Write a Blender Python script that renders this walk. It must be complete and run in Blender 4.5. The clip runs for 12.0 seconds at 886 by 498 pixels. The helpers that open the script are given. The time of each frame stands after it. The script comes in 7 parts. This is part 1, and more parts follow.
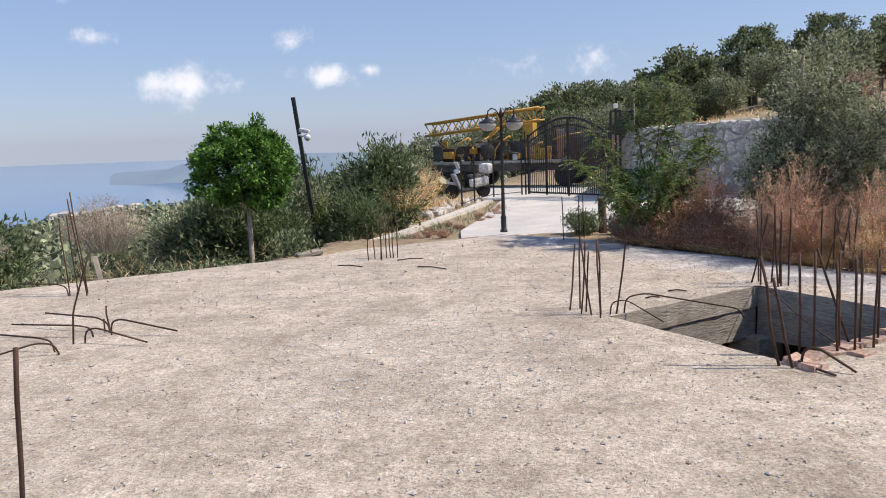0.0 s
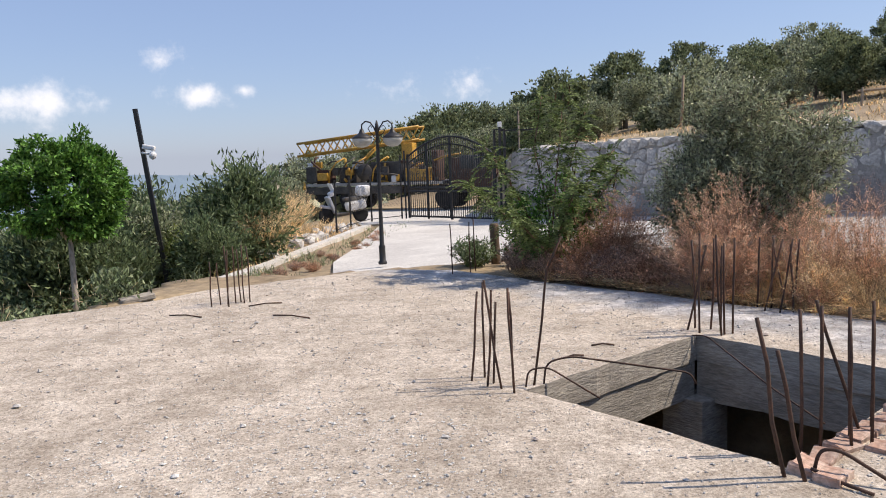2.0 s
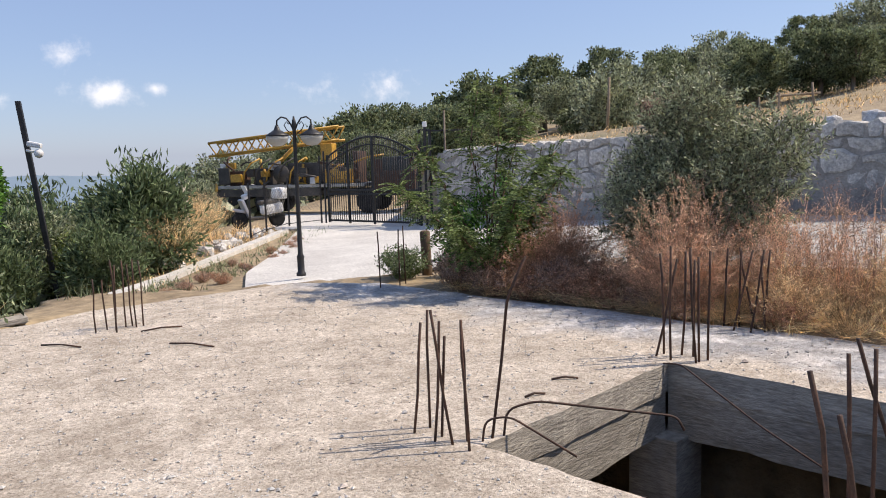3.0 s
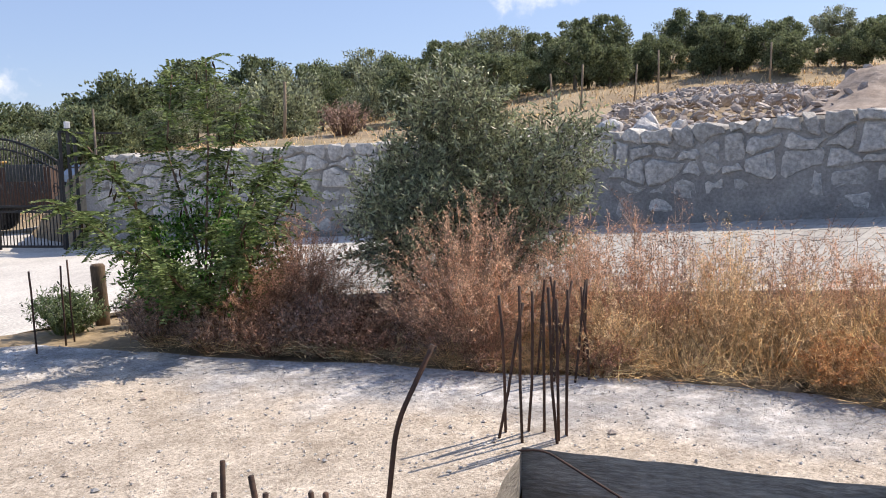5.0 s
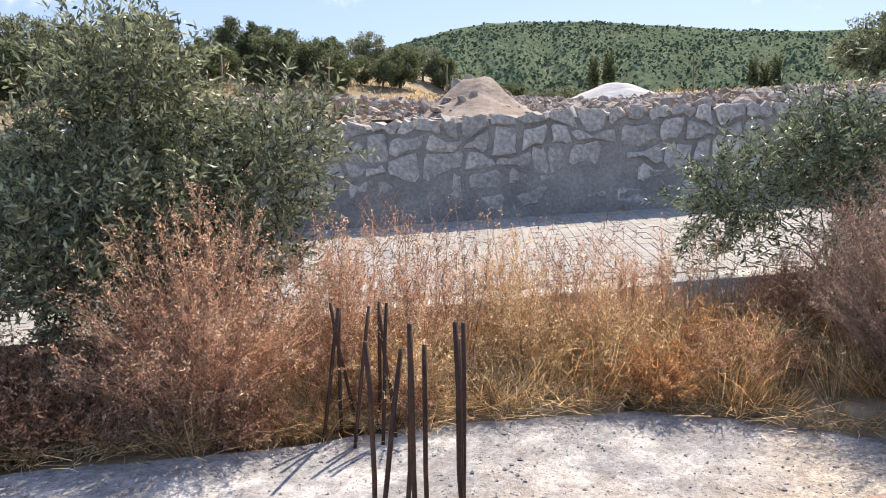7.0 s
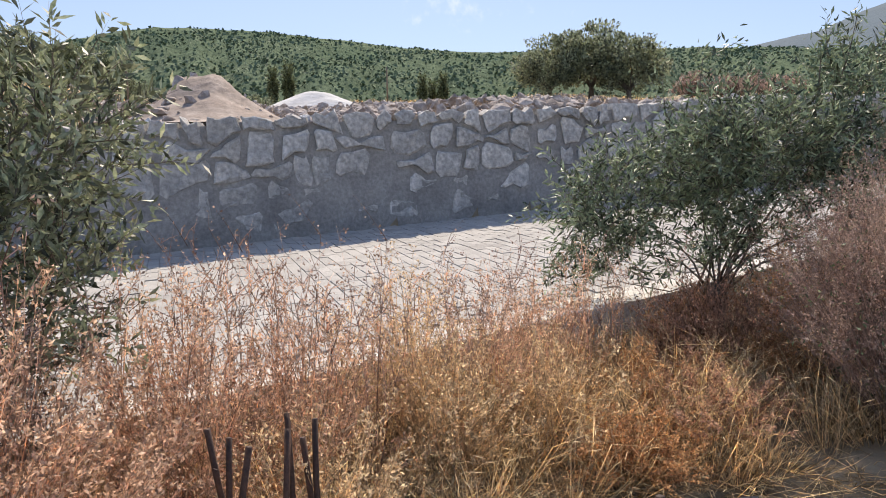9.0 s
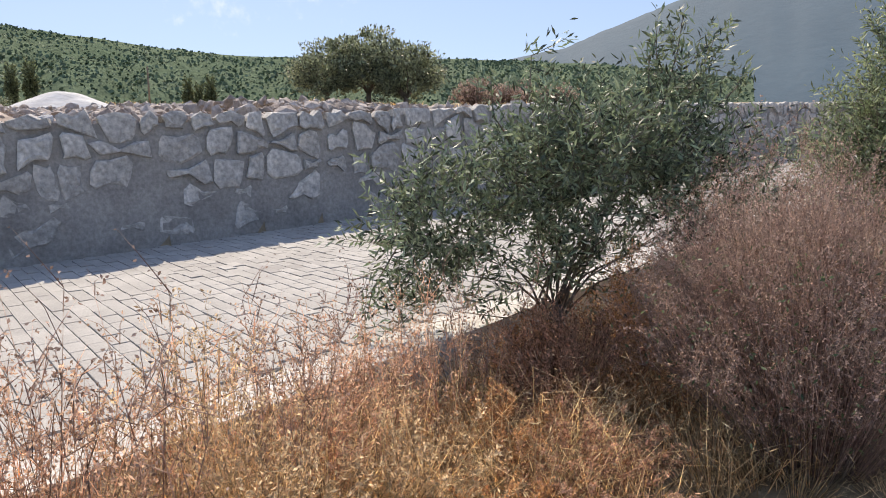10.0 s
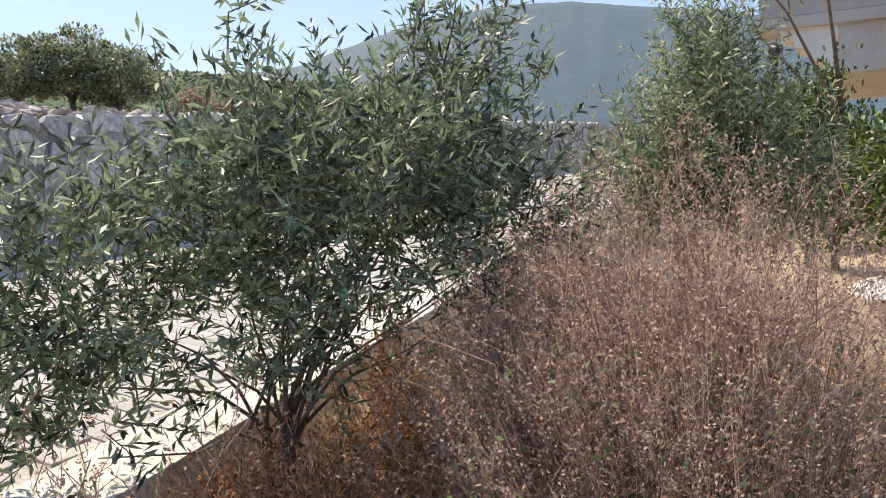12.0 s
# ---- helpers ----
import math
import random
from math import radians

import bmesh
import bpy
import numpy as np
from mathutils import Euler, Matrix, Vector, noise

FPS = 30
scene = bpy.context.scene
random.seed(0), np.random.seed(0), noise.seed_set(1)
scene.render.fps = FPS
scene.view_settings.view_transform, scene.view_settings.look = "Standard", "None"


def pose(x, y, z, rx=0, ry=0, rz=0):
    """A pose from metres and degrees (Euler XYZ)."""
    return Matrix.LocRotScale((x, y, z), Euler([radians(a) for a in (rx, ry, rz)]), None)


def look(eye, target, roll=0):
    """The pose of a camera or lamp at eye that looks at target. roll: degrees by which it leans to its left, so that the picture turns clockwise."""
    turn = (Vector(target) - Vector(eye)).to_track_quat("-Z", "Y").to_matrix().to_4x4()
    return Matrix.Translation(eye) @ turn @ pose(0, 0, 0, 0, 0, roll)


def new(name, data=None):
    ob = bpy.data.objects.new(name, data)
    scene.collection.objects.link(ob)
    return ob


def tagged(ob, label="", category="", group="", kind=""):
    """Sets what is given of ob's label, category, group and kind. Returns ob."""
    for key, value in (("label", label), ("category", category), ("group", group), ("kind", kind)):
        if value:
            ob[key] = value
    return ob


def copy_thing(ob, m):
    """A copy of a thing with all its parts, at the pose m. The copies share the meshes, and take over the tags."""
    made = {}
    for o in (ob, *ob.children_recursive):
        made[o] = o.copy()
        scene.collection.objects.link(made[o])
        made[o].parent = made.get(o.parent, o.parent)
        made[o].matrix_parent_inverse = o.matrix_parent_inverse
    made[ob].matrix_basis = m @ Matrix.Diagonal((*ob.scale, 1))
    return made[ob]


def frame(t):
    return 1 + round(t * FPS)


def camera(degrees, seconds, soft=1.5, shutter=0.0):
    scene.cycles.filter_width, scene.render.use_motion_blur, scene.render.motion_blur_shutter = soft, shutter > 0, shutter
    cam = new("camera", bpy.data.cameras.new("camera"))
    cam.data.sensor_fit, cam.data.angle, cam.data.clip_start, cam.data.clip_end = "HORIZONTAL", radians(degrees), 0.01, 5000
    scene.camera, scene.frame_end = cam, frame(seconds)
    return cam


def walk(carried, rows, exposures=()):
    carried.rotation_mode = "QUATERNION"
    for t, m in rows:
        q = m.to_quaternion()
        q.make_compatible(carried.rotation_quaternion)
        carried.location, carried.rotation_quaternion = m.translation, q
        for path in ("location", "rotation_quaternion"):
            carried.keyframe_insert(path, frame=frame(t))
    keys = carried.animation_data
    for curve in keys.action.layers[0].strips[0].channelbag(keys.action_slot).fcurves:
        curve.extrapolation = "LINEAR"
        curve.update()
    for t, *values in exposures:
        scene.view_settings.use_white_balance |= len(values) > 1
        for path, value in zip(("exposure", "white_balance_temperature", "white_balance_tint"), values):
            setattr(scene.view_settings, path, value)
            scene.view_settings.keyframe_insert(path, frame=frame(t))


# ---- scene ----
cam = camera(60.1, 12.0, soft=1.0)

PATH = [
    (0, (0.475, -0.367, 1.767), (0.436, 1.613, 1.486), -2.2),
    (0.5, (0.509, 0.152, 1.741), (0.583, 2.136, 1.5), -2.1),
    (1, (0.59, 0.658, 1.71), (0.725, 2.638, 1.464), -2.3),
    (1.5, (0.612, 1.205, 1.695), (0.775, 3.184, 1.459), -1.9),
    (2, (0.636, 1.739, 1.682), (0.91, 3.706, 1.447), -2.0),
    (2.5, (0.711, 2.332, 1.688), (1.078, 4.284, 1.453), -1.9),
    (2.7, (0.702, 2.544, 1.678), (1.122, 4.485, 1.442), -1.7),
    (4.3, (0.763, 4.424, 1.642), (1.638, 6.209, 1.424), -1.6),
    (4.5, (0.771, 4.636, 1.629), (1.788, 6.344, 1.405), -1.2),
    (5, (0.808, 5.243, 1.629), (2.08, 6.77, 1.405), -0.9),
    (5.5, (0.86, 5.802, 1.589), (2.339, 7.13, 1.37), -0.8),
    (6, (0.99, 6.341, 1.552), (2.632, 7.463, 1.331), -0.4),
    (6.5, (1.114, 6.876, 1.525), (2.931, 7.687, 1.318), -0.2),
    (7, (1.324, 7.388, 1.479), (3.228, 7.963, 1.273), -0.2),
    (7.2, (1.463, 7.58, 1.5), (3.397, 8.047, 1.294), -0.0),
    (8.8, (2.643, 8.697, 1.51), (4.629, 8.55, 1.324), -1.1),
    (9, (2.809, 8.745, 1.508), (4.787, 8.517, 1.32), -1.2),
    (9.5, (3.302, 8.795, 1.507), (5.233, 8.31, 1.322), -1.5),
    (10, (3.788, 8.744, 1.55), (5.619, 7.961, 1.364), -1.8),
    (10.5, (4.215, 8.599, 1.524), (5.846, 7.455, 1.349), -2.1),
    (11, (4.619, 8.331, 1.576), (6.08, 6.977, 1.391), -2.3),
    (11.5, (4.991, 8.038, 1.587), (6.452, 6.683, 1.415), -2.4),
    (12, (5.354, 7.689, 1.608), (6.826, 6.346, 1.444), -2.1),
]
walk(cam, [(t, look(eye, aim, lean)) for t, eye, aim, lean in PATH],
     [(0, 0.25, 6850, 14), (2.5, 0.35, 7000, 14), (4.5, 0.47, 7000, 14), (7, 0.73, 7150, 14), (9.5, 0.52, 7150, 14), (12, 0.84, 7250, 12)])

# ---- world and sun ----
SUN_AZ, SUN_EL = 95.0, 50.0          # degrees clockwise from +y, and above the horizon
world = bpy.data.worlds.new("sky")
scene.world = world
world.use_nodes = True
wn, wl = world.node_tree.nodes, world.node_tree.links
wn.clear()


def wnode(kind, **values):
    n = wn.new(kind)
    for key, value in values.items():
        n.inputs[key].default_value = value
    return n


def wmath(op, a, b=0.0):
    n = wn.new("ShaderNodeMath")
    n.operation = op
    n.use_clamp = op == "MULTIPLY_ADD"
    for slot, v in ((0, a), (1, b)):
        if isinstance(v, (int, float)):
            n.inputs[slot].default_value = v
        else:
            wl.new(v, n.inputs[slot])
    return n.outputs[0]


w_out = wn.new("ShaderNodeOutputWorld")
w_bg = wn.new("ShaderNodeBackground")
w_bg.inputs["Strength"].default_value = 0.15
w_sky = wn.new("ShaderNodeTexSky")
w_sky.sky_type = "NISHITA"
w_sky.sun_disc = False
w_sky.sun_elevation, w_sky.sun_rotation = radians(SUN_EL), radians(SUN_AZ)
w_sky.altitude, w_sky.air_density, w_sky.dust_density, w_sky.ozone_density = 120, 1.0, 0.7, 3.5
w_tc = wn.new("ShaderNodeTexCoord")
w_sep, w_com = wn.new("ShaderNodeSeparateXYZ"), wn.new("ShaderNodeCombineXYZ")
wl.new(w_tc.outputs["Generated"], w_sep.inputs[0])
wl.new(w_sep.outputs[0], w_com.inputs[0])
wl.new(w_sep.outputs[1], w_com.inputs[1])
wl.new(wmath("MAXIMUM", w_sep.outputs[2], 0.012), w_com.inputs[2])
wl.new(w_com.outputs[0], w_sky.inputs[0])
# a few fair-weather clouds low over the sea and the hill: bearing, elevation, radius, density
CLOUDS = [(-19.6, 4.5, 4.2, 0.95), (-16.2, 4.3, 3.6, 0.6), (-11.4, 7.4, 3.0, 0.8), (-9.0, 5.0, 3.4, 0.85), (-6.0, 5.3, 1.6, 0.75),
          (-24.6, 7.6, 2.3, 0.65), (-26.2, 9.9, 1.7, 0.6), (4.5, 5.0, 4.2, 0.55), (9.8, 5.4, 4.2, 0.55), (46.5, 12.4, 5.5, 0.95), (62.0, 13.5, 4.5, 0.7),
          (66.0, 12.5, 4.0, 0.6), (100.0, 15.0, 12.0, 0.6), (-60, 14, 9, 0.6), (170, 20, 9, 0.5)]
w_noise = wnode("ShaderNodeTexNoise", Scale=26.0, Detail=7.0, Roughness=0.62)
wl.new(w_tc.outputs["Generated"], w_noise.inputs["Vector"])
cover = None
for az, el, rad, dens in CLOUDS:
    d = Vector((math.sin(radians(az)) * math.cos(radians(el)), math.cos(radians(az)) * math.cos(radians(el)), math.sin(radians(el))))
    sub = wn.new("ShaderNodeVectorMath")
    sub.operation = "SUBTRACT"
    wl.new(w_tc.outputs["Generated"], sub.inputs[0])
    sub.inputs[1].default_value = d
    sc = wn.new("ShaderNodeVectorMath")
    sc.operation = "MULTIPLY"
    wl.new(sub.outputs[0], sc.inputs[0])
    sc.inputs[1].default_value = (1, 1, 1.9)
    ln = wn.new("ShaderNodeVectorMath")
    ln.operation = "LENGTH"
    wl.new(sc.outputs[0], ln.inputs[0])
    fall = wn.new("ShaderNodeMapRange")
    fall.inputs["From Min"].default_value = radians(rad)
    fall.inputs["From Max"].default_value = 0.0
    fall.inputs["To Max"].default_value = dens
    wl.new(ln.outputs["Value"], fall.inputs["Value"])
    cover = fall.outputs[0] if cover is None else wmath("MAXIMUM", cover, fall.outputs[0])
lump = wmath("SUBTRACT", w_noise.outputs["Fac"], 0.5)
shape = wmath("ADD", cover, wmath("MULTIPLY", lump, 1.5))
dens = wn.new("ShaderNodeMapRange")
dens.interpolation_type = "SMOOTHSTEP"
dens.inputs["From Min"].default_value, dens.inputs["From Max"].default_value = 0.28, 0.95
wl.new(wmath("MULTIPLY", shape, wmath("GREATER_THAN", cover, 0.001)), dens.inputs["Value"])
w_mix = wn.new("ShaderNodeMix")
w_mix.data_type = "RGBA"
wl.new(wmath("MULTIPLY", dens.outputs[0], 0.75), w_mix.inputs[0])
w_haze = wn.new("ShaderNodeMix")
w_haze.data_type = "RGBA"
w_haze.inputs[0].default_value = 0.62
wl.new(w_sky.outputs[0], w_haze.inputs[6])
w_haze.inputs[7].default_value = (1.4, 2.0, 3.55, 1)
wl.new(w_haze.outputs[2], w_mix.inputs[6])
w_mix.inputs[7].default_value = (6.2, 6.3, 6.6, 1)
wl.new(w_mix.outputs[2], w_bg.inputs["Color"])
wl.new(w_bg.outputs[0], w_out.inputs[0])

sun = new("sun", bpy.data.lights.new("sun", "SUN"))
sun.data.energy, sun.data.angle, sun.data.color = 4.0, radians(0.53), (1.0, 0.93, 0.82)
sun_dir = Vector((math.sin(radians(SUN_AZ)) * math.cos(radians(SUN_EL)), math.cos(radians(SUN_AZ)) * math.cos(radians(SUN_EL)), math.sin(radians(SUN_EL))))
sun.matrix_world = look(sun_dir * 60, (0, 0, 0))

# ---- materials ----


def mat(name, c1, c2, scale=3.0, fine=45.0, rough=0.9, bump=0.3, rand=0.12, spec=0.3, metal=0.0, leaf=0.0, c3=None, fine_amount=0.35, dist=0.01, stretch=None):
    """Two colours mixed by a broad noise, broken up by a fine one, with relief; leaf: share of light let through."""
    m = bpy.data.materials.new(name)
    m.use_nodes = True
    n, l = m.node_tree.nodes, m.node_tree.links
    b = n["Principled BSDF"]
    tc = n.new("ShaderNodeTexCoord")
    co = tc.outputs["Object"]
    if stretch:
        mp = n.new("ShaderNodeMapping")
        mp.inputs["Scale"].default_value = stretch
        l.new(co, mp.inputs["Vector"])
        co = mp.outputs[0]
    big, small = n.new("ShaderNodeTexNoise"), n.new("ShaderNodeTexNoise")
    for t, s in ((big, scale), (small, fine)):
        t.inputs["Scale"].default_value, t.inputs["Detail"].default_value, t.inputs["Roughness"].default_value = s, 6, 0.62
        l.new(co, t.inputs["Vector"])
    ramp = n.new("ShaderNodeValToRGB")
    ramp.color_ramp.elements[0].position, ramp.color_ramp.elements[1].position = 0.36, 0.64
    ramp.color_ramp.elements[0].color, ramp.color_ramp.elements[1].color = (*c1, 1), (*c2, 1)
    if c3:
        e = ramp.color_ramp.elements.new(0.74)
        e.color = (*c3, 1)
    l.new(big.outputs["Fac"], ramp.inputs["Fac"])
    info, geo = n.new("ShaderNodeObjectInfo"), n.new("ShaderNodeNewGeometry")
    total = n.new("ShaderNodeMath")
    total.operation = "ADD"
    if leaf:
        total.inputs[1].default_value = 0.0
        total.operation = "MULTIPLY_ADD"
        total.inputs[1].default_value = 2.0
        l.new(geo.outputs["Random Per Island"], total.inputs[0])
        total.inputs[2].default_value = 0.0
    else:
        l.new(info.outputs["Random"], total.inputs[0])
        l.new(geo.outputs["Random Per Island"], total.inputs[1])
    vary = n.new("ShaderNodeMapRange")
    vary.inputs["From Max"].default_value = 2.0
    vary.inputs["To Min"].default_value, vary.inputs["To Max"].default_value = 1 - 2 * rand, 1 + 2 * rand
    l.new(total.outputs[0], vary.inputs["Value"])
    grain = n.new("ShaderNodeMapRange")
    grain.inputs["From Min"].default_value, grain.inputs["From Max"].default_value = 0.3, 0.7
    grain.inputs["To Min"].default_value, grain.inputs["To Max"].default_value = 1 - fine_amount, 1 + fine_amount
    l.new(small.outputs["Fac"], grain.inputs["Value"])
    mul = n.new("ShaderNodeMath")
    mul.operation = "MULTIPLY"
    l.new(vary.outputs[0], mul.inputs[0])
    l.new(grain.outputs[0], mul.inputs[1])
    hsv = n.new("ShaderNodeHueSaturation")
    l.new(ramp.outputs[0], hsv.inputs["Color"])
    l.new(mul.outputs[0], hsv.inputs["Value"])
    l.new(hsv.outputs[0], b.inputs["Base Color"])
    b.inputs["Roughness"].default_value, b.inputs["Metallic"].default_value = rough, metal
    b.inputs["Specular IOR Level"].default_value = spec
    if bump:
        bp = n.new("ShaderNodeBump")
        bp.inputs["Strength"].default_value, bp.inputs["Distance"].default_value = bump, dist
        l.new(small.outputs["Fac"], bp.inputs["Height"])
        l.new(bp.outputs[0], b.inputs["Normal"])
    if leaf:
        tr, mx = n.new("ShaderNodeBsdfTranslucent"), n.new("ShaderNodeMixShader")
        l.new(hsv.outputs[0], tr.inputs["Color"])
        mx.inputs[0].default_value = leaf
        l.new(b.outputs[0], mx.inputs[1])
        l.new(tr.outputs[0], mx.inputs[2])
        l.new(mx.outputs[0], n["Material Output"].inputs["Surface"])
    return m


def slab_material():
    """Bare cast concrete: sandy tan and grey patches, pale laitance, loose aggregate, and a paler blue-grey strip along the far edge."""
    m = mat("slab_concrete", (0.365, 0.318, 0.26), (0.53, 0.473, 0.40), scale=1.1, fine=48, bump=0.7, fine_amount=0.34, dist=0.012, c3=(0.52, 0.49, 0.455))
    n, l = m.node_tree.nodes, m.node_tree.links
    b = n["Principled BSDF"]
    old = b.inputs["Base Color"].links[0].from_socket
    tc = n.new("ShaderNodeTexCoord")
    dot = n.new("ShaderNodeVectorMath")          # distance from the strip's middle line
    dot.operation = "DOT_PRODUCT"
    dot.inputs[1].default_value = (0.836, 0.549, 0)
    l.new(tc.outputs["Object"], dot.inputs[0])
    wob = n.new("ShaderNodeTexNoise")
    wob.inputs["Scale"].default_value, wob.inputs["Detail"].default_value = 1.3, 5
    l.new(tc.outputs["Object"], wob.inputs["Vector"])
    add = n.new("ShaderNodeMath")
    add.operation = "MULTIPLY_ADD"
    add.inputs[1].default_value = 2.0
    l.new(wob.outputs["Fac"], add.inputs[0])
    l.new(dot.outputs["Value"], add.inputs[2])
    strip = n.new("ShaderNodeMapRange")
    strip.inputs["From Min"].default_value, strip.inputs["From Max"].default_value = 8.9, 9.6
    l.new(add.outputs[0], strip.inputs["Value"])
    pale = n.new("ShaderNodeValToRGB")
    pale.color_ramp.elements[0].position, pale.color_ramp.elements[1].position = 0.47, 0.62
    pale.color_ramp.elements[0].color, pale.color_ramp.elements[1].color = (0.34, 0.345, 0.355, 1), (0.62, 0.61, 0.60, 1)
    pn = n.new("ShaderNodeTexNoise")
    pn.inputs["Scale"].default_value, pn.inputs["Detail"].default_value, pn.inputs["Roughness"].default_value = 2.2, 8, 0.7
    l.new(tc.outputs["Object"], pn.inputs["Vector"])
    l.new(pn.outputs["Fac"], pale.inputs["Fac"])
    mix = n.new("ShaderNodeMix")
    mix.data_type = "RGBA"
    l.new(strip.outputs[0], mix.inputs[0])
    l.new(old, mix.inputs[6])
    l.new(pale.outputs[0], mix.inputs[7])
    # scattered chips of aggregate, dark and pale
    vor = n.new("ShaderNodeTexVoronoi")
    vor.inputs["Scale"].default_value = 38
    l.new(tc.outputs["Object"], vor.inputs["Vector"])
    chips = n.new("ShaderNodeValToRGB")
    chips.color_ramp.elements[0].position, chips.color_ramp.elements[1].position = 0.10, 0.30
    chips.color_ramp.elements[0].color, chips.color_ramp.elements[1].color = (0.36, 0.34, 0.32, 1), (1.08, 1.08, 1.08, 1)
    l.new(vor.outputs["Distance"], chips.inputs["Fac"])
    mul = n.new("ShaderNodeMix")
    mul.data_type, mul.blend_type = "RGBA", "MULTIPLY"
    mul.inputs[0].default_value = 0.8
    stain = n.new("ShaderNodeTexNoise")             # trodden dirt and damp marks a hand wide
    stain.inputs["Scale"].default_value, stain.inputs["Detail"].default_value, stain.inputs["Roughness"].default_value = 5.5, 9, 0.72
    l.new(tc.outputs["Object"], stain.inputs["Vector"])
    tone = n.new("ShaderNodeValToRGB")
    tone.color_ramp.elements[0].position, tone.color_ramp.elements[1].position = 0.36, 0.62
    tone.color_ramp.elements[0].color, tone.color_ramp.elements[1].color = (0.66, 0.62, 0.58, 1), (1.12, 1.12, 1.12, 1)
    l.new(stain.outputs["Fac"], tone.inputs["Fac"])
    soil = n.new("ShaderNodeMix")
    soil.data_type, soil.blend_type = "RGBA", "MULTIPLY"
    soil.inputs[0].default_value = 0.75
    l.new(mix.outputs[2], soil.inputs[6])
    l.new(tone.outputs[0], soil.inputs[7])
    l.new(soil.outputs[2], mul.inputs[6])
    l.new(chips.outputs[0], mul.inputs[7])
    # pitted skin: pale worn flakes and dark pits a few centimetres wide
    pit = n.new("ShaderNodeTexNoise")
    pit.inputs["Scale"].default_value, pit.inputs["Detail"].default_value, pit.inputs["Roughness"].default_value = 19, 10, 0.8
    l.new(tc.outputs["Object"], pit.inputs["Vector"])
    skin = n.new("ShaderNodeValToRGB")
    skin.color_ramp.elements[0].position, skin.color_ramp.elements[1].position = 0.40, 0.60
    skin.color_ramp.elements[0].color, skin.color_ramp.elements[1].color = (0.72, 0.70, 0.68, 1), (1.17, 1.17, 1.18, 1)
    l.new(pit.outputs["Fac"], skin.inputs["Fac"])
    worn = n.new("ShaderNodeMix")
    worn.data_type, worn.blend_type = "RGBA", "MULTIPLY"
    worn.inputs[0].default_value = 1.0
    l.new(mul.outputs[2], worn.inputs[6])
    l.new(skin.outputs[0], worn.inputs[7])
    l.new(worn.outputs[2], b.inputs["Base Color"])
    deep = n.new("ShaderNodeBump")
    deep.inputs["Strength"].default_value, deep.inputs["Distance"].default_value = 0.5, 0.02
    l.new(pit.outputs["Fac"], deep.inputs["Height"])
    l.new(b.inputs["Normal"].links[0].from_socket, deep.inputs["Normal"])
    l.new(deep.outputs[0], b.inputs["Normal"])
    return m


M_SLAB = slab_material()
M_CONC = mat("raw_concrete", (0.34, 0.32, 0.29), (0.46, 0.44, 0.40), scale=2, fine=30, bump=0.6, dist=0.015)
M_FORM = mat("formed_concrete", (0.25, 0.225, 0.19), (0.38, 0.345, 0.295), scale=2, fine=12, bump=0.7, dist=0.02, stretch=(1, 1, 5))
M_KERB = mat("kerb_concrete", (0.50, 0.48, 0.44), (0.64, 0.61, 0.56), scale=2, fine=40, bump=0.4)
M_DRIVE = mat("driveway_concrete", (0.44, 0.42, 0.39), (0.55, 0.53, 0.49), scale=0.8, fine=30, bump=0.4)
M_PAVER = mat("paver", (0.365, 0.348, 0.32), (0.46, 0.44, 0.405), scale=1.2, fine=60, bump=0.4, rand=0.09, fine_amount=0.15)
M_SAND = mat("joint_sand", (0.36, 0.335, 0.30), (0.44, 0.41, 0.37), scale=2, fine=40, bump=0.3)
M_STONE = mat("wall_stone", (0.35, 0.338, 0.318), (0.52, 0.495, 0.455), scale=4, fine=18, bump=0.8, rand=0.17, dist=0.025)
M_MORTAR = mat("wall_mortar", (0.25, 0.238, 0.222), (0.37, 0.352, 0.325), scale=1.6, fine=22, bump=0.6, fine_amount=0.25, dist=0.02)
M_RUBBLE = mat("rubble", (0.40, 0.325, 0.275), (0.60, 0.53, 0.47), scale=2, fine=10, bump=0.6, rand=0.2, dist=0.03)
M_EARTH = mat("earth_heap", (0.27, 0.21, 0.17), (0.42, 0.35, 0.295), scale=2, fine=10, bump=0.8, dist=0.04)
M_BOULDER = mat("boulder", (0.38, 0.37, 0.36), (0.56, 0.54, 0.51), scale=2, fine=12, bump=0.6, rand=0.14, dist=0.03)
M_RUST = mat("rusty_steel", (0.045, 0.028, 0.022), (0.10, 0.05, 0.032), scale=9, fine=90, rough=0.75, bump=0.3, spec=0.4, rand=0.2)
M_BLACK = mat("black_paint", (0.012, 0.012, 0.013), (0.022, 0.021, 0.022), scale=5, fine=60, rough=0.5, bump=0.08, spec=0.5, rand=0.05)
M_BRICK = mat("broken_brick", (0.38, 0.23, 0.17), (0.46, 0.36, 0.30), scale=6, fine=30, bump=0.7, rand=0.2)
M_OLIVE = mat("olive_leaf", (0.165, 0.20, 0.105), (0.37, 0.39, 0.255), scale=30, fine=80, rough=0.48, bump=0, rand=0.42, leaf=0.3, spec=0.45, fine_amount=0.2)
M_OLIVE2 = mat("olive_leaf_dark", (0.12, 0.17, 0.095), (0.275, 0.32, 0.205), scale=30, fine=80, rough=0.5, bump=0, rand=0.42, leaf=0.28, spec=0.4, fine_amount=0.2)
M_OLIVE3 = mat("olive_leaf_light", (0.17, 0.22, 0.11), (0.32, 0.365, 0.215), scale=30, fine=80, rough=0.5, bump=0, rand=0.38, leaf=0.38, spec=0.4, fine_amount=0.2)
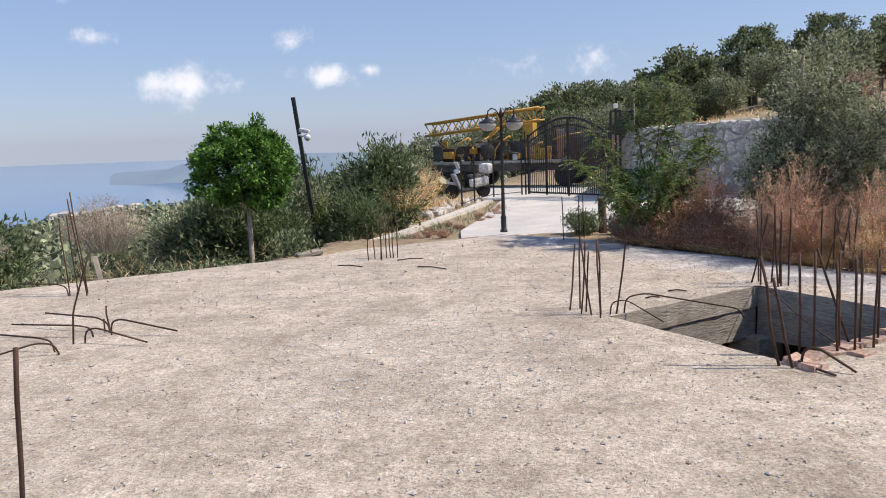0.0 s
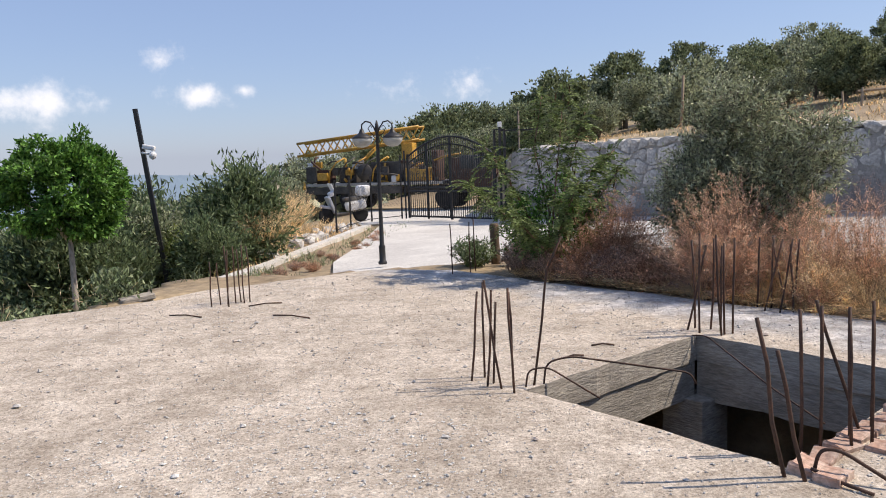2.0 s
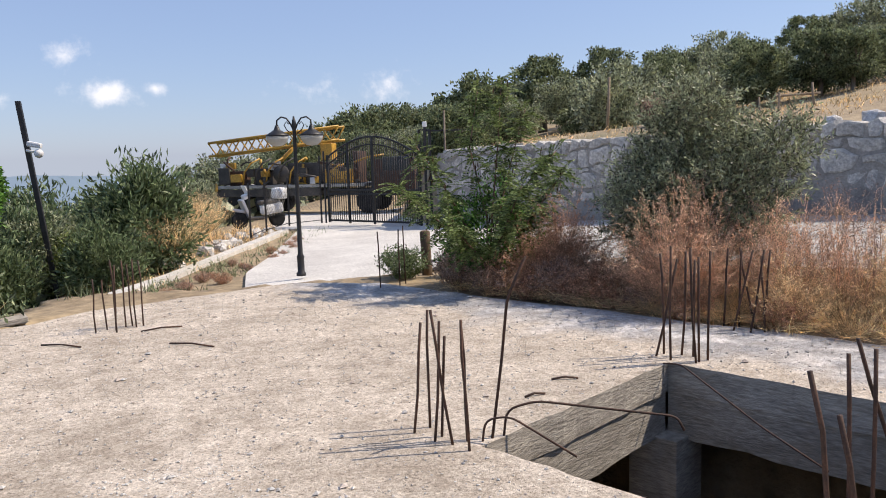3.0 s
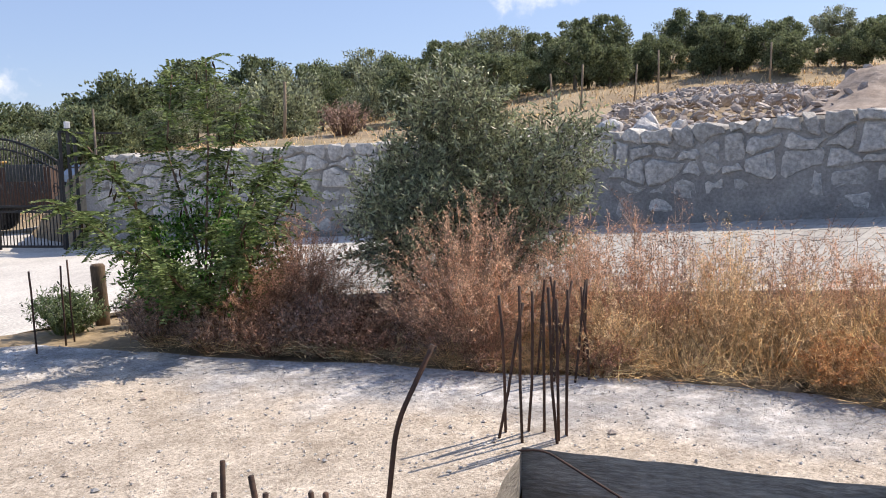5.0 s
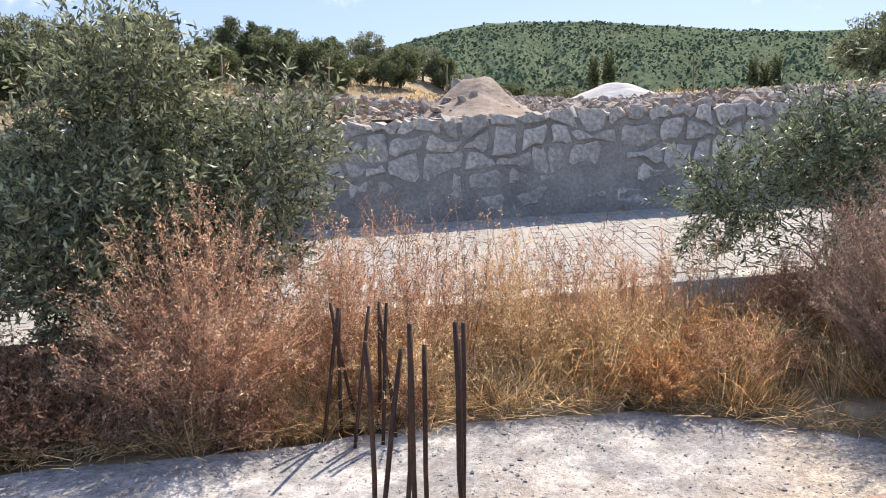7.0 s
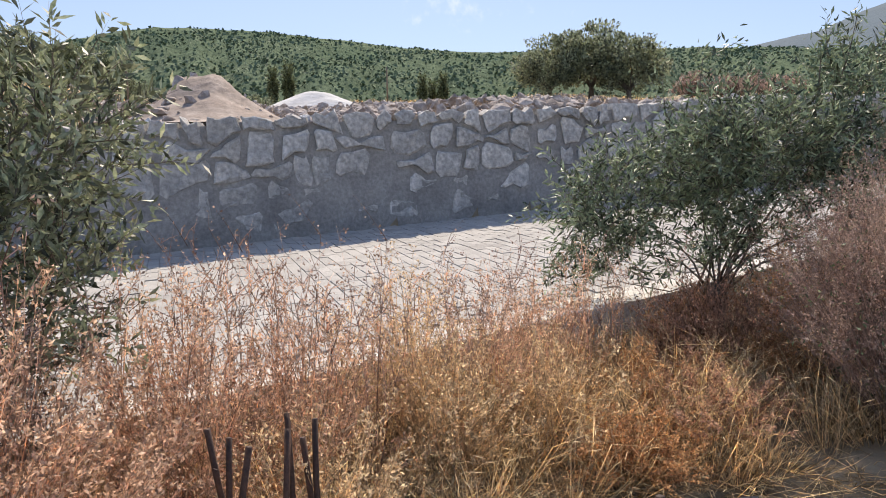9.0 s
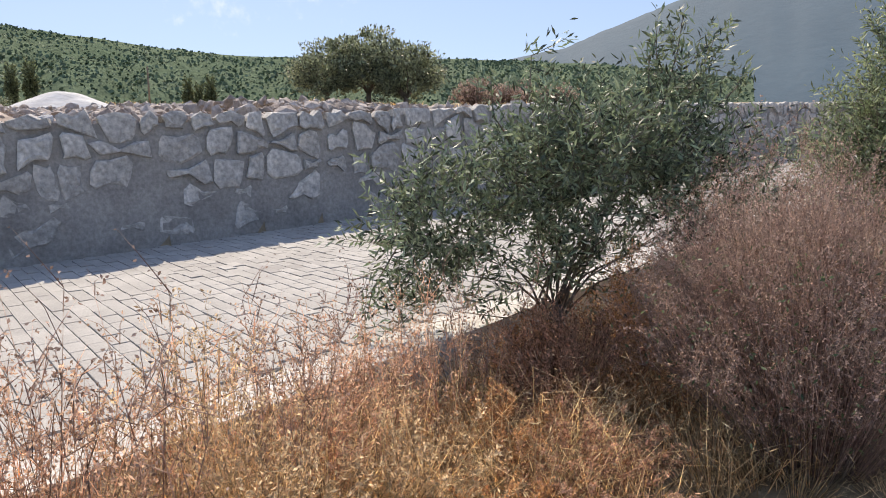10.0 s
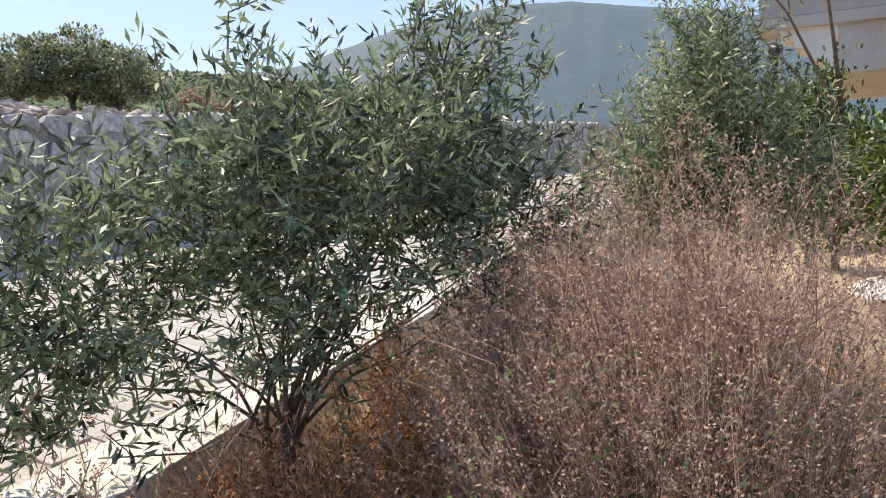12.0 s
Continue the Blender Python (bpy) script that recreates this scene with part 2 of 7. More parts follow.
M_OAK = mat("evergreen_leaf", (0.12, 0.155, 0.078), (0.245, 0.275, 0.15), scale=8, fine=30, rough=0.6, bump=0, rand=0.38, leaf=0.35)
M_BALL = mat("robinia_leaf", (0.06, 0.15, 0.026), (0.15, 0.30, 0.06), scale=10, fine=40, rough=0.55, bump=0, rand=0.35, leaf=0.3)
M_GREEN = mat("fresh_leaf", (0.11, 0.16, 0.05), (0.215, 0.27, 0.105), scale=12, fine=40, rough=0.55, bump=0, rand=0.35, leaf=0.3)
M_OLEAN = mat("oleander_leaf", (0.09, 0.14, 0.065), (0.20, 0.245, 0.125), scale=12, fine=40, rough=0.5, bump=0, rand=0.35, leaf=0.35)
M_CITRUS = mat("citrus_leaf", (0.05, 0.09, 0.02), (0.16, 0.19, 0.05), scale=12, fine=40, rough=0.45, bump=0, rand=0.35, leaf=0.35)
M_REDDRY = mat("russet_dry_weed", (0.42, 0.235, 0.15), (0.62, 0.40, 0.28), scale=5, fine=40, bump=0, rand=0.35, leaf=0.42)
M_PINKDRY = mat("tan_dry_weed", (0.57, 0.36, 0.245), (0.80, 0.58, 0.42), scale=5, fine=40, bump=0, rand=0.32, leaf=0.45)
M_PALEDRY = mat("pale_orange_weed", (0.66, 0.475, 0.28), (0.88, 0.70, 0.46), scale=4, fine=40, bump=0, rand=0.3, leaf=0.45)
M_RUSSET = mat("bright_russet_weed", (0.50, 0.27, 0.13), (0.68, 0.42, 0.22), scale=4, fine=40, bump=0, rand=0.3, leaf=0.45)
M_MAUVE = mat("mauve_dry_weed", (0.35, 0.23, 0.185), (0.53, 0.405, 0.33), scale=4, fine=40, bump=0, rand=0.28, leaf=0.4)
M_STRAW = mat("straw", (0.64, 0.47, 0.26), (0.88, 0.73, 0.48), scale=2, fine=30, bump=0, rand=0.35, leaf=0.48)
M_PODS = mat("dry_pods", (0.05, 0.028, 0.015), (0.10, 0.06, 0.03), scale=8, fine=40, bump=0, rand=0.3)
M_BARK = mat("bark", (0.13, 0.105, 0.08), (0.24, 0.20, 0.16), scale=6, fine=30, bump=0.8, dist=0.02, stretch=(1, 1, 0.3))
M_PALEBARK = mat("pale_bark", (0.36, 0.31, 0.25), (0.46, 0.42, 0.36), scale=6, fine=30, bump=0.5, stretch=(1, 1, 0.3))
M_TWIG = mat("dark_twig", (0.12, 0.075, 0.05), (0.22, 0.14, 0.10), scale=8, fine=40, bump=0)
M_WOOD = mat("weathered_wood", (0.24, 0.18, 0.12), (0.36, 0.29, 0.21), scale=4, fine=40, bump=0.5, stretch=(1, 1, 0.2))
M_BROWNPOST = mat("brown_post", (0.11, 0.075, 0.05), (0.20, 0.14, 0.095), scale=4, fine=40, bump=0.5, stretch=(1, 1, 0.2))
M_YELLOW = mat("yellow_machine_paint", (0.40, 0.215, 0.03), (0.54, 0.31, 0.05), scale=2, fine=20, rough=0.45, bump=0.05, spec=0.5, rand=0.08)
M_DARKST = mat("greasy_steel", (0.03, 0.027, 0.025), (0.075, 0.065, 0.055), scale=3, fine=25, rough=0.55, bump=0.2, spec=0.5)
M_RUBBER = mat("rubber", (0.018, 0.018, 0.018), (0.03, 0.03, 0.03), scale=5, fine=30, rough=0.85, bump=0.2)
M_WHITE = mat("white_plastic", (0.68, 0.68, 0.68), (0.78, 0.78, 0.77), scale=3, fine=30, rough=0.45, bump=0.03, rand=0.03, fine_amount=0.06, spec=0.5)
M_SILVER = mat("silver_paint", (0.45, 0.46, 0.50), (0.55, 0.56, 0.60), scale=3, fine=30, rough=0.3, bump=0.0, metal=0.5, fine_amount=0.06)
M_BLUE = mat("pale_blue_paint", (0.26, 0.34, 0.46), (0.32, 0.40, 0.52), scale=3, fine=30, rough=0.3, bump=0.0, fine_amount=0.06, spec=0.6)
M_TARP = mat("white_tarp", (0.60, 0.59, 0.57), (0.74, 0.73, 0.71), scale=3, fine=10, rough=0.8, bump=0.5, dist=0.03, fine_amount=0.1)
M_RENDER = mat("house_render", (0.39, 0.355, 0.32), (0.48, 0.445, 0.405), scale=1, fine=30, bump=0.2, fine_amount=0.08)
M_WALLWHITE = mat("whitewash", (0.70, 0.68, 0.64), (0.78, 0.76, 0.72), scale=1, fine=30, bump=0.2, fine_amount=0.06)
M_GRAVEL = mat("white_gravel", (0.52, 0.51, 0.49), (0.68, 0.67, 0.64), scale=4, fine=14, bump=0.5, dist=0.05, fine_amount=0.15)
M_FROST = mat("frosted_glass", (0.55, 0.55, 0.53), (0.66, 0.66, 0.63), scale=3, fine=30, rough=0.25, bump=0, leaf=0.5, fine_amount=0.05)
M_GLASS = mat("dark_glass", (0.02, 0.025, 0.03), (0.03, 0.035, 0.04), scale=3, fine=30, rough=0.08, bump=0, spec=0.8)


def ground_material():
    """Dry grass and soil near by, turning to scrub-green patches on the slope to the sea."""
    m = mat("ground", (0.22, 0.165, 0.105), (0.37, 0.29, 0.185), scale=0.16, fine=5, bump=0.7, dist=0.06, c3=(0.42, 0.34, 0.22))
    n, l = m.node_tree.nodes, m.node_tree.links
    b = n["Principled BSDF"]
    old = b.inputs["Base Color"].links[0].from_socket
    tc = n.new("ShaderNodeTexCoord")
    nz = n.new("ShaderNodeTexNoise")
    nz.inputs["Scale"].default_value, nz.inputs["Detail"].default_value, nz.inputs["Roughness"].default_value = 0.05, 10, 0.7
    l.new(tc.outputs["Object"], nz.inputs["Vector"])
    sep = n.new("ShaderNodeSeparateXYZ")
    l.new(tc.outputs["Object"], sep.inputs[0])
    west = n.new("ShaderNodeMapRange")
    west.inputs["From Min"].default_value, west.inputs["From Max"].default_value = -10.0, -80.0
    west.inputs["To Min"].default_value, west.inputs["To Max"].default_value = -0.1, 0.16
    l.new(sep.outputs[0], west.inputs["Value"])
    sm = n.new("ShaderNodeMath")
    l.new(nz.outputs["Fac"], sm.inputs[0])
    l.new(west.outputs[0], sm.inputs[1])
    cut = n.new("ShaderNodeMapRange")
    cut.inputs["From Min"].default_value, cut.inputs["From Max"].default_value = 0.46, 0.58
    l.new(sm.outputs[0], cut.inputs["Value"])
    mix = n.new("ShaderNodeMix")
    mix.data_type = "RGBA"
    l.new(cut.outputs[0], mix.inputs[0])
    l.new(old, mix.inputs[6])
    mix.inputs[7].default_value = (0.085, 0.10, 0.05, 1)
    l.new(mix.outputs[2], b.inputs["Base Color"])
    return m


M_GROUND = ground_material()
M_HILL = mat("hillside_scrub", (0.10, 0.135, 0.085), (0.14, 0.175, 0.11), scale=0.02, fine=0.25, bump=0.8, dist=2.0, spec=0.0, c3=(0.20, 0.21, 0.145))
M_HILLTREE = mat("hillside_trees", (0.105, 0.145, 0.085), (0.15, 0.19, 0.115), scale=0.02, fine=0.3, bump=0, rand=0.25)


def hazed_land_material(name, c, haze_glow):
    """Far land through miles of air: plain backdrop, haze painted in as bluish emission."""
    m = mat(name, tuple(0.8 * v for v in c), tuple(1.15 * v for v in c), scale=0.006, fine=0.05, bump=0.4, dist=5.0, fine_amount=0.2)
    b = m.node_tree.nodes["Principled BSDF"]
    b.inputs["Emission Color"].default_value, b.inputs["Emission Strength"].default_value = (*haze_glow, 1), 1.0
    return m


# bluish base and emission imitate the haze in front of the land
M_MOUNT = hazed_land_material("far_mountain", (0.02, 0.03, 0.034), (0.05, 0.083, 0.122))
M_HEAD = hazed_land_material("far_headland", (0.05, 0.065, 0.065), (0.16, 0.225, 0.33))
M_SEA = mat("sea_water", (0.03, 0.11, 0.27), (0.035, 0.125, 0.30), scale=0.002, fine=0.08, rough=0.12, bump=0.0, spec=0.5, fine_amount=0.05, rand=0)

# ---- building blocks ----
rng = np.random.default_rng(7)


def link(name, verts, faces, material, parent=None, label="", smooth=False):
    me = bpy.data.meshes.new(name)
    me.from_pydata([tuple(v) for v in verts], [], [tuple(f) for f in faces])
    me.materials.append(material)
    if smooth:
        me.polygons.foreach_set("use_smooth", [True] * len(me.polygons))
    me.update()
    ob = new(name, me)
    if parent is not None:
        ob.parent = parent
    return tagged(ob, label)


def part(name, bm, material, parent=None, label="", smooth=False):
    me = bpy.data.meshes.new(name)
    bm.to_mesh(me)
    bm.free()
    me.materials.append(material)
    if smooth:
        me.polygons.foreach_set("use_smooth", [True] * len(me.polygons))
    ob = new(name, me)
    if parent is not None:
        ob.parent = parent
    return tagged(ob, label)


def thing(name, m, label, category, group="", kind=""):
    ob = new(name)
    ob.empty_display_size = 0.1
    ob.matrix_world = m
    return tagged(ob, label, category, group, kind)


def add_box(bm, size, m=Matrix(), bevel=0.0):
    r = bmesh.ops.create_cube(bm, size=1.0, matrix=m @ Matrix.Diagonal((*size, 1)))
    if bevel:
        edges = list({e for v in r["verts"] for e in v.link_edges})
        bmesh.ops.bevel(bm, geom=edges, offset=bevel, segments=2, affect="EDGES", profile=0.6)
    return bm


def add_tube(bm, pts, radius, sides=6, taper=1.0, caps=True):
    """A round bar along a line of points; taper: the last radius as a share of the first."""
    pts = [Vector(p) for p in pts]
    rings = []
    n = len(pts)
    for i, p in enumerate(pts):
        d = (pts[min(i + 1, n - 1)] - pts[max(i - 1, 0)]).normalized()
        a = d.orthogonal().normalized() if i == 0 else (a - d * a.dot(d)).normalized()
        b = d.cross(a)
        r = radius * (1 + (taper - 1) * i / max(1, n - 1))
        rings.append([bm.verts.new(p + a * (r * math.cos(2 * math.pi * k / sides)) + b * (r * math.sin(2 * math.pi * k / sides))) for k in range(sides)])
    for r0, r1 in zip(rings, rings[1:]):
        for k in range(sides):
            bm.faces.new((r0[k], r0[(k + 1) % sides], r1[(k + 1) % sides], r1[k]))
    if caps:
        bm.faces.new(list(reversed(rings[0])))
        bm.faces.new(rings[-1])
    return bm


def tube(name, pts, radius, material, parent=None, sides=6, taper=1.0, label=""):
    return part(name, add_tube(bmesh.new(), pts, radius, sides, taper), material, parent, label, smooth=sides > 4)


def box(name, size, at, material, parent=None, bevel=0.0, turn=(0, 0, 0), label=""):
    return part(name, add_box(bmesh.new(), size, pose(*at, *turn), bevel), material, parent, label)


def lathe(name, profile, material, parent=None, sides=16, at=(0, 0, 0), label=""):
    """A turned shape from rows of radius and height."""
    verts, faces = [], []
    for r, z in profile:
        verts += [(at[0] + r * math.cos(2 * math.pi * k / sides), at[1] + r * math.sin(2 * math.pi * k / sides), at[2] + z) for k in range(sides)]
    for i in range(len(profile) - 1):
        for k in range(sides):
            faces.append((i * sides + k, i * sides + (k + 1) % sides, (i + 1) * sides + (k + 1) % sides, (i + 1) * sides + k))
    faces += [tuple(reversed(range(sides))), tuple(range(len(verts) - sides, len(verts)))]
    return link(name, verts, faces, material, parent, label, smooth=True)


def rock_mesh(name, material, seed, flat=0.7, sub=1):
    r = np.random.default_rng(seed)
    bm = bmesh.new()
    bmesh.ops.create_icosphere(bm, subdivisions=sub, radius=0.5)
    for v in bm.verts:
        v.co = Vector((v.co.x * r.uniform(0.75, 1.25), v.co.y * r.uniform(0.75, 1.25), v.co.z * flat * r.uniform(0.7, 1.25)))
    me = bpy.data.meshes.new(name)
    bm.to_mesh(me)
    bm.free()
    me.materials.append(material)
    return me


def unit(v):
    return v / np.maximum(np.linalg.norm(v, axis=-1, keepdims=True), 1e-9)


def leaves(name, base, way, length, width, material, parent=None, label=""):
    """Many single leaves in one mesh: each a folded blade from its base along its own way."""
    n = len(base)
    length, width = np.broadcast_to(length, n)[:, None], np.broadcast_to(width, n)[:, None]
    way = unit(way)
    side = unit(np.cross(way, unit(rng.normal(size=(n, 3)))))
    up = np.cross(side, way)
    mid = base + way * length * 0.5 + up * width * 0.25
    verts = np.stack([base, mid + side * width * 0.5, base + way * length, mid - side * width * 0.5], 1).reshape(-1, 3)
    me = bpy.data.meshes.new(name)
    me.vertices.add(4 * n)
    me.vertices.foreach_set("co", verts.astype(np.float32).ravel())
    me.loops.add(4 * n)
    me.loops.foreach_set("vertex_index", np.arange(4 * n, dtype=np.int32))
    me.polygons.add(n)
    me.polygons.foreach_set("loop_start", np.arange(0, 4 * n, 4, dtype=np.int32))
    me.materials.append(material)
    me.update(calc_edges=True)
    ob = new(name, me)
    if parent is not None:
        ob.parent = parent
        tagged(ob, kind="" if name == "crown" else "stuff")
    return tagged(ob, label)


def stalks(name, base, way, length, radius, material, parent=None, bend=0.25, droop=0.0, label=""):
    """Many thin three-sided stems in one mesh, in two bent lengths each."""
    n = len(base)
    length, radius = np.broadcast_to(length, n)[:, None], np.broadcast_to(radius, n)[:, None]
    way = unit(way)
    way2 = unit(way + rng.normal(size=(n, 3)) * bend - np.array([0, 0, droop]))
    p0, p1 = base, base + way * length * 0.55
    p2 = p1 + way2 * length * 0.45
    a = unit(np.cross(way, rng.normal(size=(n, 3))))
    b = np.cross(way, a)
    ring = [a, -0.5 * a + 0.87 * b, -0.5 * a - 0.87 * b]
    verts = np.stack([p0 + r * radius for r in ring] + [p1 + r * radius * 0.75 for r in ring] + [p2], 1).reshape(-1, 3)
    loc = [(0, 1, 4, 3), (1, 2, 5, 4), (2, 0, 3, 5), (3, 4, 6), (4, 5, 6), (5, 3, 6)]
    faces = (np.arange(n) * 7)[:, None]
    idx = np.concatenate([faces + np.array(f) for f in loc], 1).ravel().astype(np.int32)
    sizes = np.tile([4, 4, 4, 3, 3, 3], n)
    me = bpy.data.meshes.new(name)
    me.vertices.add(7 * n)
    me.vertices.foreach_set("co", verts.astype(np.float32).ravel())
    me.loops.add(len(idx))
    me.loops.foreach_set("vertex_index", idx)
    me.polygons.add(6 * n)
    me.polygons.foreach_set("loop_start", np.concatenate([[0], np.cumsum(sizes)[:-1]]).astype(np.int32))
    me.materials.append(material)
    me.update(calc_edges=True)
    ob = new(name, me)
    if parent is not None:
        ob.parent = parent
        tagged(ob, kind="stuff")
    return tagged(ob, label), p1, p2


def in_poly(x, y, poly):
    inside = np.zeros(np.shape(x), bool)
    for (x0, y0), (x1, y1) in zip(poly, poly[1:] + poly[:1]):
        with np.errstate(divide="ignore", invalid="ignore"):
            hit = ((y0 > y) != (y1 > y)) & (x < (x1 - x0) * (y - y0) / ((y1 - y0) or 1e-9) + x0)
        inside ^= hit
    return inside


def smooth(v, a, b):
    t = np.clip((v - a) / (b - a), 0, 1)
    return t * t * (3 - 2 * t)


# ---- the lie of the land ----
SLAB = [(-11.5, 6.2), (-5.65, 9.6), (-2.83, 11.2), (-1.68, 11.85), (-1.16, 12.45), (1.2, 13.6), (2.37, 13.1), (3.54, 11.25), (4.3, 10.3), (4.8, 9.5),
        (5.6, 8.45), (6.1, 7.5), (6.0, 6.7), (5.8, 5.6), (5.95, 4.4), (6.4, 3.2), (7.6, 0.5), (6.5, -7.0), (-6.0, -9.0), (-13.0, -1.0)]
PIT = [(1.93, 6.98), (3.85, 8.22), (4.85, 6.56), (2.93, 5.32)]


def road_z(x, y):
    return np.maximum(0.40 + 0.0595 * (x - 7.03) - 0.0433 * (y - 9.19), -0.42)


def kerb_x(y):
    return 8.4 + (6.0 - y) * 0.476


def wall_x(y):
    return np.where(y < 14.6, 12.11 + (12.81 - y) * 0.3325, 11.5 - (np.minimum(y, 25.2) - 14.6) * 0.505)


def wall_top(y):
    return np.interp(y, [-24, -6, 1.9, 6, 9.2, 12.6, 14.6, 25], [4.0, 3.1, 2.75, 2.47, 2.34, 2.10, 2.08, 1.86])


def lumps(x, y, s):
    return np.sin(x / s + 1.3 * np.sin(y / s * 0.7)) * np.sin(y / s * 1.1 + 0.8 * np.sin(x / s * 0.9))


def land(x, y):
    x, y = np.asarray(x, float), np.asarray(y, float)
    road = road_z(x, y)
    z = np.where(x > kerb_x(y) + 0.34, road - 0.06, np.clip(road - 0.36, -0.04, 0.5) + 0.03 * lumps(x, y, 0.5))
    z = np.where(y > 13.9, np.minimum(road - 0.03, -0.07 + 0 * x) + np.where(x > kerb_x(y), 0.0, 0.0), z)
    z = np.where((y > 13.9) & (x > kerb_x(y)), road - 0.06, z)
    # slope down to the sea in the west
    w1 = -0.508 * (x + 1.68) + 0.862 * (y - 11.85)
    w = np.minimum(w1, -1.5 + (y - 15.5) * 0.29 - x)
    w = np.minimum(w, 400 + 0 * x) + np.maximum(w - 400, 0)
    down = -0.12 - 0.17 * np.minimum(w, 40) - 0.10 * np.maximum(w - 40, 0) + 0.08 * lumps(x, y, 2.0) + np.minimum(w * 0.008, 2.0) * lumps(x, y, 23.0)
    down = down - 0.62 * smooth(w1, 0.0, 1.4) * smooth(-x, 0.6, 2.4)      # the bank under the slab
    z = np.where(w > 0, np.minimum(z, down), z)
    # terrace and hill behind the stone wall in the east
    s = (x - wall_x(y)) * 0.94
    step = 1 - smooth(y, 26.0, 34.0)
    rise = 0.10 + 0.085 * smooth(y, 20, 60)
    top = (wall_top(y) - 0.12) * step + z * (1 - step)
    hill = top + rise * np.clip(s, 0, 42 + 25 * smooth(y, 15, 45)) - 0.04 * np.clip(s - 80, 0, 200) + np.minimum(s * 0.02, 0.4) * lumps(x, y, 4.0)
    z = np.where(s > 0.25, hill, z)
    # land behind the viewer stays level
    z = np.where((y < -8) & (w <= 0), np.maximum(z, -0.2), z)
    z = np.where(in_poly(x, y, SLAB), np.where(np.hypot(x - 3.39, y - 6.77) < 2.1, -3.3, -0.32), z)
    return np.maximum(z, -95)


def land_at(x, y):
    return float(land(np.array([x]), np.array([y]))[0])


def build_ground():
    radii, r = [], 0.25
    while r < 4600:
        radii.append(r)
        r += max(0.13, 0.03 * r)
    radii = np.array(radii)
    turns = np.linspace(0, 2 * math.pi, 640, endpoint=False)
    R, A = np.meshgrid(radii, turns, indexing="ij")
    X, Y = 3.3 + R * np.sin(A), 6.8 + R * np.cos(A)
    Z = land(X, Y)
    verts = np.stack([X, Y, Z], -1).reshape(-1, 3)
    nr, na = R.shape
    i, k = np.meshgrid(np.arange(nr - 1), np.arange(na), indexing="ij")
    k2 = (k + 1) % na
    faces = np.stack([i * na + k, (i + 1) * na + k, (i + 1) * na + k2, i * na + k2], -1).reshape(-1, 4)
    me = bpy.data.meshes.new("ground")
    me.vertices.add(len(verts))
    me.vertices.foreach_set("co", verts.astype(np.float32).ravel())
    me.loops.add(faces.size)
    me.loops.foreach_set("vertex_index", faces[:, ::-1].astype(np.int32).ravel())
    me.polygons.add(len(faces))
    me.polygons.foreach_set("loop_start", np.arange(0, faces.size, 4, dtype=np.int32))
    me.polygons.foreach_set("use_smooth", np.ones(len(faces), bool))
    me.materials.append(M_GROUND)
    me.update(calc_edges=True)
    tagged(new("ground", me), "dry grassy ground falling from a hill to the sea", "ground", kind="structure")


build_ground()
sea = link("water", [(-30000, -30000, -60), (30000, -30000, -60), (30000, 30000, -60), (-30000, 30000, -60)], [(0, 1, 2, 3)], M_SEA)
tagged(sea, "calm blue sea under a hazy sky", "sea", kind="structure")


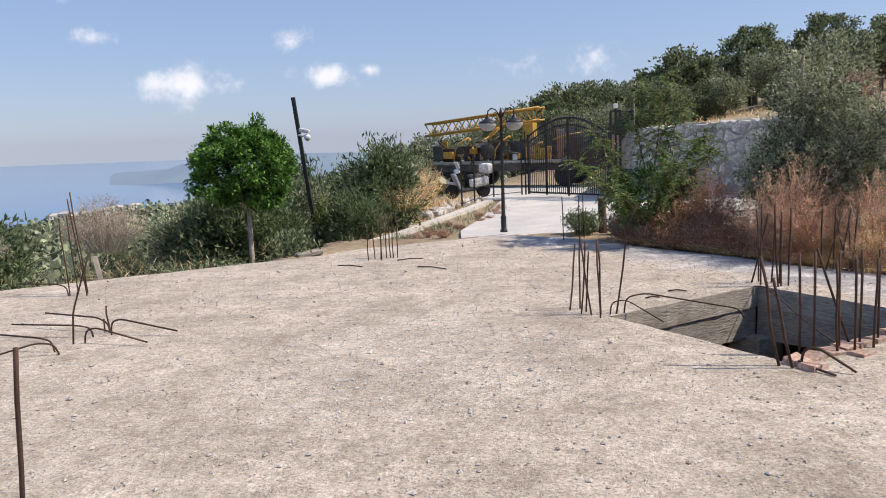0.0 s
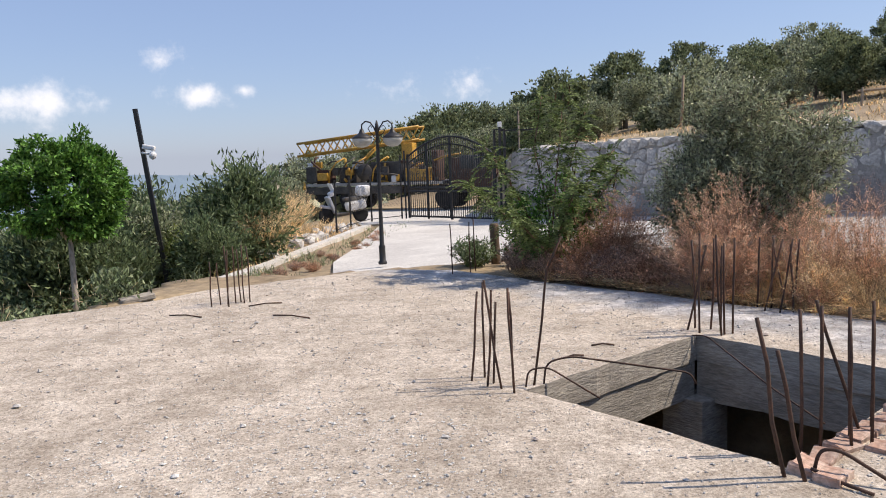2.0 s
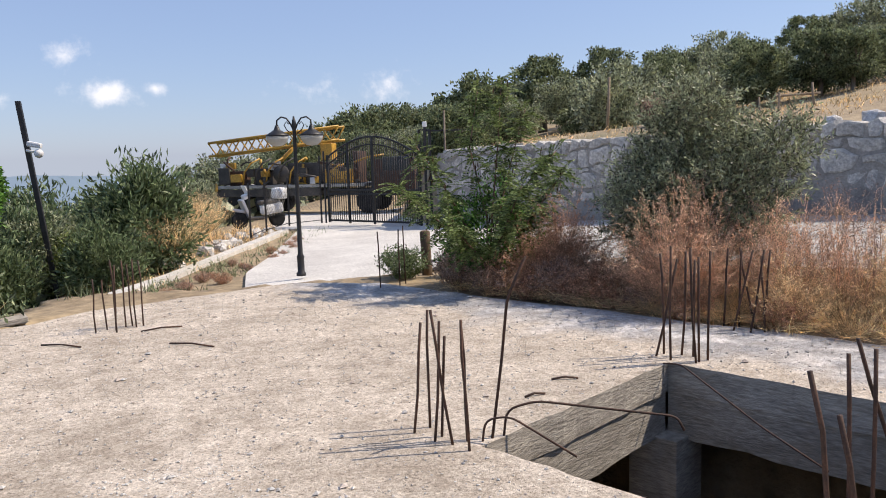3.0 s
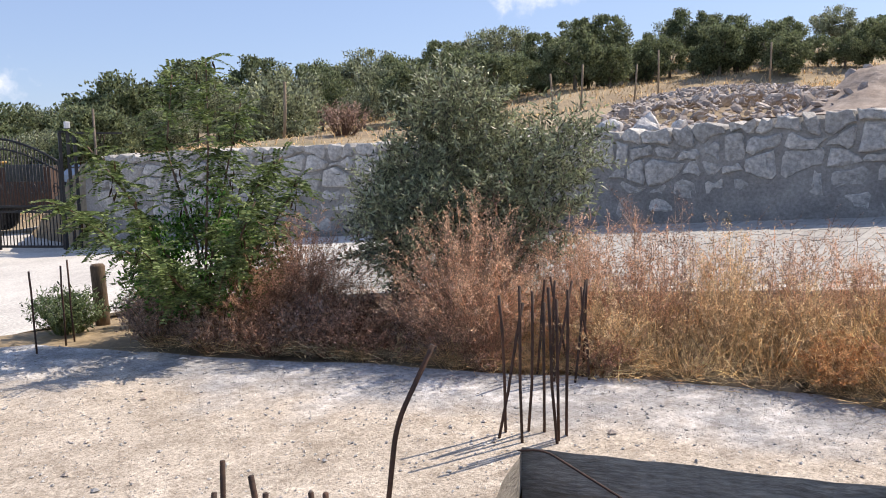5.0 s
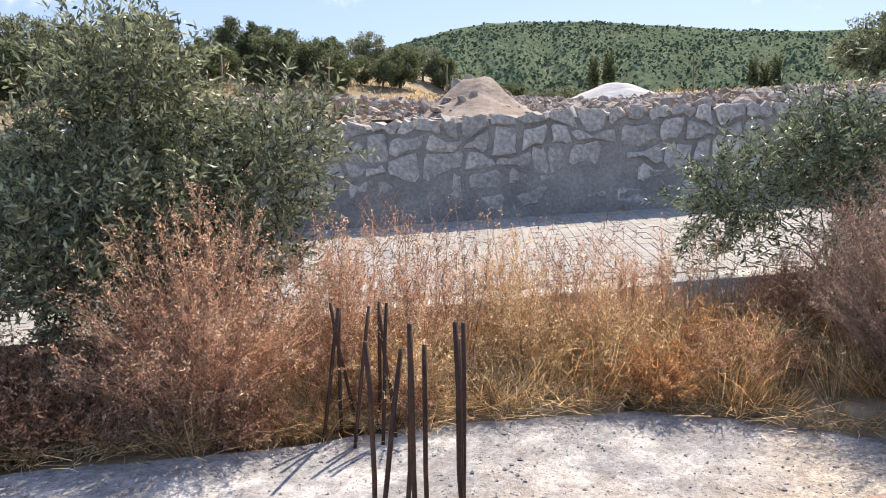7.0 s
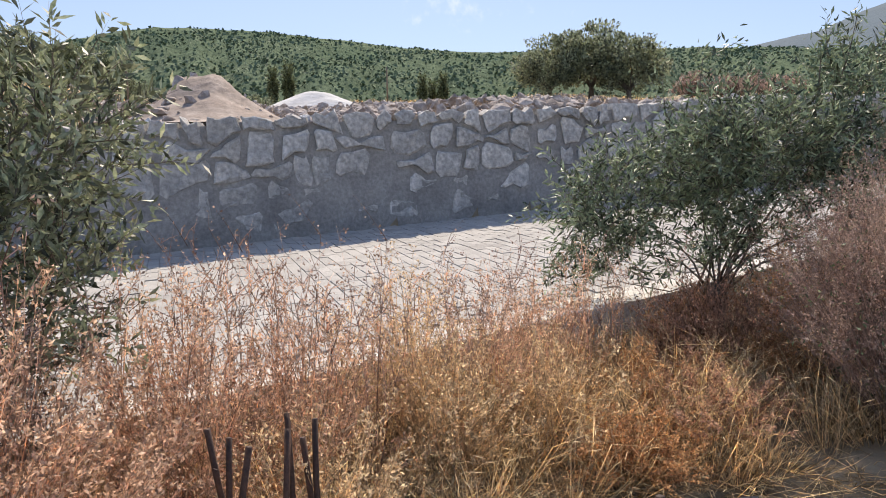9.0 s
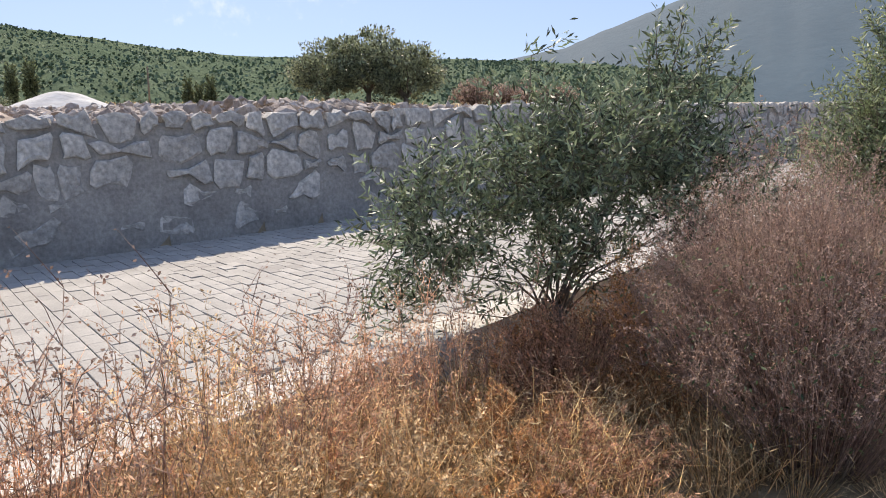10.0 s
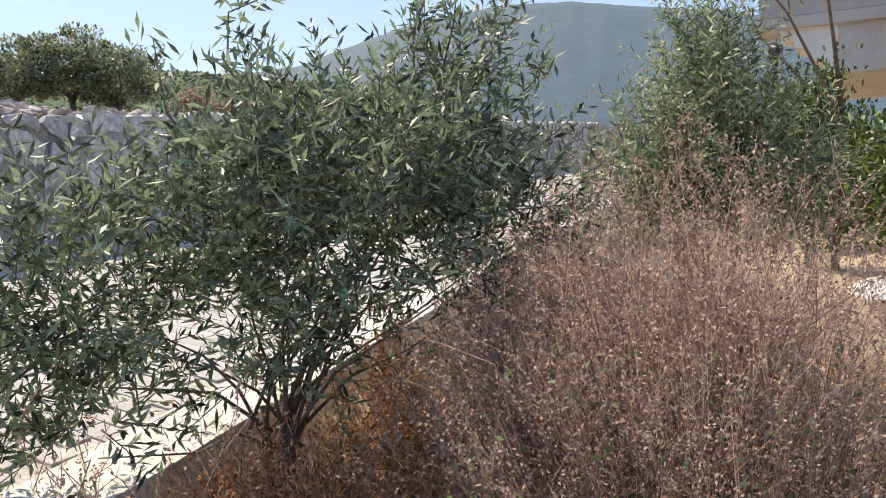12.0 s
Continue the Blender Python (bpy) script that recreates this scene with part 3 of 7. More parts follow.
def build_slab():
    bm = bmesh.new()
    loops = []
    dense = []
    for (x0, y0), (x1, y1) in zip(SLAB, SLAB[1:] + SLAB[:1]):
        n = max(1, int(math.hypot(x1 - x0, y1 - y0) / 0.25))
        dense += [(x0 + (x1 - x0) * k / n + rng.normal() * 0.02, y0 + (y1 - y0) * k / n + rng.normal() * 0.02) for k in range(n)]
    hole = []
    for (x0, y0), (x1, y1) in zip(PIT, PIT[1:] + PIT[:1]):
        n = max(1, int(math.hypot(x1 - x0, y1 - y0) / 0.16))
        hole += [(x0 + (x1 - x0) * k / n + rng.normal() * 0.011, y0 + (y1 - y0) * k / n + rng.normal() * 0.011) for k in range(n)]
    edges = []
    for ring in (dense, hole):
        vs = [bm.verts.new((x, y, 0)) for x, y in ring]
        edges += [bm.edges.new((vs[k], vs[(k + 1) % len(vs)])) for k in range(len(vs))]
    bmesh.ops.triangle_fill(bm, use_beauty=True, edges=edges, normal=(0, 0, 1))
    ext = bmesh.ops.extrude_face_region(bm, geom=bm.faces[:])
    bmesh.ops.translate(bm, verts=[v for v in ext["geom"] if isinstance(v, bmesh.types.BMVert)], vec=(0, 0, -0.24))
    bmesh.ops.recalc_face_normals(bm, faces=bm.faces[:])
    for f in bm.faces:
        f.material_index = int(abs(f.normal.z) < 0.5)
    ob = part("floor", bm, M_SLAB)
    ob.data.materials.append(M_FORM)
    tagged(ob, "bare sandy concrete roof slab with a shaft opening", "concrete slab", kind="structure")
    # beams round the shaft, set back a finger's width under the slab, and its corner columns
    mid = Vector((sum(p[0] for p in PIT) / 4, sum(p[1] for p in PIT) / 4, 0))
    for k in range(4):
        a, b = Vector((*PIT[k], 0)), Vector((*PIT[(k + 1) % 4], 0))
        d = (b - a).normalized()
        out = Vector((d.y, -d.x, 0))
        if out.dot(a - mid) < 0:
            out = -out
        bm = bmesh.new()
        n = 9
        rows = []
        for i in range(n + 1):
            p = a + (b - a) * i / n
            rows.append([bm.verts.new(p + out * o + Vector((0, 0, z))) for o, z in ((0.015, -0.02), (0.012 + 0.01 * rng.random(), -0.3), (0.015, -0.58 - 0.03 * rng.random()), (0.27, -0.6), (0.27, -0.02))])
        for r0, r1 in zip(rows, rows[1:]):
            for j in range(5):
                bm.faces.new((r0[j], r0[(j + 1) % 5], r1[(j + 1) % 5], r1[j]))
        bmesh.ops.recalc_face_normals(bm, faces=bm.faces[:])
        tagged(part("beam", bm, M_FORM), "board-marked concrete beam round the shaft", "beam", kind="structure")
        c = a + (a - mid).normalized() * 0.05
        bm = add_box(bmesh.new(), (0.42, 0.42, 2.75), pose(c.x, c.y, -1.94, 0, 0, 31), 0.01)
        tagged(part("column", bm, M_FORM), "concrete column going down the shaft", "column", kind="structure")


build_slab()


def strip(name, line, half, z_of, thick, material):
    """A band of concrete along a line of plan points."""
    bm = bmesh.new()
    rows = []
    line = [Vector(p) for p in line]
    for i, p in enumerate(line):
        d = (line[min(i + 1, len(line) - 1)] - line[max(i - 1, 0)]).normalized()
        q = Vector((d.y, -d.x))
        zt = z_of(p.x, p.y)
        rows.append([bm.verts.new((p.x + q.x * o, p.y + q.y * o, zt + dz)) for o, dz in ((-half, 0), (half, 0), (half, -thick), (-half, -thick))])
    for r0, r1 in zip(rows, rows[1:]):
        for k in range(4):
            bm.faces.new((r0[k], r0[(k + 1) % 4], r1[(k + 1) % 4], r1[k]))
    bm.faces.new(rows[0])
    bm.faces.new(list(reversed(rows[-1])))
    bmesh.ops.recalc_face_normals(bm, faces=bm.faces[:])
    return part(name, bm, material)


# kerb: a flat gutter strip and a rough edge beam that holds the road above the weeds
kerb_line = [(float(kerb_x(y)) + 0.09, y) for y in np.linspace(14.2, -20, 96)]
tagged(strip("kerb", kerb_line, 0.09, lambda x, y: float(road_z(x, y)) + 0.035 + 0.008 * math.sin(x * 21) * math.sin(y * 13), 0.55, M_KERB), "rough pale concrete kerb beside the paved road", "kerb", kind="structure")
gut_line = [(float(kerb_x(y)) + 0.34, y) for y in np.linspace(14.2, -20, 96)]
tagged(strip("gutter", gut_line, 0.16, lambda x, y: float(road_z(x, y)) + 0.004, 0.2, M_KERB), "smooth concrete gutter strip along the kerb", "gutter", kind="structure")
# low white edge strip of the driveway
edge_line = [(-1.75 + (y - 14.6) * 0.285, y) for y in np.linspace(13.2, 26.5, 30)]
tagged(strip("driveway_edge", edge_line, 0.13, lambda x, y: float(road_z(x + 0.4, y)) + 0.06, 0.3, M_KERB), "narrow white concrete edging of the driveway", "kerb", kind="structure")


def sheet(name, x_lo, x_hi, ys, dz, material, nx=10, z_of=None):
    verts, faces = [], []
    for y in ys:
        a, b = x_lo(y), x_hi(y)
        for k in range(nx + 1):
            x = a + (b - a) * k / nx
            z = float(land_at(x, y)) if z_of is None else z_of(x, y)
            verts.append((x, y, z + dz))
    w = nx + 1
    for i in range(len(ys) - 1):
        for k in range(nx):
            faces.append((i * w + k, i * w + k + 1, (i + 1) * w + k + 1, (i + 1) * w + k))
    ob = link(name, verts, faces, material)
    return ob


drive = sheet("driveway", lambda y: max(0.55, 0.3 + (y - 15.5) * 0.16), lambda y: float(wall_x(y)) - 0.1 if y > 15.6 else max(2.2, float(kerb_x(y)) + 0.02) if y > 14.2 else 2.3, list(np.linspace(13.2, 27.5, 36)), 0.03, M_DRIVE, 14,
              lambda x, y: max(float(road_z(x, y)) - 0.0 if x > float(kerb_x(y)) else -10, min(float(road_z(x, y)), -0.07)))
tagged(drive, "pale concrete driveway leading to the gate", "driveway", kind="structure")

# ---- stone wall ----
WALL_Y = list(np.linspace(25.2, -24.0, 96))


def wall_face(y):
    return float(wall_x(np.array(y)))


def build_wall():
    root = thing("wall_east", pose(0, 0, 0), "mortared grey rubble-stone retaining wall beside the road", "stone wall", kind="structure")
    bm = bmesh.new()
    rows = []
    for y in WALL_Y:
        x, zt, zb = wall_face(y), float(wall_top(y)), float(road_z(wall_face(y), y))
        j = rng.normal(size=4) * 0.015
        rows.append([bm.verts.new((x - 0.02, y, zb - 0.4)), bm.verts.new((x - 0.02 + j[3] * 0.5, y, zb + 0.5)), bm.verts.new((x + j[0], y, (zt + zb) / 2 + 0.3)), bm.verts.new((x + 0.02 + j[1], y, zt - 0.05 + j[2])),
                     bm.verts.new((x + 0.5, y + 0.1, zt - 0.06)), bm.verts.new((x + 0.55, y + 0.1, zb - 0.4))])
    for r0, r1 in zip(rows, rows[1:]):
        for k in range(5):
            bm.faces.new((r0[k], r0[k + 1], r1[k + 1], r1[k]))
    bm.faces.new(rows[0])
    bm.faces.new(list(reversed(rows[-1])))
    bmesh.ops.recalc_face_normals(bm, faces=bm.faces[:])
    part("mortar", bm, M_MORTAR, root, "smeared grey cement mortar")
    return root


WALL = build_wall()


# ---- far land ----
def ridge(name, table, r0, r1, r2, base, material, jag, label, category, n=160, rows=14):
    """Rising ground with a skyline given as bearing and elevation seen from the slab."""
    az = np.linspace(table[0][0], table[-1][0], n)
    el = np.interp(az, [t[0] for t in table], [t[1] for t in table])
    el = el + jag * (0.6 * np.sin(az * 2.1) * np.sin(az * 0.83 + 1) + 0.4 * rng.normal(size=n))
    verts, faces = [], []
    for i in range(rows + 5):
        t = min(1.0, i / rows)
        r = r0 + (r1 - r0) * t if i <= rows else r1 + (r2 - r1) * (i - rows) / 4
        h = (2.0 + r1 * np.tan(np.radians(el)) - base) * (t ** 0.8)
        if i > rows:
            h = h * (1 - 0.8 * (i - rows) / 4)
        wob = lumps(az * 9, np.full(n, r * 0.05), 7.0) * (r1 - r0) * (0.02 if r1 < 500 else 0.004) * math.sin(math.pi * t)
        verts += list(zip(3 + r * np.sin(np.radians(az)), 7 + r * np.cos(np.radians(az)), base + h + wob))
    for i in range(rows + 4):
        for k in range(n - 1):
            faces.append((i * n + k, i * n + k + 1, (i + 1) * n + k + 1, (i + 1) * n + k))
    ob = link(name, verts, faces, material, smooth=True)
    tagged(ob, label, category, kind="structure")
    return np.array(verts).reshape(rows + 5, n, 3)


HILL = ridge("backdrop_hill", [(52, 4), (60, 5.5), (66, 7.6), (70, 9.0), (73, 9.9), (76.5, 10.45), (83, 10.45), (89, 9.9), (94, 9.3), (99, 8.9), (104, 8.8), (110, 8.7), (118, 8.3), (126, 7.5), (135, 6)],
             210, 430, 700, 2.0, M_HILL, 0.06, "scrub-covered green hill beyond the valley", "hill")
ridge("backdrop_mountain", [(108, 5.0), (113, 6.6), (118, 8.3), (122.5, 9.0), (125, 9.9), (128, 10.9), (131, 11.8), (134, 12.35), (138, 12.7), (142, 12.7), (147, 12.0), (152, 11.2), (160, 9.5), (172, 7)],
      900, 1600, 2600, 0.0, M_MOUNT, 0.04, "mountain tinted blue-grey by painted haze", "mountain")
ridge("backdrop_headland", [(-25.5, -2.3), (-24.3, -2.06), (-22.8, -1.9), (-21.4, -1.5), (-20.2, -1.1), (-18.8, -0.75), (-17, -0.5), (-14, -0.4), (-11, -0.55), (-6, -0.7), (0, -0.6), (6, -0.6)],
      1560, 1700, 2600, -60.5, M_HEAD, 0.03, "low headland across the bay, paled by painted haze", "headland")


def scatter_far_woods():
    grid = HILL[1:15]
    n = 30000
    i, k, u, v = rng.integers(0, 13, n), rng.integers(0, grid.shape[1] - 1, n), rng.random((n, 1)), rng.random((n, 1))
    p = (grid[i, k] * (1 - u) + grid[i, k + 1] * u) * (1 - v) + (grid[i + 1, k] * (1 - u) + grid[i + 1, k + 1] * u) * v
    keep = lumps(p[:, 0], p[:, 1], 17.0) + rng.normal(size=n) * 0.6 > -0.4
    p = p[keep]
    way = unit(rng.normal(size=(len(p), 3)) + np.array([0, 0, 0.7]))
    size = rng.uniform(0.8, 1.9, len(p))
    ob = leaves("hillside_woods", p - way * 0.4, way, size, size * 1.1, M_HILLTREE)
    tagged(ob, "dark evergreen scrub dotted over the far hill", "woods", kind="stuff")


scatter_far_woods()


# ---- trees and shrubs ----
def crown_points(n, centre, radii, clumps, spread, hollow=0.45, bottom=-1.0):
    """Leaf places gathered in clumps over an uneven ellipsoid, with gaps between the clumps."""
    c = unit(rng.normal(size=(clumps, 3)))
    c[:, 2] = np.maximum(c[:, 2], bottom)
    c = c * (hollow + (1 - hollow) * rng.random((clumps, 1)) ** 0.6) * rng.uniform(0.78, 1.12, (clumps, 1))
    k = rng.integers(0, clumps, n)
    p = c[k] + np.clip(rng.normal(size=(n, 3)), -1.7, 1.7) * spread * rng.uniform(0.6, 1.3, clumps)[k][:, None]
    return p * np.array(radii) + np.array(centre), c * np.array(radii) + np.array(centre)


def limbs(root_pts, material, parent, targets, trunk_r, fork_z, count, name="branch"):
    for k in range(min(count, len(targets))):
        t = Vector(targets[k])
        f = Vector((0, 0, fork_z)) + Vector(root_pts)
        m = f.lerp(t, 0.5) + Vector(rng.normal(size=3) * 0.06 * (t - f).length)
        tube(name, [f - Vector((0, 0, 0.1)), f.lerp(m, 0.5), m, t], trunk_r * 0.55, material, parent, 5, 0.18)


def tree(name, label, category, centre, radii, n, clumps, leaf_l, leaf_w, leaf_mat, bark, trunk_r, spread=0.2, fork=0.5, group="", hollow=0.45, upward=0.4, bottom=-1.0, limb_n=9, lean=(0, 0), trunks=1):
    """A tree at the origin: tapered trunk, limbs, and a crown of single leaves in clumps."""
    root = thing(name, pose(0, 0, 0), label, category, group)
    p, c = crown_points(n, centre, radii, clumps, spread, hollow, bottom)
    p[:, 2] = np.maximum(p[:, 2], 0.05)
    out = unit(p - np.array(centre))
    way = out * 0.7 + rng.normal(size=(n, 3)) * 0.7 + np.array([0, 0, upward])
    fz = fork * centre[2]
    for k in range(trunks):
        o = rng.normal(size=2) * 0.06 * (trunks > 1)
        top = (lean[0] + o[0] * 0.3, lean[1] + o[1] * 0.3, fz + 0.02)
        tube("trunk", [(o[0], o[1], -0.25), (o[0] + lean[0] * 0.2, o[1] + lean[1] * 0.2, fz * 0.4), (o[0] + lean[0] * 0.6, o[1] + lean[1] * 0.6, fz * 0.75), top], trunk_r / trunks ** 0.5, bark, root, 8, 0.7)
    limbs((lean[0], lean[1], 0), bark, root, c, trunk_r, fz, limb_n)
    leaves("crown", p, way, rng.uniform(0.7, 1.25, n) * leaf_l, rng.uniform(0.7, 1.25, n) * leaf_w, leaf_mat, root)
    return root


def spray_olive(label, lobes, shoots, per, leaf_l, leaf_w, leaf_mat, bark, trunk_r, fork_z, trunks=3, upward=0.5, reach=(0.18, 0.42)):
    """An olive at the origin: forked trunks, limbs to each lobe of the crown, and leafy shoots with paired narrow leaves.
    Lobes: centre, radii, share of the shoots."""
    root = thing("olive_tree", pose(0, 0, 0), label, "tree")
    share = np.array([l[2] for l in lobes], float)
    pick = rng.choice(len(lobes), shoots, p=share / share.sum())
    c, r = np.array([l[0] for l in lobes], float)[pick], np.array([l[1] for l in lobes], float)[pick]
    out = unit(rng.normal(size=(shoots, 3)))
    base = c + out * r * (rng.random((shoots, 1)) ** 0.5) * 0.9
    base[:, 2] = np.maximum(base[:, 2], 0.12)
    way = unit(out * 0.8 + rng.normal(size=(shoots, 3)) * 0.5 + np.array([0, 0, upward]))
    length = rng.uniform(*reach, shoots)
    stalks("twig_tuft", base, way, length, 0.003, bark, root, 0.12)
    n = shoots * per
    k = np.repeat(np.arange(shoots), per)
    u = np.tile(np.linspace(0.05, 1.0, per), shoots)
    side = unit(np.cross(way, rng.normal(size=(shoots, 3))))[k]
    turn = np.tile(np.arange(per) * 1.9, shoots)[:, None]
    side = side * np.cos(turn) + np.cross(way[k], side) * np.sin(turn)
    p = base[k] + way[k] * (u * length[k])[:, None] + rng.normal(size=(n, 3)) * 0.012
    leaves("crown", p, way[k] * 0.75 + side + rng.normal(size=(n, 3)) * 0.25, rng.uniform(0.65, 1.2, n) * leaf_l, rng.uniform(0.75, 1.2, n) * leaf_w, leaf_mat, root)
    for j in range(trunks):
        o = rng.normal(size=2) * 0.07
        tube("trunk", [(o[0], o[1], -0.25), (o[0] * 1.3, o[1] * 1.3, fork_z * 0.5), (o[0] * 1.6, o[1] * 1.8, fork_z)], trunk_r, bark, root, 8, 0.65)
    for centre, radii, _ in lobes:
        for j in range(2):
            t = Vector(centre) + Vector(rng.normal(size=3) * np.array(radii) * 0.4)
            f = Vector((rng.normal() * 0.05, rng.normal() * 0.05, fork_z * rng.uniform(0.55, 1.0)))
            m = f.lerp(t, 0.5) + Vector(rng.normal(size=3) * 0.05) + Vector((0, 0, 0.06))
            tube("branch", [f, f.lerp(m, 0.5) + Vector((0, 0, 0.07)), m, t], trunk_r * 0.36, bark, root, 5, 0.25)
    return root


def place(ob, x, y, turn=0.0, scale=1.0, z=None):
    m = Matrix.Translation((x, y, land_at(x, y) if z is None else z)) @ Matrix.Rotation(radians(turn), 4, "Z") @ Matrix.Scale(scale, 4)
    return m


# big silvery olive beside the kerb
olive = spray_olive("bushy silver-green olive tree beside the kerb",
                    [((0.1, 0.2, 1.55), (0.75, 0.8, 0.75), 5), ((-0.15, 0.65, 1.05), (0.6, 0.6, 0.6), 3), ((0.2, -0.65, 1.2), (0.6, 0.6, 0.62), 3), ((0.0, 0.0, 2.1), (0.5, 0.5, 0.42), 2),
                     ((-0.5, -0.1, 0.95), (0.55, 0.6, 0.55), 3), ((0.45, -0.9, 1.65), (0.35, 0.35, 0.4), 1.2), ((0.5, 0.1, 0.8), (0.5, 0.6, 0.5), 2)],
                    2000, 22, 0.076, 0.019, M_OLIVE, M_BARK, 0.05, 0.5)
olive.matrix_world = place(olive, 5.75, 10.95, 0)
# thin young olive whose shoots stand out against the sky
olive2 = spray_olive("young dark-leaved olive tree leaning over the kerb",
                     [((-0.25, -0.15, 1.25), (0.45, 0.55, 0.4), 5), ((0.1, 0.2, 1.12), (0.4, 0.4, 0.34), 2.6), ((0.13, 0.72, 0.95), (0.34, 0.38, 0.34), 3), ((0.1, 0.68, 0.55), (0.26, 0.28, 0.26), 1.1),
                      ((-0.1, -0.6, 1.4), (0.4, 0.42, 0.36), 3), ((-0.13, -0.92, 1.78), (0.2, 0.26, 0.3), 1.3), ((-0.25, -0.8, 1.0), (0.35, 0.4, 0.34), 2), ((0.35, -0.2, 0.95), (0.4, 0.5, 0.34), 1.6), ((0.0, 0.0, 0.72), (0.45, 0.5, 0.28), 1.6), ((-0.35, -1.05, 1.15), (0.3, 0.36, 0.36), 2)],
                     830, 22, 0.076, 0.0165, M_OLIVE2, M_BARK, 0.026, 0.42)
olive2.matrix_world = pose(8.0, 6.2, 0.32)


def shoot(parent, line, n, material, leaf_l, leaf_w, twig=M_BARK, r=0.012):
    """A long thin shoot with leaves all along it."""
    tube("shoot", line, r, twig, parent, 5, 0.3)
    pts = np.array(line, float)
    t = rng.random(n) ** 0.7 * (len(pts) - 1)
    i = np.minimum(t.astype(int), len(pts) - 2)
    p = pts[i] + (pts[i + 1] - pts[i]) * (t - i)[:, None] + rng.normal(size=(n, 3)) * 0.04
    d = unit(pts[i + 1] - pts[i])
    leaves("leaf_spray", p, d * 0.6 + unit(rng.normal(size=(n, 3))), rng.uniform(0.7, 1.2, n) * leaf_l, leaf_w, material, parent)


for ln in ([(0.0, 0.0, 1.3), (0.05, 0.1, 1.7), (0.1, 0.05, 1.98), (0.0, -0.15, 2.08)], [(-0.1, -0.8, 1.6), (-0.15, -0.9, 2.0), (-0.15, -0.95, 2.25)], [(-0.1, -0.7, 1.6), (-0.05, -0.75, 1.95), (-0.1, -0.8, 2.15)],
           [(-0.2, -1.0, 1.5), (-0.3, -1.25, 1.75), (-0.3, -1.35, 1.9)], [(0.1, 0.1, 1.3), (0.15, 0.3, 1.6), (0.1, 0.35, 1.85)]):
    shoot(olive2, ln, 90, M_OLIVE2, 0.075, 0.0165, r=0.007)
for ln in ([(0.1, 0.6, 0.95), (0.25, 0.95, 0.8), (0.3, 1.1, 0.55), (0.3, 1.15, 0.35)], [(0.1, 0.5, 0.8), (0.35, 0.75, 0.6), (0.45, 0.85, 0.4)], [(0.1, 0.6, 0.9), (0.0, 0.95, 0.7), (0.0, 1.1, 0.5)]):
    shoot(olive2, ln, 130, M_OLIVE2, 0.075, 0.0165, r=0.007)

olive3 = spray_olive("slender light-green olive tree beyond the dry shrub",
                     [((0, 0, 1.55), (0.6, 0.6, 0.7), 5), ((0.35, 0.2, 1.2), (0.5, 0.5, 0.6), 3), ((-0.35, -0.1, 1.2), (0.5, 0.5, 0.55), 3), ((0, 0, 2.15), (0.3, 0.3, 0.4), 1.5)],
                     850, 22, 0.08, 0.016, M_OLIVE3, M_BARK, 0.04, 0.5, 3, 1.5, (0.3, 0.6))
olive3.matrix_world = place(olive3, 7.75, 3.2, 0, 0.86)

# clipped round street tree at the slab's edge
ball = tree("ball_tree", "round-headed bright green tree with a pale trunk", "tree", (-0.05, 0, 2.79), (1.0, 1.0, 0.84), 27000, 190, 0.10, 0.042, M_BALL, M_PALEBARK, 0.06, 0.085, 0.70, hollow=0.62, upward=-0.1, limb_n=10)
ball.matrix_world = pose(-3.86, 15.52, -1.39)

# leguminous sapling with feathery leaves and hanging brown pods
sapling = thing("sapling", pose(3.55, 12.0, -0.02), "feathery green sapling with hanging dark seed pods", "shrub")
SAP = [[(0, 0, 0), (0.1, 0.1, 0.9), (0.3, 0.4, 1.9), (0.55, 0.95, 2.75)], [(0, 0, 0), (0.15, 0.1, 0.8), (0.45, 0.35, 1.6), (0.75, 0.6, 2.3)], [(0, 0, 0), (-0.2, 0.2, 0.8), (-0.5, 0.45, 1.45), (-0.75, 0.6, 1.85)],
       [(0, 0, 0), (0.3, -0.1, 0.6), (0.7, -0.1, 1.1), (1.05, 0.0, 1.5)], [(0, 0, 0), (-0.3, 0.0, 0.6), (-0.75, 0.1, 1.05), (-1.1, 0.1, 1.35)], [(0, 0, 0), (0.0, -0.3, 0.5), (0.1, -0.6, 1.0), (0.2, -0.75, 1.35)],
       [(0, 0, 0), (0.3, 0.3, 0.8), (0.8, 0.5, 1.4), (1.2, 0.6, 1.75)], [(0, 0, 0), (-0.1, -0.2, 0.4), (-0.45, -0.45, 0.75), (-0.7, -0.5, 1.0)], [(0, 0, 0), (0.1, 0.3, 0.9), (0.0, 0.7, 1.8), (0.25, 1.1, 2.6)]]
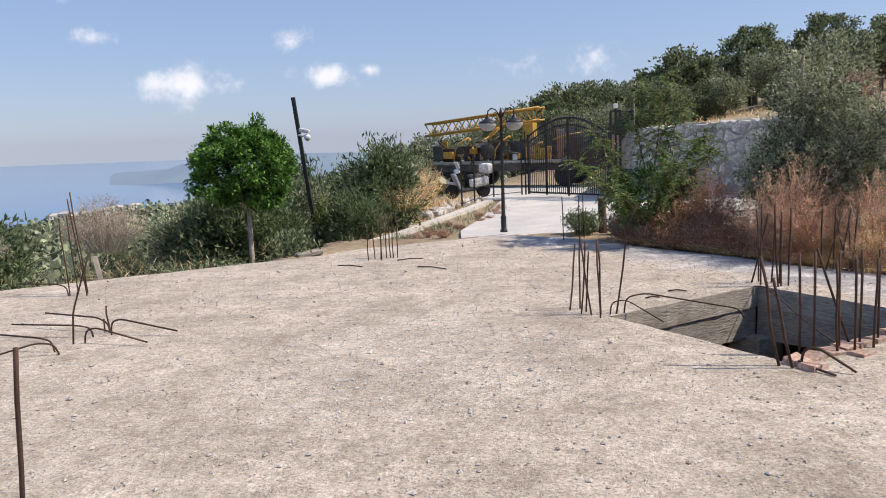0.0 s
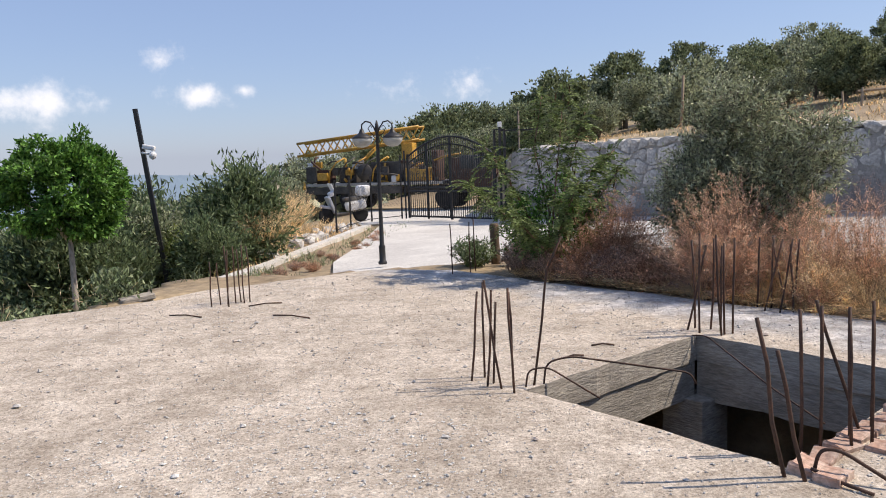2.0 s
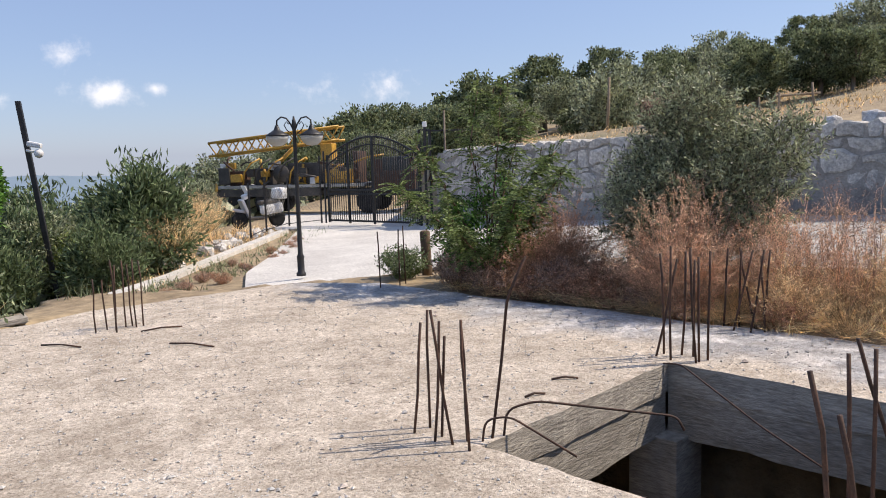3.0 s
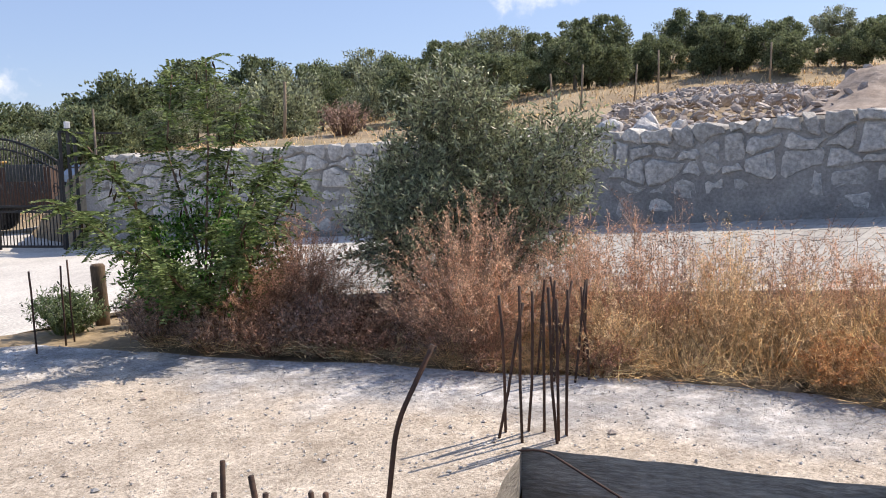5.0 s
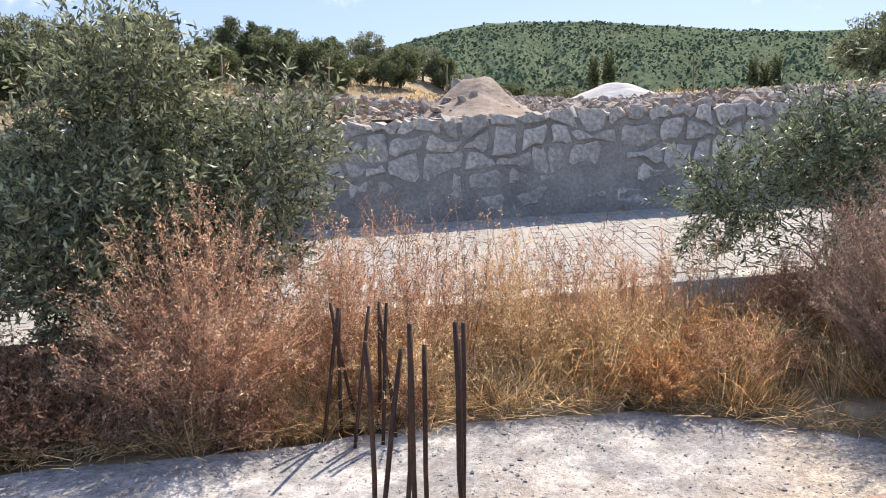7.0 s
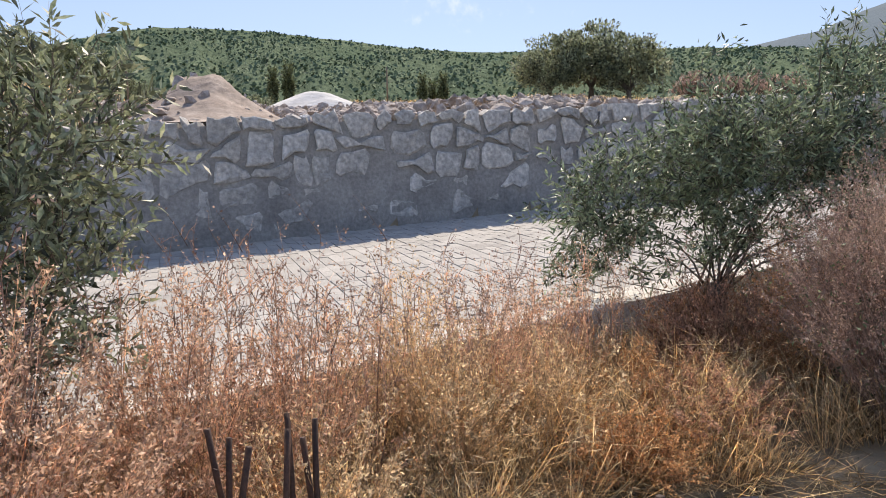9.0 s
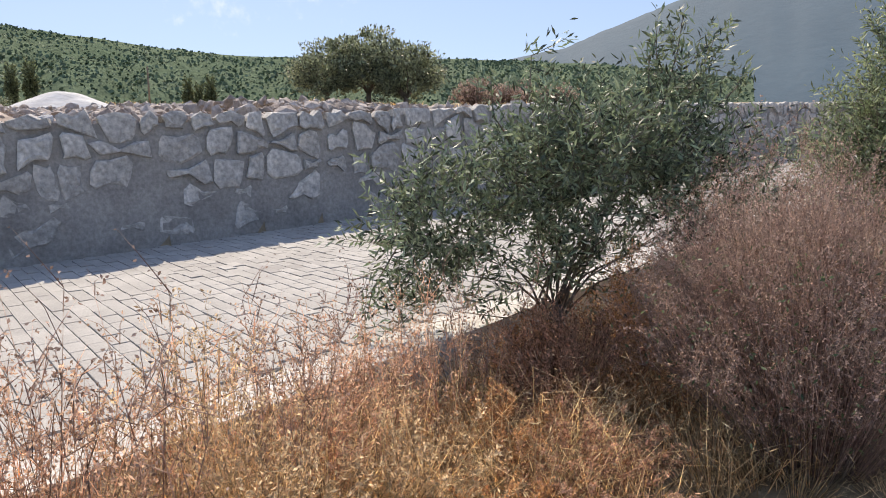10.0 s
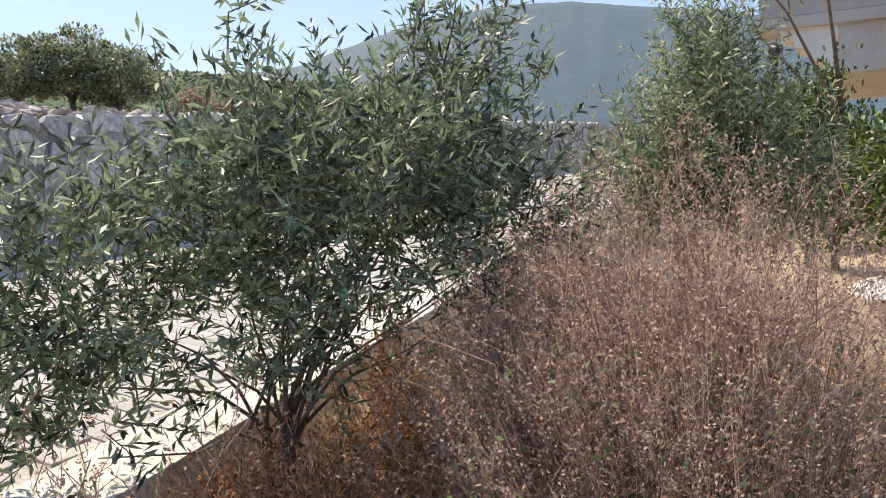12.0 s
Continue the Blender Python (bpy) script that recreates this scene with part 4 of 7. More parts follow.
for ln in SAP:
    tube("stem", ln, 0.018, M_TWIG, sapling, 5, 0.3)
    pts = np.array(ln)
    fronds = 84
    t = 0.9 + rng.random(fronds) ** 0.8 * 2.1
    i = np.minimum(t.astype(int), 2)
    fb = pts[i] + (pts[i + 1] - pts[i]) * (t - i)[:, None]
    fd = unit(rng.normal(size=(fronds, 3)) * [1, 1, 0.5] + [0, 0, 0.25])
    k = np.repeat(np.arange(fronds), 34)
    u = np.tile(np.repeat(np.linspace(0.1, 1, 17), 2), fronds)
    fl = rng.uniform(0.2, 0.36, fronds)[k]
    p = fb[k] + fd[k] * (u * fl)[:, None] - np.array([0, 0, 1]) * (u ** 2 * fl * 0.35)[:, None]
    side = unit(np.cross(fd[k], [0, 0, 1.0])) * np.tile([1, -1], fronds * 17)[:, None]
    leaves("frond_spray", p, side + fd[k] * 0.4, 0.05, 0.018, M_GREEN, sapling)
    pods = 16
    j = rng.integers(0, fronds, pods)
    leaves("pod_spray", fb[j] + rng.normal(size=(pods, 3)) * 0.06, np.array([0, 0, -1.0]) + rng.normal(size=(pods, 3)) * 0.25, 0.13, 0.02, M_PODS, sapling, "dark brown dry seed pods")


def dry_shrub(name, label, centre, rx, ry, height, n_stems, n_leaf, stem_mat, leaf_mat, leaf_l=0.022, leaf_w=0.010, stem_r=0.0035, turn=0.0, out=0.9, green=0, group="", base=0.35):
    """A brittle many-stemmed weed: upright forking stems set with small withered leaves and seed heads."""
    x, y = centre
    root = thing(name, pose(x, y, max(-0.03, land_at(x, y)) if land_at(x, y) > -1 else 0.0), label, "shrub", group)
    a, r = rng.random(n_stems) * 2 * math.pi, rng.random(n_stems) ** 0.6
    ux, uy = np.cos(a) * r, np.sin(a) * r
    b = np.stack([ux * rx * base, uy * ry * base, np.zeros(n_stems)], 1)
    dome = np.sqrt(np.maximum(0.05, 1 - 0.72 * r ** 2))
    tip = np.stack([ux * rx, uy * ry, height * dome * rng.uniform(0.72, 1.12, n_stems)], 1)
    d = tip - b
    length = np.linalg.norm(d, axis=1)
    _, p1, p2 = stalks("stem_tuft", b, d, length, stem_r * rng.uniform(0.6, 1.4, n_stems), stem_mat, root, 0.16)
    # side twigs
    m = n_stems * 5
    k = rng.integers(0, n_stems, m)
    u = rng.uniform(0.25, 1, m)[:, None]
    s = np.where(u < 0.5, b[k] + (p1[k] - b[k]) * u * 2, p1[k] + (p2[k] - p1[k]) * (u - 0.5) * 2)
    tw = unit(d[k]) * 0.8 + unit(rng.normal(size=(m, 3))) * out * 0.8 + [0, 0, 0.25]
    tl = rng.uniform(0.08, 0.26, m) * height / 1.2
    _, q1, q2 = stalks("twig_tuft", s, tw, tl, stem_r * 0.5, stem_mat, root, 0.3)
    j = rng.integers(0, m, n_leaf)
    v = rng.random((n_leaf, 1))
    lp = np.where(v < 0.5, s[j] + (q1[j] - s[j]) * v * 2, q1[j] + (q2[j] - q1[j]) * (v - 0.5) * 2) + rng.normal(size=(n_leaf, 3)) * 0.008
    leaves("withered_foliage", lp, unit(tw[j]) * 0.5 + unit(rng.normal(size=(n_leaf, 3))), rng.uniform(0.5, 1.4, n_leaf) * leaf_l, rng.uniform(0.6, 1.3, n_leaf) * leaf_w, leaf_mat, root)
    if green:
        g = rng.integers(0, m, green)
        gp = s[g] + rng.normal(size=(green, 3)) * 0.03
        keep = gp[:, 2] < height * 0.75
        leaves("green_foliage", gp[keep], unit(rng.normal(size=(keep.sum(), 3))), 0.03, 0.012, M_OLEAN, root, "few leaves still green")
    return root


def plume_bush(label, centre, rx, ry, height, n_stems, material, twigs=16, seeds=7, stem_r=0.0028, name="dry_shrub", group=""):
    """A dried weed of arching stems, each ending in a feathery plume of short twigs and seeds."""
    x, y = centre
    g = land_at(x, y)
    root = thing(name, pose(x, y, max(-0.03, g) if g > -1 else 0.0), label, "shrub", group)
    a, r = rng.random(n_stems) * 2 * math.pi, rng.random(n_stems) ** 0.55
    flat = np.stack([np.cos(a) * r * rx, np.sin(a) * r * ry], 1)
    b = np.concatenate([flat * 0.28 + rng.normal(size=(n_stems, 2)) * 0.02, np.zeros((n_stems, 1))], 1)
    h = height * np.sqrt(np.maximum(0.08, 1 - 0.75 * r ** 2)) * rng.uniform(0.55, 1.12, n_stems)
    tip = np.concatenate([flat * rng.uniform(0.8, 1.2, (n_stems, 1)) + rng.normal(size=(n_stems, 2)) * 0.04, h[:, None]], 1)
    mid = b + (tip - b) * np.array([0.38, 0.38, 0.58]) + rng.normal(size=(n_stems, 3)) * 0.015
    for p, q, rad in ((b, mid, stem_r), (mid, tip, stem_r * 0.65)):
        stalks("stem_tuft", p, q - p, np.linalg.norm(q - p, axis=1), rad, material, root, 0.06)
    m = n_stems * twigs
    k = np.repeat(np.arange(n_stems), twigs)
    u = np.sort(rng.random((n_stems, twigs)), axis=1).ravel()[:, None] * 0.78 + 0.22
    s = np.where(u < 0.5, b[k] + (mid[k] - b[k]) * u * 2, mid[k] + (tip[k] - mid[k]) * (u - 0.5) * 2)
    way = unit(tip - mid)[k] * 0.9 + unit(rng.normal(size=(m, 3))) * 0.62
    tl = (0.05 + 0.17 * (1 - u[:, 0])) * rng.uniform(0.6, 1.3, m) * height
    _, q1, q2 = stalks("twig_tuft", s, way, tl, stem_r * 0.42, material, root, 0.25)
    j = np.repeat(np.arange(m), seeds)
    v = rng.random((len(j), 1)) ** 0.8
    lp = s[j] + (q2[j] - s[j]) * v + rng.normal(size=(len(j), 3)) * 0.006
    leaves("withered_foliage", lp, unit(way[j]) * 0.8 + unit(rng.normal(size=(len(j), 3))), rng.uniform(0.5, 1.5, len(j)) * 0.018, rng.uniform(0.6, 1.3, len(j)) * 0.008, material, root)
    return root


plume_bush("russet withered dock bush at the slab's edge", (4.45, 11.85), 0.85, 0.8, 1.18, 260, M_REDDRY)
plume_bush("russet withered dock bush at the slab's edge", (4.0, 11.6), 0.6, 0.55, 0.7, 150, M_REDDRY)
plume_bush("low russet dock bush at the slab's edge", (4.6, 11.1), 0.5, 0.5, 0.55, 120, M_REDDRY)
plume_bush("low russet dock bush at the slab's edge", (4.85, 10.6), 0.45, 0.45, 0.55, 110, M_PINKDRY)
plume_bush("pinkish-tan brittle weed bush beside bare reinforcement bars", (5.05, 9.95), 0.85, 0.8, 1.3, 330, M_PINKDRY)
plume_bush("pinkish-tan brittle weed bush beside the kerb", (5.8, 9.45), 0.6, 0.6, 1.1, 150, M_PINKDRY)
for x, y, w, h, n, m_ in ((6.2, 9.0, 0.5, 1.12, 90, M_PINKDRY), (6.55, 8.5, 0.5, 1.05, 90, M_PALEDRY), (6.85, 8.05, 0.45, 0.95, 80, M_PINKDRY), (6.25, 8.35, 0.45, 0.85, 80, M_PALEDRY),
                          (7.15, 7.6, 0.4, 0.8, 60, M_PINKDRY), (5.55, 8.9, 0.45, 0.8, 80, M_PALEDRY), (6.45, 7.75, 0.4, 0.62, 70, M_PALEDRY)):
    plume_bush("feathery dried weed with pale orange seed plumes", (x, y), w, w, h, n, m_, 12, 5, group="feathery weeds along the kerb")
for x, y, w, h, m_ in ((6.5, 6.95, 0.5, 0.42, M_REDDRY), (6.9, 7.2, 0.45, 0.45, M_RUSSET), (7.2, 6.75, 0.45, 0.4, M_REDDRY), (6.2, 7.45, 0.4, 0.34, M_RUSSET), (7.0, 6.3, 0.45, 0.45, M_RUSSET)):
    plume_bush("matted russet dead weed sprawling over the soil", (x, y), w, w, h, 120, m_, 12, 6, 0.0024, "dry_weed", "russet weeds below the kerb")
dry_shrub("dry_shrub", "large mauve-brown dried weed thicket beside the young olive", (6.42, 5.72), 0.95, 0.95, 1.42, 1300, 95000, M_MAUVE, M_MAUVE, 0.0125, 0.0065, 0.0021, green=3200)
dry_shrub("dry_shrub", "mauve-brown dried weed thicket beside the young olive", (6.95, 4.95), 0.65, 0.7, 1.15, 500, 20000, M_MAUVE, M_MAUVE, 0.0155, 0.008, 0.0019)
dry_shrub("dry_shrub", "mauve-brown dried weed thicket beside the young olive", (7.45, 5.35), 0.6, 0.65, 1.05, 420, 17000, M_MAUVE, M_MAUVE, 0.0155, 0.008, 0.0019, green=900)
dry_shrub("dry_shrub", "mauve-brown dried weed thicket beside the young olive", (7.8, 4.7), 0.7, 0.7, 1.28, 460, 18000, M_MAUVE, M_MAUVE, 0.0155, 0.008, 0.0019, green=900)
dry_shrub("dry_shrub", "mauve-brown dried weed thicket before the slender olive", (8.0, 4.0), 0.65, 0.7, 1.15, 380, 14000, M_MAUVE, M_MAUVE, 0.0155, 0.008, 0.0019)
plume_bush("feathery russet weed around the young olive's stem", (7.75, 6.5), 0.4, 0.4, 0.5, 90, M_RUSSET)
plume_bush("feathery russet weed under the young olive", (7.75, 5.75), 0.4, 0.45, 0.85, 90, M_RUSSET)
dry_shrub("dry_shrub", "russet dried weed clump below the kerb", (7.45, 6.45), 0.55, 0.55, 0.62, 360, 9000, M_REDDRY, M_REDDRY, 0.02, 0.008)
dry_shrub("dry_shrub", "dull green weed clump with dry stems by the wooden post", (2.75, 13.55), 0.4, 0.4, 0.45, 160, 3200, M_GREEN, M_OLEAN, 0.05, 0.016)
dry_shrub("dry_shrub", "dull green weed clump with dry stems by the wooden post", (3.6, 13.5), 0.4, 0.35, 0.45, 110, 2000, M_GREEN, M_OLEAN, 0.05, 0.016)


def straw_field():
    """Golden dead grass and thin stalks between the slab and the kerb."""
    tufts, blades = 620, 42
    n = tufts * blades
    y = rng.uniform(2.0, 11.6, tufts)
    edge = np.interp(y, [2, 3.2, 4.4, 5.6, 6.7, 7.5, 8.45, 9.5, 10.3, 11.6], [7.2, 6.6, 6.15, 6.0, 6.15, 6.2, 5.75, 5.0, 4.55, 3.9])
    x = edge - 0.08 + (kerb_x(y) - 0.1 - edge) * rng.random(tufts)
    z = np.maximum(land(x, y), -0.02)
    z = np.where(z < -1, 0.0, z)
    tall = (0.36 + 0.44 * smooth(y, 4.5, 7.0) * (1 - 0.45 * smooth(y, 9.6, 11))) * (0.6 + 0.4 * smooth(x - edge, 0.0, 0.6)) * rng.uniform(0.45, 1.2, tufts)
    k = np.repeat(np.arange(tufts), blades)
    h = rng.uniform(0.45, 1.05, n) * tall[k]
    fan = rng.normal(size=(n, 2))
    way = np.concatenate([fan * 0.42 + 0.3 * rng.normal(size=(tufts, 2))[k], np.ones((n, 1))], 1)
    foot = np.stack([x, y, z - 0.02], 1)[k] + np.concatenate([fan * 0.05, np.zeros((n, 1))], 1)
    ob, p1, p2 = stalks("dry_grass", foot, way, h, rng.uniform(0.0012, 0.003, n), M_STRAW, None, 0.5, 0.5)
    tagged(ob, "golden dead grass between the slab and the kerb", "grass", kind="stuff")
    k = rng.integers(0, n, 26000)
    leaves_ob = leaves("grass_heads", p2[k] + rng.normal(size=(26000, 3)) * 0.025, rng.normal(size=(26000, 3)) + [0, 0, -0.3], rng.uniform(0.02, 0.08, 26000), rng.uniform(0.002, 0.0055, 26000), M_STRAW)
    tagged(leaves_ob, "feathery straw blades and seed heads of dead grass", "grass", kind="stuff")
    # broken lying straw at the slab's edge
    m = 9000
    yy = rng.uniform(3.5, 12.2, m)
    ed = np.interp(yy, [2, 3.2, 4.4, 5.6, 6.7, 7.5, 8.45, 9.5, 10.3, 12.2], [7.2, 6.6, 6.15, 6.0, 6.15, 6.2, 5.75, 5.0, 4.55, 3.2])
    xx = ed + rng.normal(size=m) * 0.16 + 0.05
    lie = np.stack([rng.normal(size=m), rng.normal(size=m), np.abs(rng.normal(size=m)) * 0.25], 1)
    ob, *_ = stalks("lying_straw", np.stack([xx, yy, 0.02 + 0.08 * rng.random(m)], 1), lie, rng.uniform(0.08, 0.3, m), 0.0022, M_STRAW, None, 0.5, 0.2)
    tagged(ob, "broken straw lying along the slab's edge", "straw", kind="stuff")


straw_field()


def dock(x, y, h, mat_):
    """A tall dry dock: one thin stalk with short side twigs and seeds."""
    root = thing("dry_dock", pose(x, y, max(land_at(x, y), -0.02)), "tall thin dry dock stalk with reddish seeds", "weed", "dock stalks along the kerb")
    n = 7
    d = np.stack([rng.normal(size=n) * 0.13, rng.normal(size=n) * 0.13, np.ones(n)], 1)
    L = h * rng.uniform(0.6, 1.05, n)
    _, p1, p2 = stalks("stalk_tuft", rng.normal(size=(n, 3)) * [0.03, 0.03, 0], d, L, 0.0032, mat_, root, 0.12)
    m = 60
    k = rng.integers(0, n, m)
    u = rng.random((m, 1))
    s = p1[k] + (p2[k] - p1[k]) * u
    _, q1, q2 = stalks("twig_tuft", s, rng.normal(size=(m, 3)) * 0.6 + [0, 0, 1], rng.uniform(0.06, 0.22, m), 0.0018, mat_, root, 0.3)
    j = rng.integers(0, m, 320)
    leaves("seed_spray", s[j] + (q2[j] - s[j]) * rng.random((320, 1)) + rng.normal(size=(320, 3)) * 0.006, rng.normal(size=(320, 3)), 0.016, 0.009, mat_, root)
    return root


bush = tree("green_shrub", "dense fresh green shrub under the sapling", "shrub", (0, 0, 0.62), (0.62, 0.6, 0.55), 6500, 60, 0.055, 0.022, M_BALL, M_TWIG, 0.03, 0.16, 0.3, hollow=0.3, upward=0.4, bottom=-0.9, limb_n=6)
bush.matrix_world = place(bush, 3.72, 12.35, 0, 1.15)
low = [dry_shrub("dry_weed", "low withered weed along the slab's edge", (3.3, 12.35), 0.4, 0.35, 0.42, 130, 3200, M_PINKDRY, M_MAUVE, 0.03, 0.013, group="weeds along the slab's edge", out=1.2),
       dry_shrub("dry_weed", "low reddish withered weed along the slab's edge", (4.25, 10.95), 0.42, 0.4, 0.38, 130, 3200, M_REDDRY, M_REDDRY, 0.03, 0.013, group="weeds along the slab's edge", out=1.2)]
for k, (x, y, s_) in enumerate(((3.55, 11.75, 1.0), (3.85, 11.3, 0.9), (4.1, 11.15, 1.1), (4.55, 10.45, 0.9), (4.75, 10.1, 0.8), (4.45, 10.75, 1.1), (4.95, 10.4, 1.2), (5.2, 10.6, 1.2), (5.05, 11.1, 1.1), (4.9, 9.6, 0.7), (3.4, 12.7, 1.2), (5.45, 8.95, 0.8), (5.3, 10.1, 1.0))):
    copy_thing(low[k % 2], pose(x, y, -0.02, 0, 0, 67 * k) @ Matrix.Scale(s_, 4))
for k in range(16):
    y = 14.3 + 0.62 * k
    x = -1.0 + (y - 14.6) * 0.25 + 0.9 * float(rng.random())
    copy_thing(low[k % 2], pose(x, y, land_at(x, y) + 0.0, 0, 0, 97 * k) @ Matrix.Scale(0.28 + 0.22 * float(rng.random()), 4))
docks = [dock(6.35, 8.95, 1.0, M_PINKDRY), dock(6.1, 9.2, 1.15, M_MAUVE), dock(6.75, 8.5, 0.9, M_PINKDRY)]
for x, y, s, k in ((6.55, 9.0, 1.05, 1), (6.85, 8.2, 0.95, 0), (7.1, 7.8, 0.9, 2), (7.3, 7.45, 0.85, 0), (6.2, 9.6, 1.1, 2), (5.9, 9.75, 1.15, 0), (6.45, 8.6, 1.05, 2), (7.05, 8.2, 0.85, 1), (7.45, 7.1, 0.8, 0), (6.7, 9.1, 0.95, 0), (6.6, 8.2, 0.9, 1), (6.9, 7.7, 0.9, 2), (7.2, 7.2, 0.85, 1), (6.05, 9.0, 1.1, 2), (6.5, 9.35, 1.0, 1), (6.3, 9.3, 1.1, 0), (6.75, 8.85, 0.95, 2), (6.95, 8.5, 0.9, 0), (6.2, 8.7, 1.05, 1), (5.95, 9.35, 1.12, 0), (6.4, 9.75, 0.9, 1), (7.2, 7.95, 0.85, 0), (5.7, 9.9, 1.15, 1), (6.0, 10.1, 1.1, 2), (7.0, 7.4, 0.95, 0), (7.35, 7.75, 0.8, 2)):
    copy_thing(docks[k], place(None, x, y, s * 977, s * 1.14))

# hedge and shrubs beyond the slab's edge, above the sea
olean = tree("oleander_shrub", "dense dark green oleander shrub below the slab's edge", "shrub", (0, 0, 0.75), (0.7, 0.7, 0.75), 8000, 60, 0.12, 0.032, M_OLEAN, M_TWIG, 0.03, 0.2, 0.3, group="shrubs along the slab", hollow=0.3, upward=0.6, bottom=-0.9, limb_n=6)
olean.matrix_world = place(olean, -3.9, 18.0, 20, 1.1)


def to_height(ob, own, x, y, top, turn):
    if y < 17:
        x, y, top = 0.6 + (x - 0.6) * 1.5, 1.2 + (y - 1.2) * 1.5, 1.7 + (top - 1.7) * 1.5
    base = land_at(x, y)
    copy_thing(ob, place(None, x, y, turn, max(0.4, (top - base) / own), base))


for x, y, top, r in ((-3.5, 12.75, 0.75, 80), (-3.1, 12.5, 0.9, 140), (-1.45, 19.3, 1.45, 200), (-2.75, 14.4, 0.95, 310), (-6.3, 10.4, 0.9, 50), (-2.75, 16.5, 1.1, 100), (-3.6, 15.5, 0.9, 170), (-3.9, 13.3, 0.5, 10), (-1.9, 17.6, 0.5, 60)):
    to_height(olean, 1.5, x, y, top, r)
laurel = tree("laurel_shrub", "light green broad-leaved shrub beside the black post", "shrub", (0, 0, 0.65), (0.62, 0.62, 0.62), 2600, 40, 0.13, 0.05, M_CITRUS, M_TWIG, 0.03, 0.2, 0.3, hollow=0.3, upward=0.3, bottom=-0.9, limb_n=6)
laurel.matrix_world = place(laurel, -2.85, 21.0, 0, 1.2)
grey = tree("olive_tree", "grey-green olive tree on the slope to the sea", "tree", (0, 0, 1.7), (1.35, 1.3, 1.15), 9000, 80, 0.16, 0.055, M_OLIVE, M_BARK, 0.11, 0.19, 0.45, group="olives on the slope", hollow=0.4, limb_n=9)
grey.matrix_world = place(grey, -4.35, 22.4, 0, 0.8)
SKYLINE = ((-60, -9), (-31, -6.0), (-25, -5.0), (-22, -3.9), (-19, -2.4), (-15, -1.5), (-10, -1.2), (-7, -0.6), (-4, 0.2), (-2, 0.9))
for x, y, r in ((-4.4, 15.4, 40), (-5.6, 14.0, 120), (-1.9, 22.5, 200), (-4.0, 21.0, 300), (-7.6, 14.2, 10), (-9.5, 12.2, 75), (-6.5, 19, 150), (-10.5, 17, 220), (-13.5, 13.8, 260), (-9, 24, 330), (-3.0, 25.5, 15),
                (-14, 21, 35), (-5.5, 28, 95), (-11, 31, 190), (-2.6, 31, 250), (-17, 28, 280), (-20, 20, 310), (-16, 38, 20), (-7, 40, 60), (-24, 34, 110), (-1.9, 40, 160), (-5.0, 34, 210), (-8.2, 33, 260)):
    d = math.hypot(x - 0.5, y)
    el = np.interp(math.degrees(math.atan2(x - 0.5, y)), [k[0] for k in SKYLINE], [k[1] for k in SKYLINE]) - rng.uniform(0, 0.8)
    to_height(grey, 2.75, x, y, 1.75 + d * math.tan(radians(float(el))), r)
dry_shrub("dry_shrub", "straw-coloured dry bush below the slab's edge", (-5.9, 13.2), 0.9, 0.6, 0.95, 300, 5000, M_PALEBARK, M_MAUVE, 0.04, 0.01)
dry_shrub("dry_shrub", "straw-coloured dry bush below the slab's edge", (-7.6, 11.9), 0.8, 0.7, 0.5, 260, 4000, M_PALEBARK, M_OLIVE, 0.04, 0.012)
dry_shrub("dry_shrub", "straw-coloured dry grass tuft along the driveway", (-0.9, 19.2), 0.8, 1.2, 0.8, 300, 4000, M_STRAW, M_STRAW, 0.05, 0.01)
dry_shrub("dry_shrub", "straw-coloured dry grass tuft along the driveway", (-0.6, 23.0), 0.9, 2.2, 1.0, 400, 5000, M_STRAW, M_STRAW, 0.05, 0.01)


def bank_scrub():
    """Dense low greenery and dead grass on the bank right under the slab's sea edge."""
    n = 420
    t = rng.random(n)
    along = np.array([(-14.0, 4.8), (-5.65, 9.6), (-1.9, 11.75)])
    bx, by = np.interp(t, [0, 0.65, 1], along[:, 0]), np.interp(t, [0, 0.65, 1], along[:, 1])
    far = 0.4 + 6.5 * rng.random(n) ** 1.2
    x, y = bx - 0.5 * far, by + 0.86 * far
    keep = np.abs((x + 3.86) + 0.29 * (y - 15.5)) > 0.22 + 0.9 * (y > 15.5)
    x, y, far = x[keep], y[keep], far[keep]
    size = rng.uniform(0.22, 0.5, len(x)) * (0.6 + 0.09 * far)
    z = land(x, y)
    dry = rng.random(len(x)) < np.where(x < -4.6, 0.35, 0.12)
    for nm, sel, m_, label, ll, lw in (("bank_scrub", ~dry, M_OLEAN, "dark green undergrowth below the slab's edge", 0.11, 0.034), ("bank_scrub", ~dry, M_OLIVE3, "light green undergrowth below the slab's edge", 0.09, 0.03), ("bank_grass", dry, M_STRAW, "pale dead grass below the slab's edge", 0.22, 0.008)):
        k = np.repeat(np.nonzero(sel)[0], 110)
        p = np.stack([x, y, z + size * 0.8], 1)[k] + rng.normal(size=(len(k), 3)) * (size[k][:, None] * [0.75, 0.75, 0.6])
        ob = leaves(nm, p, rng.normal(size=(len(k), 3)) + [0, 0, 1.0], rng.uniform(0.7, 1.3, len(k)) * ll, lw, m_)
        tagged(ob, label, "undergrowth", kind="stuff")


bank_scrub()


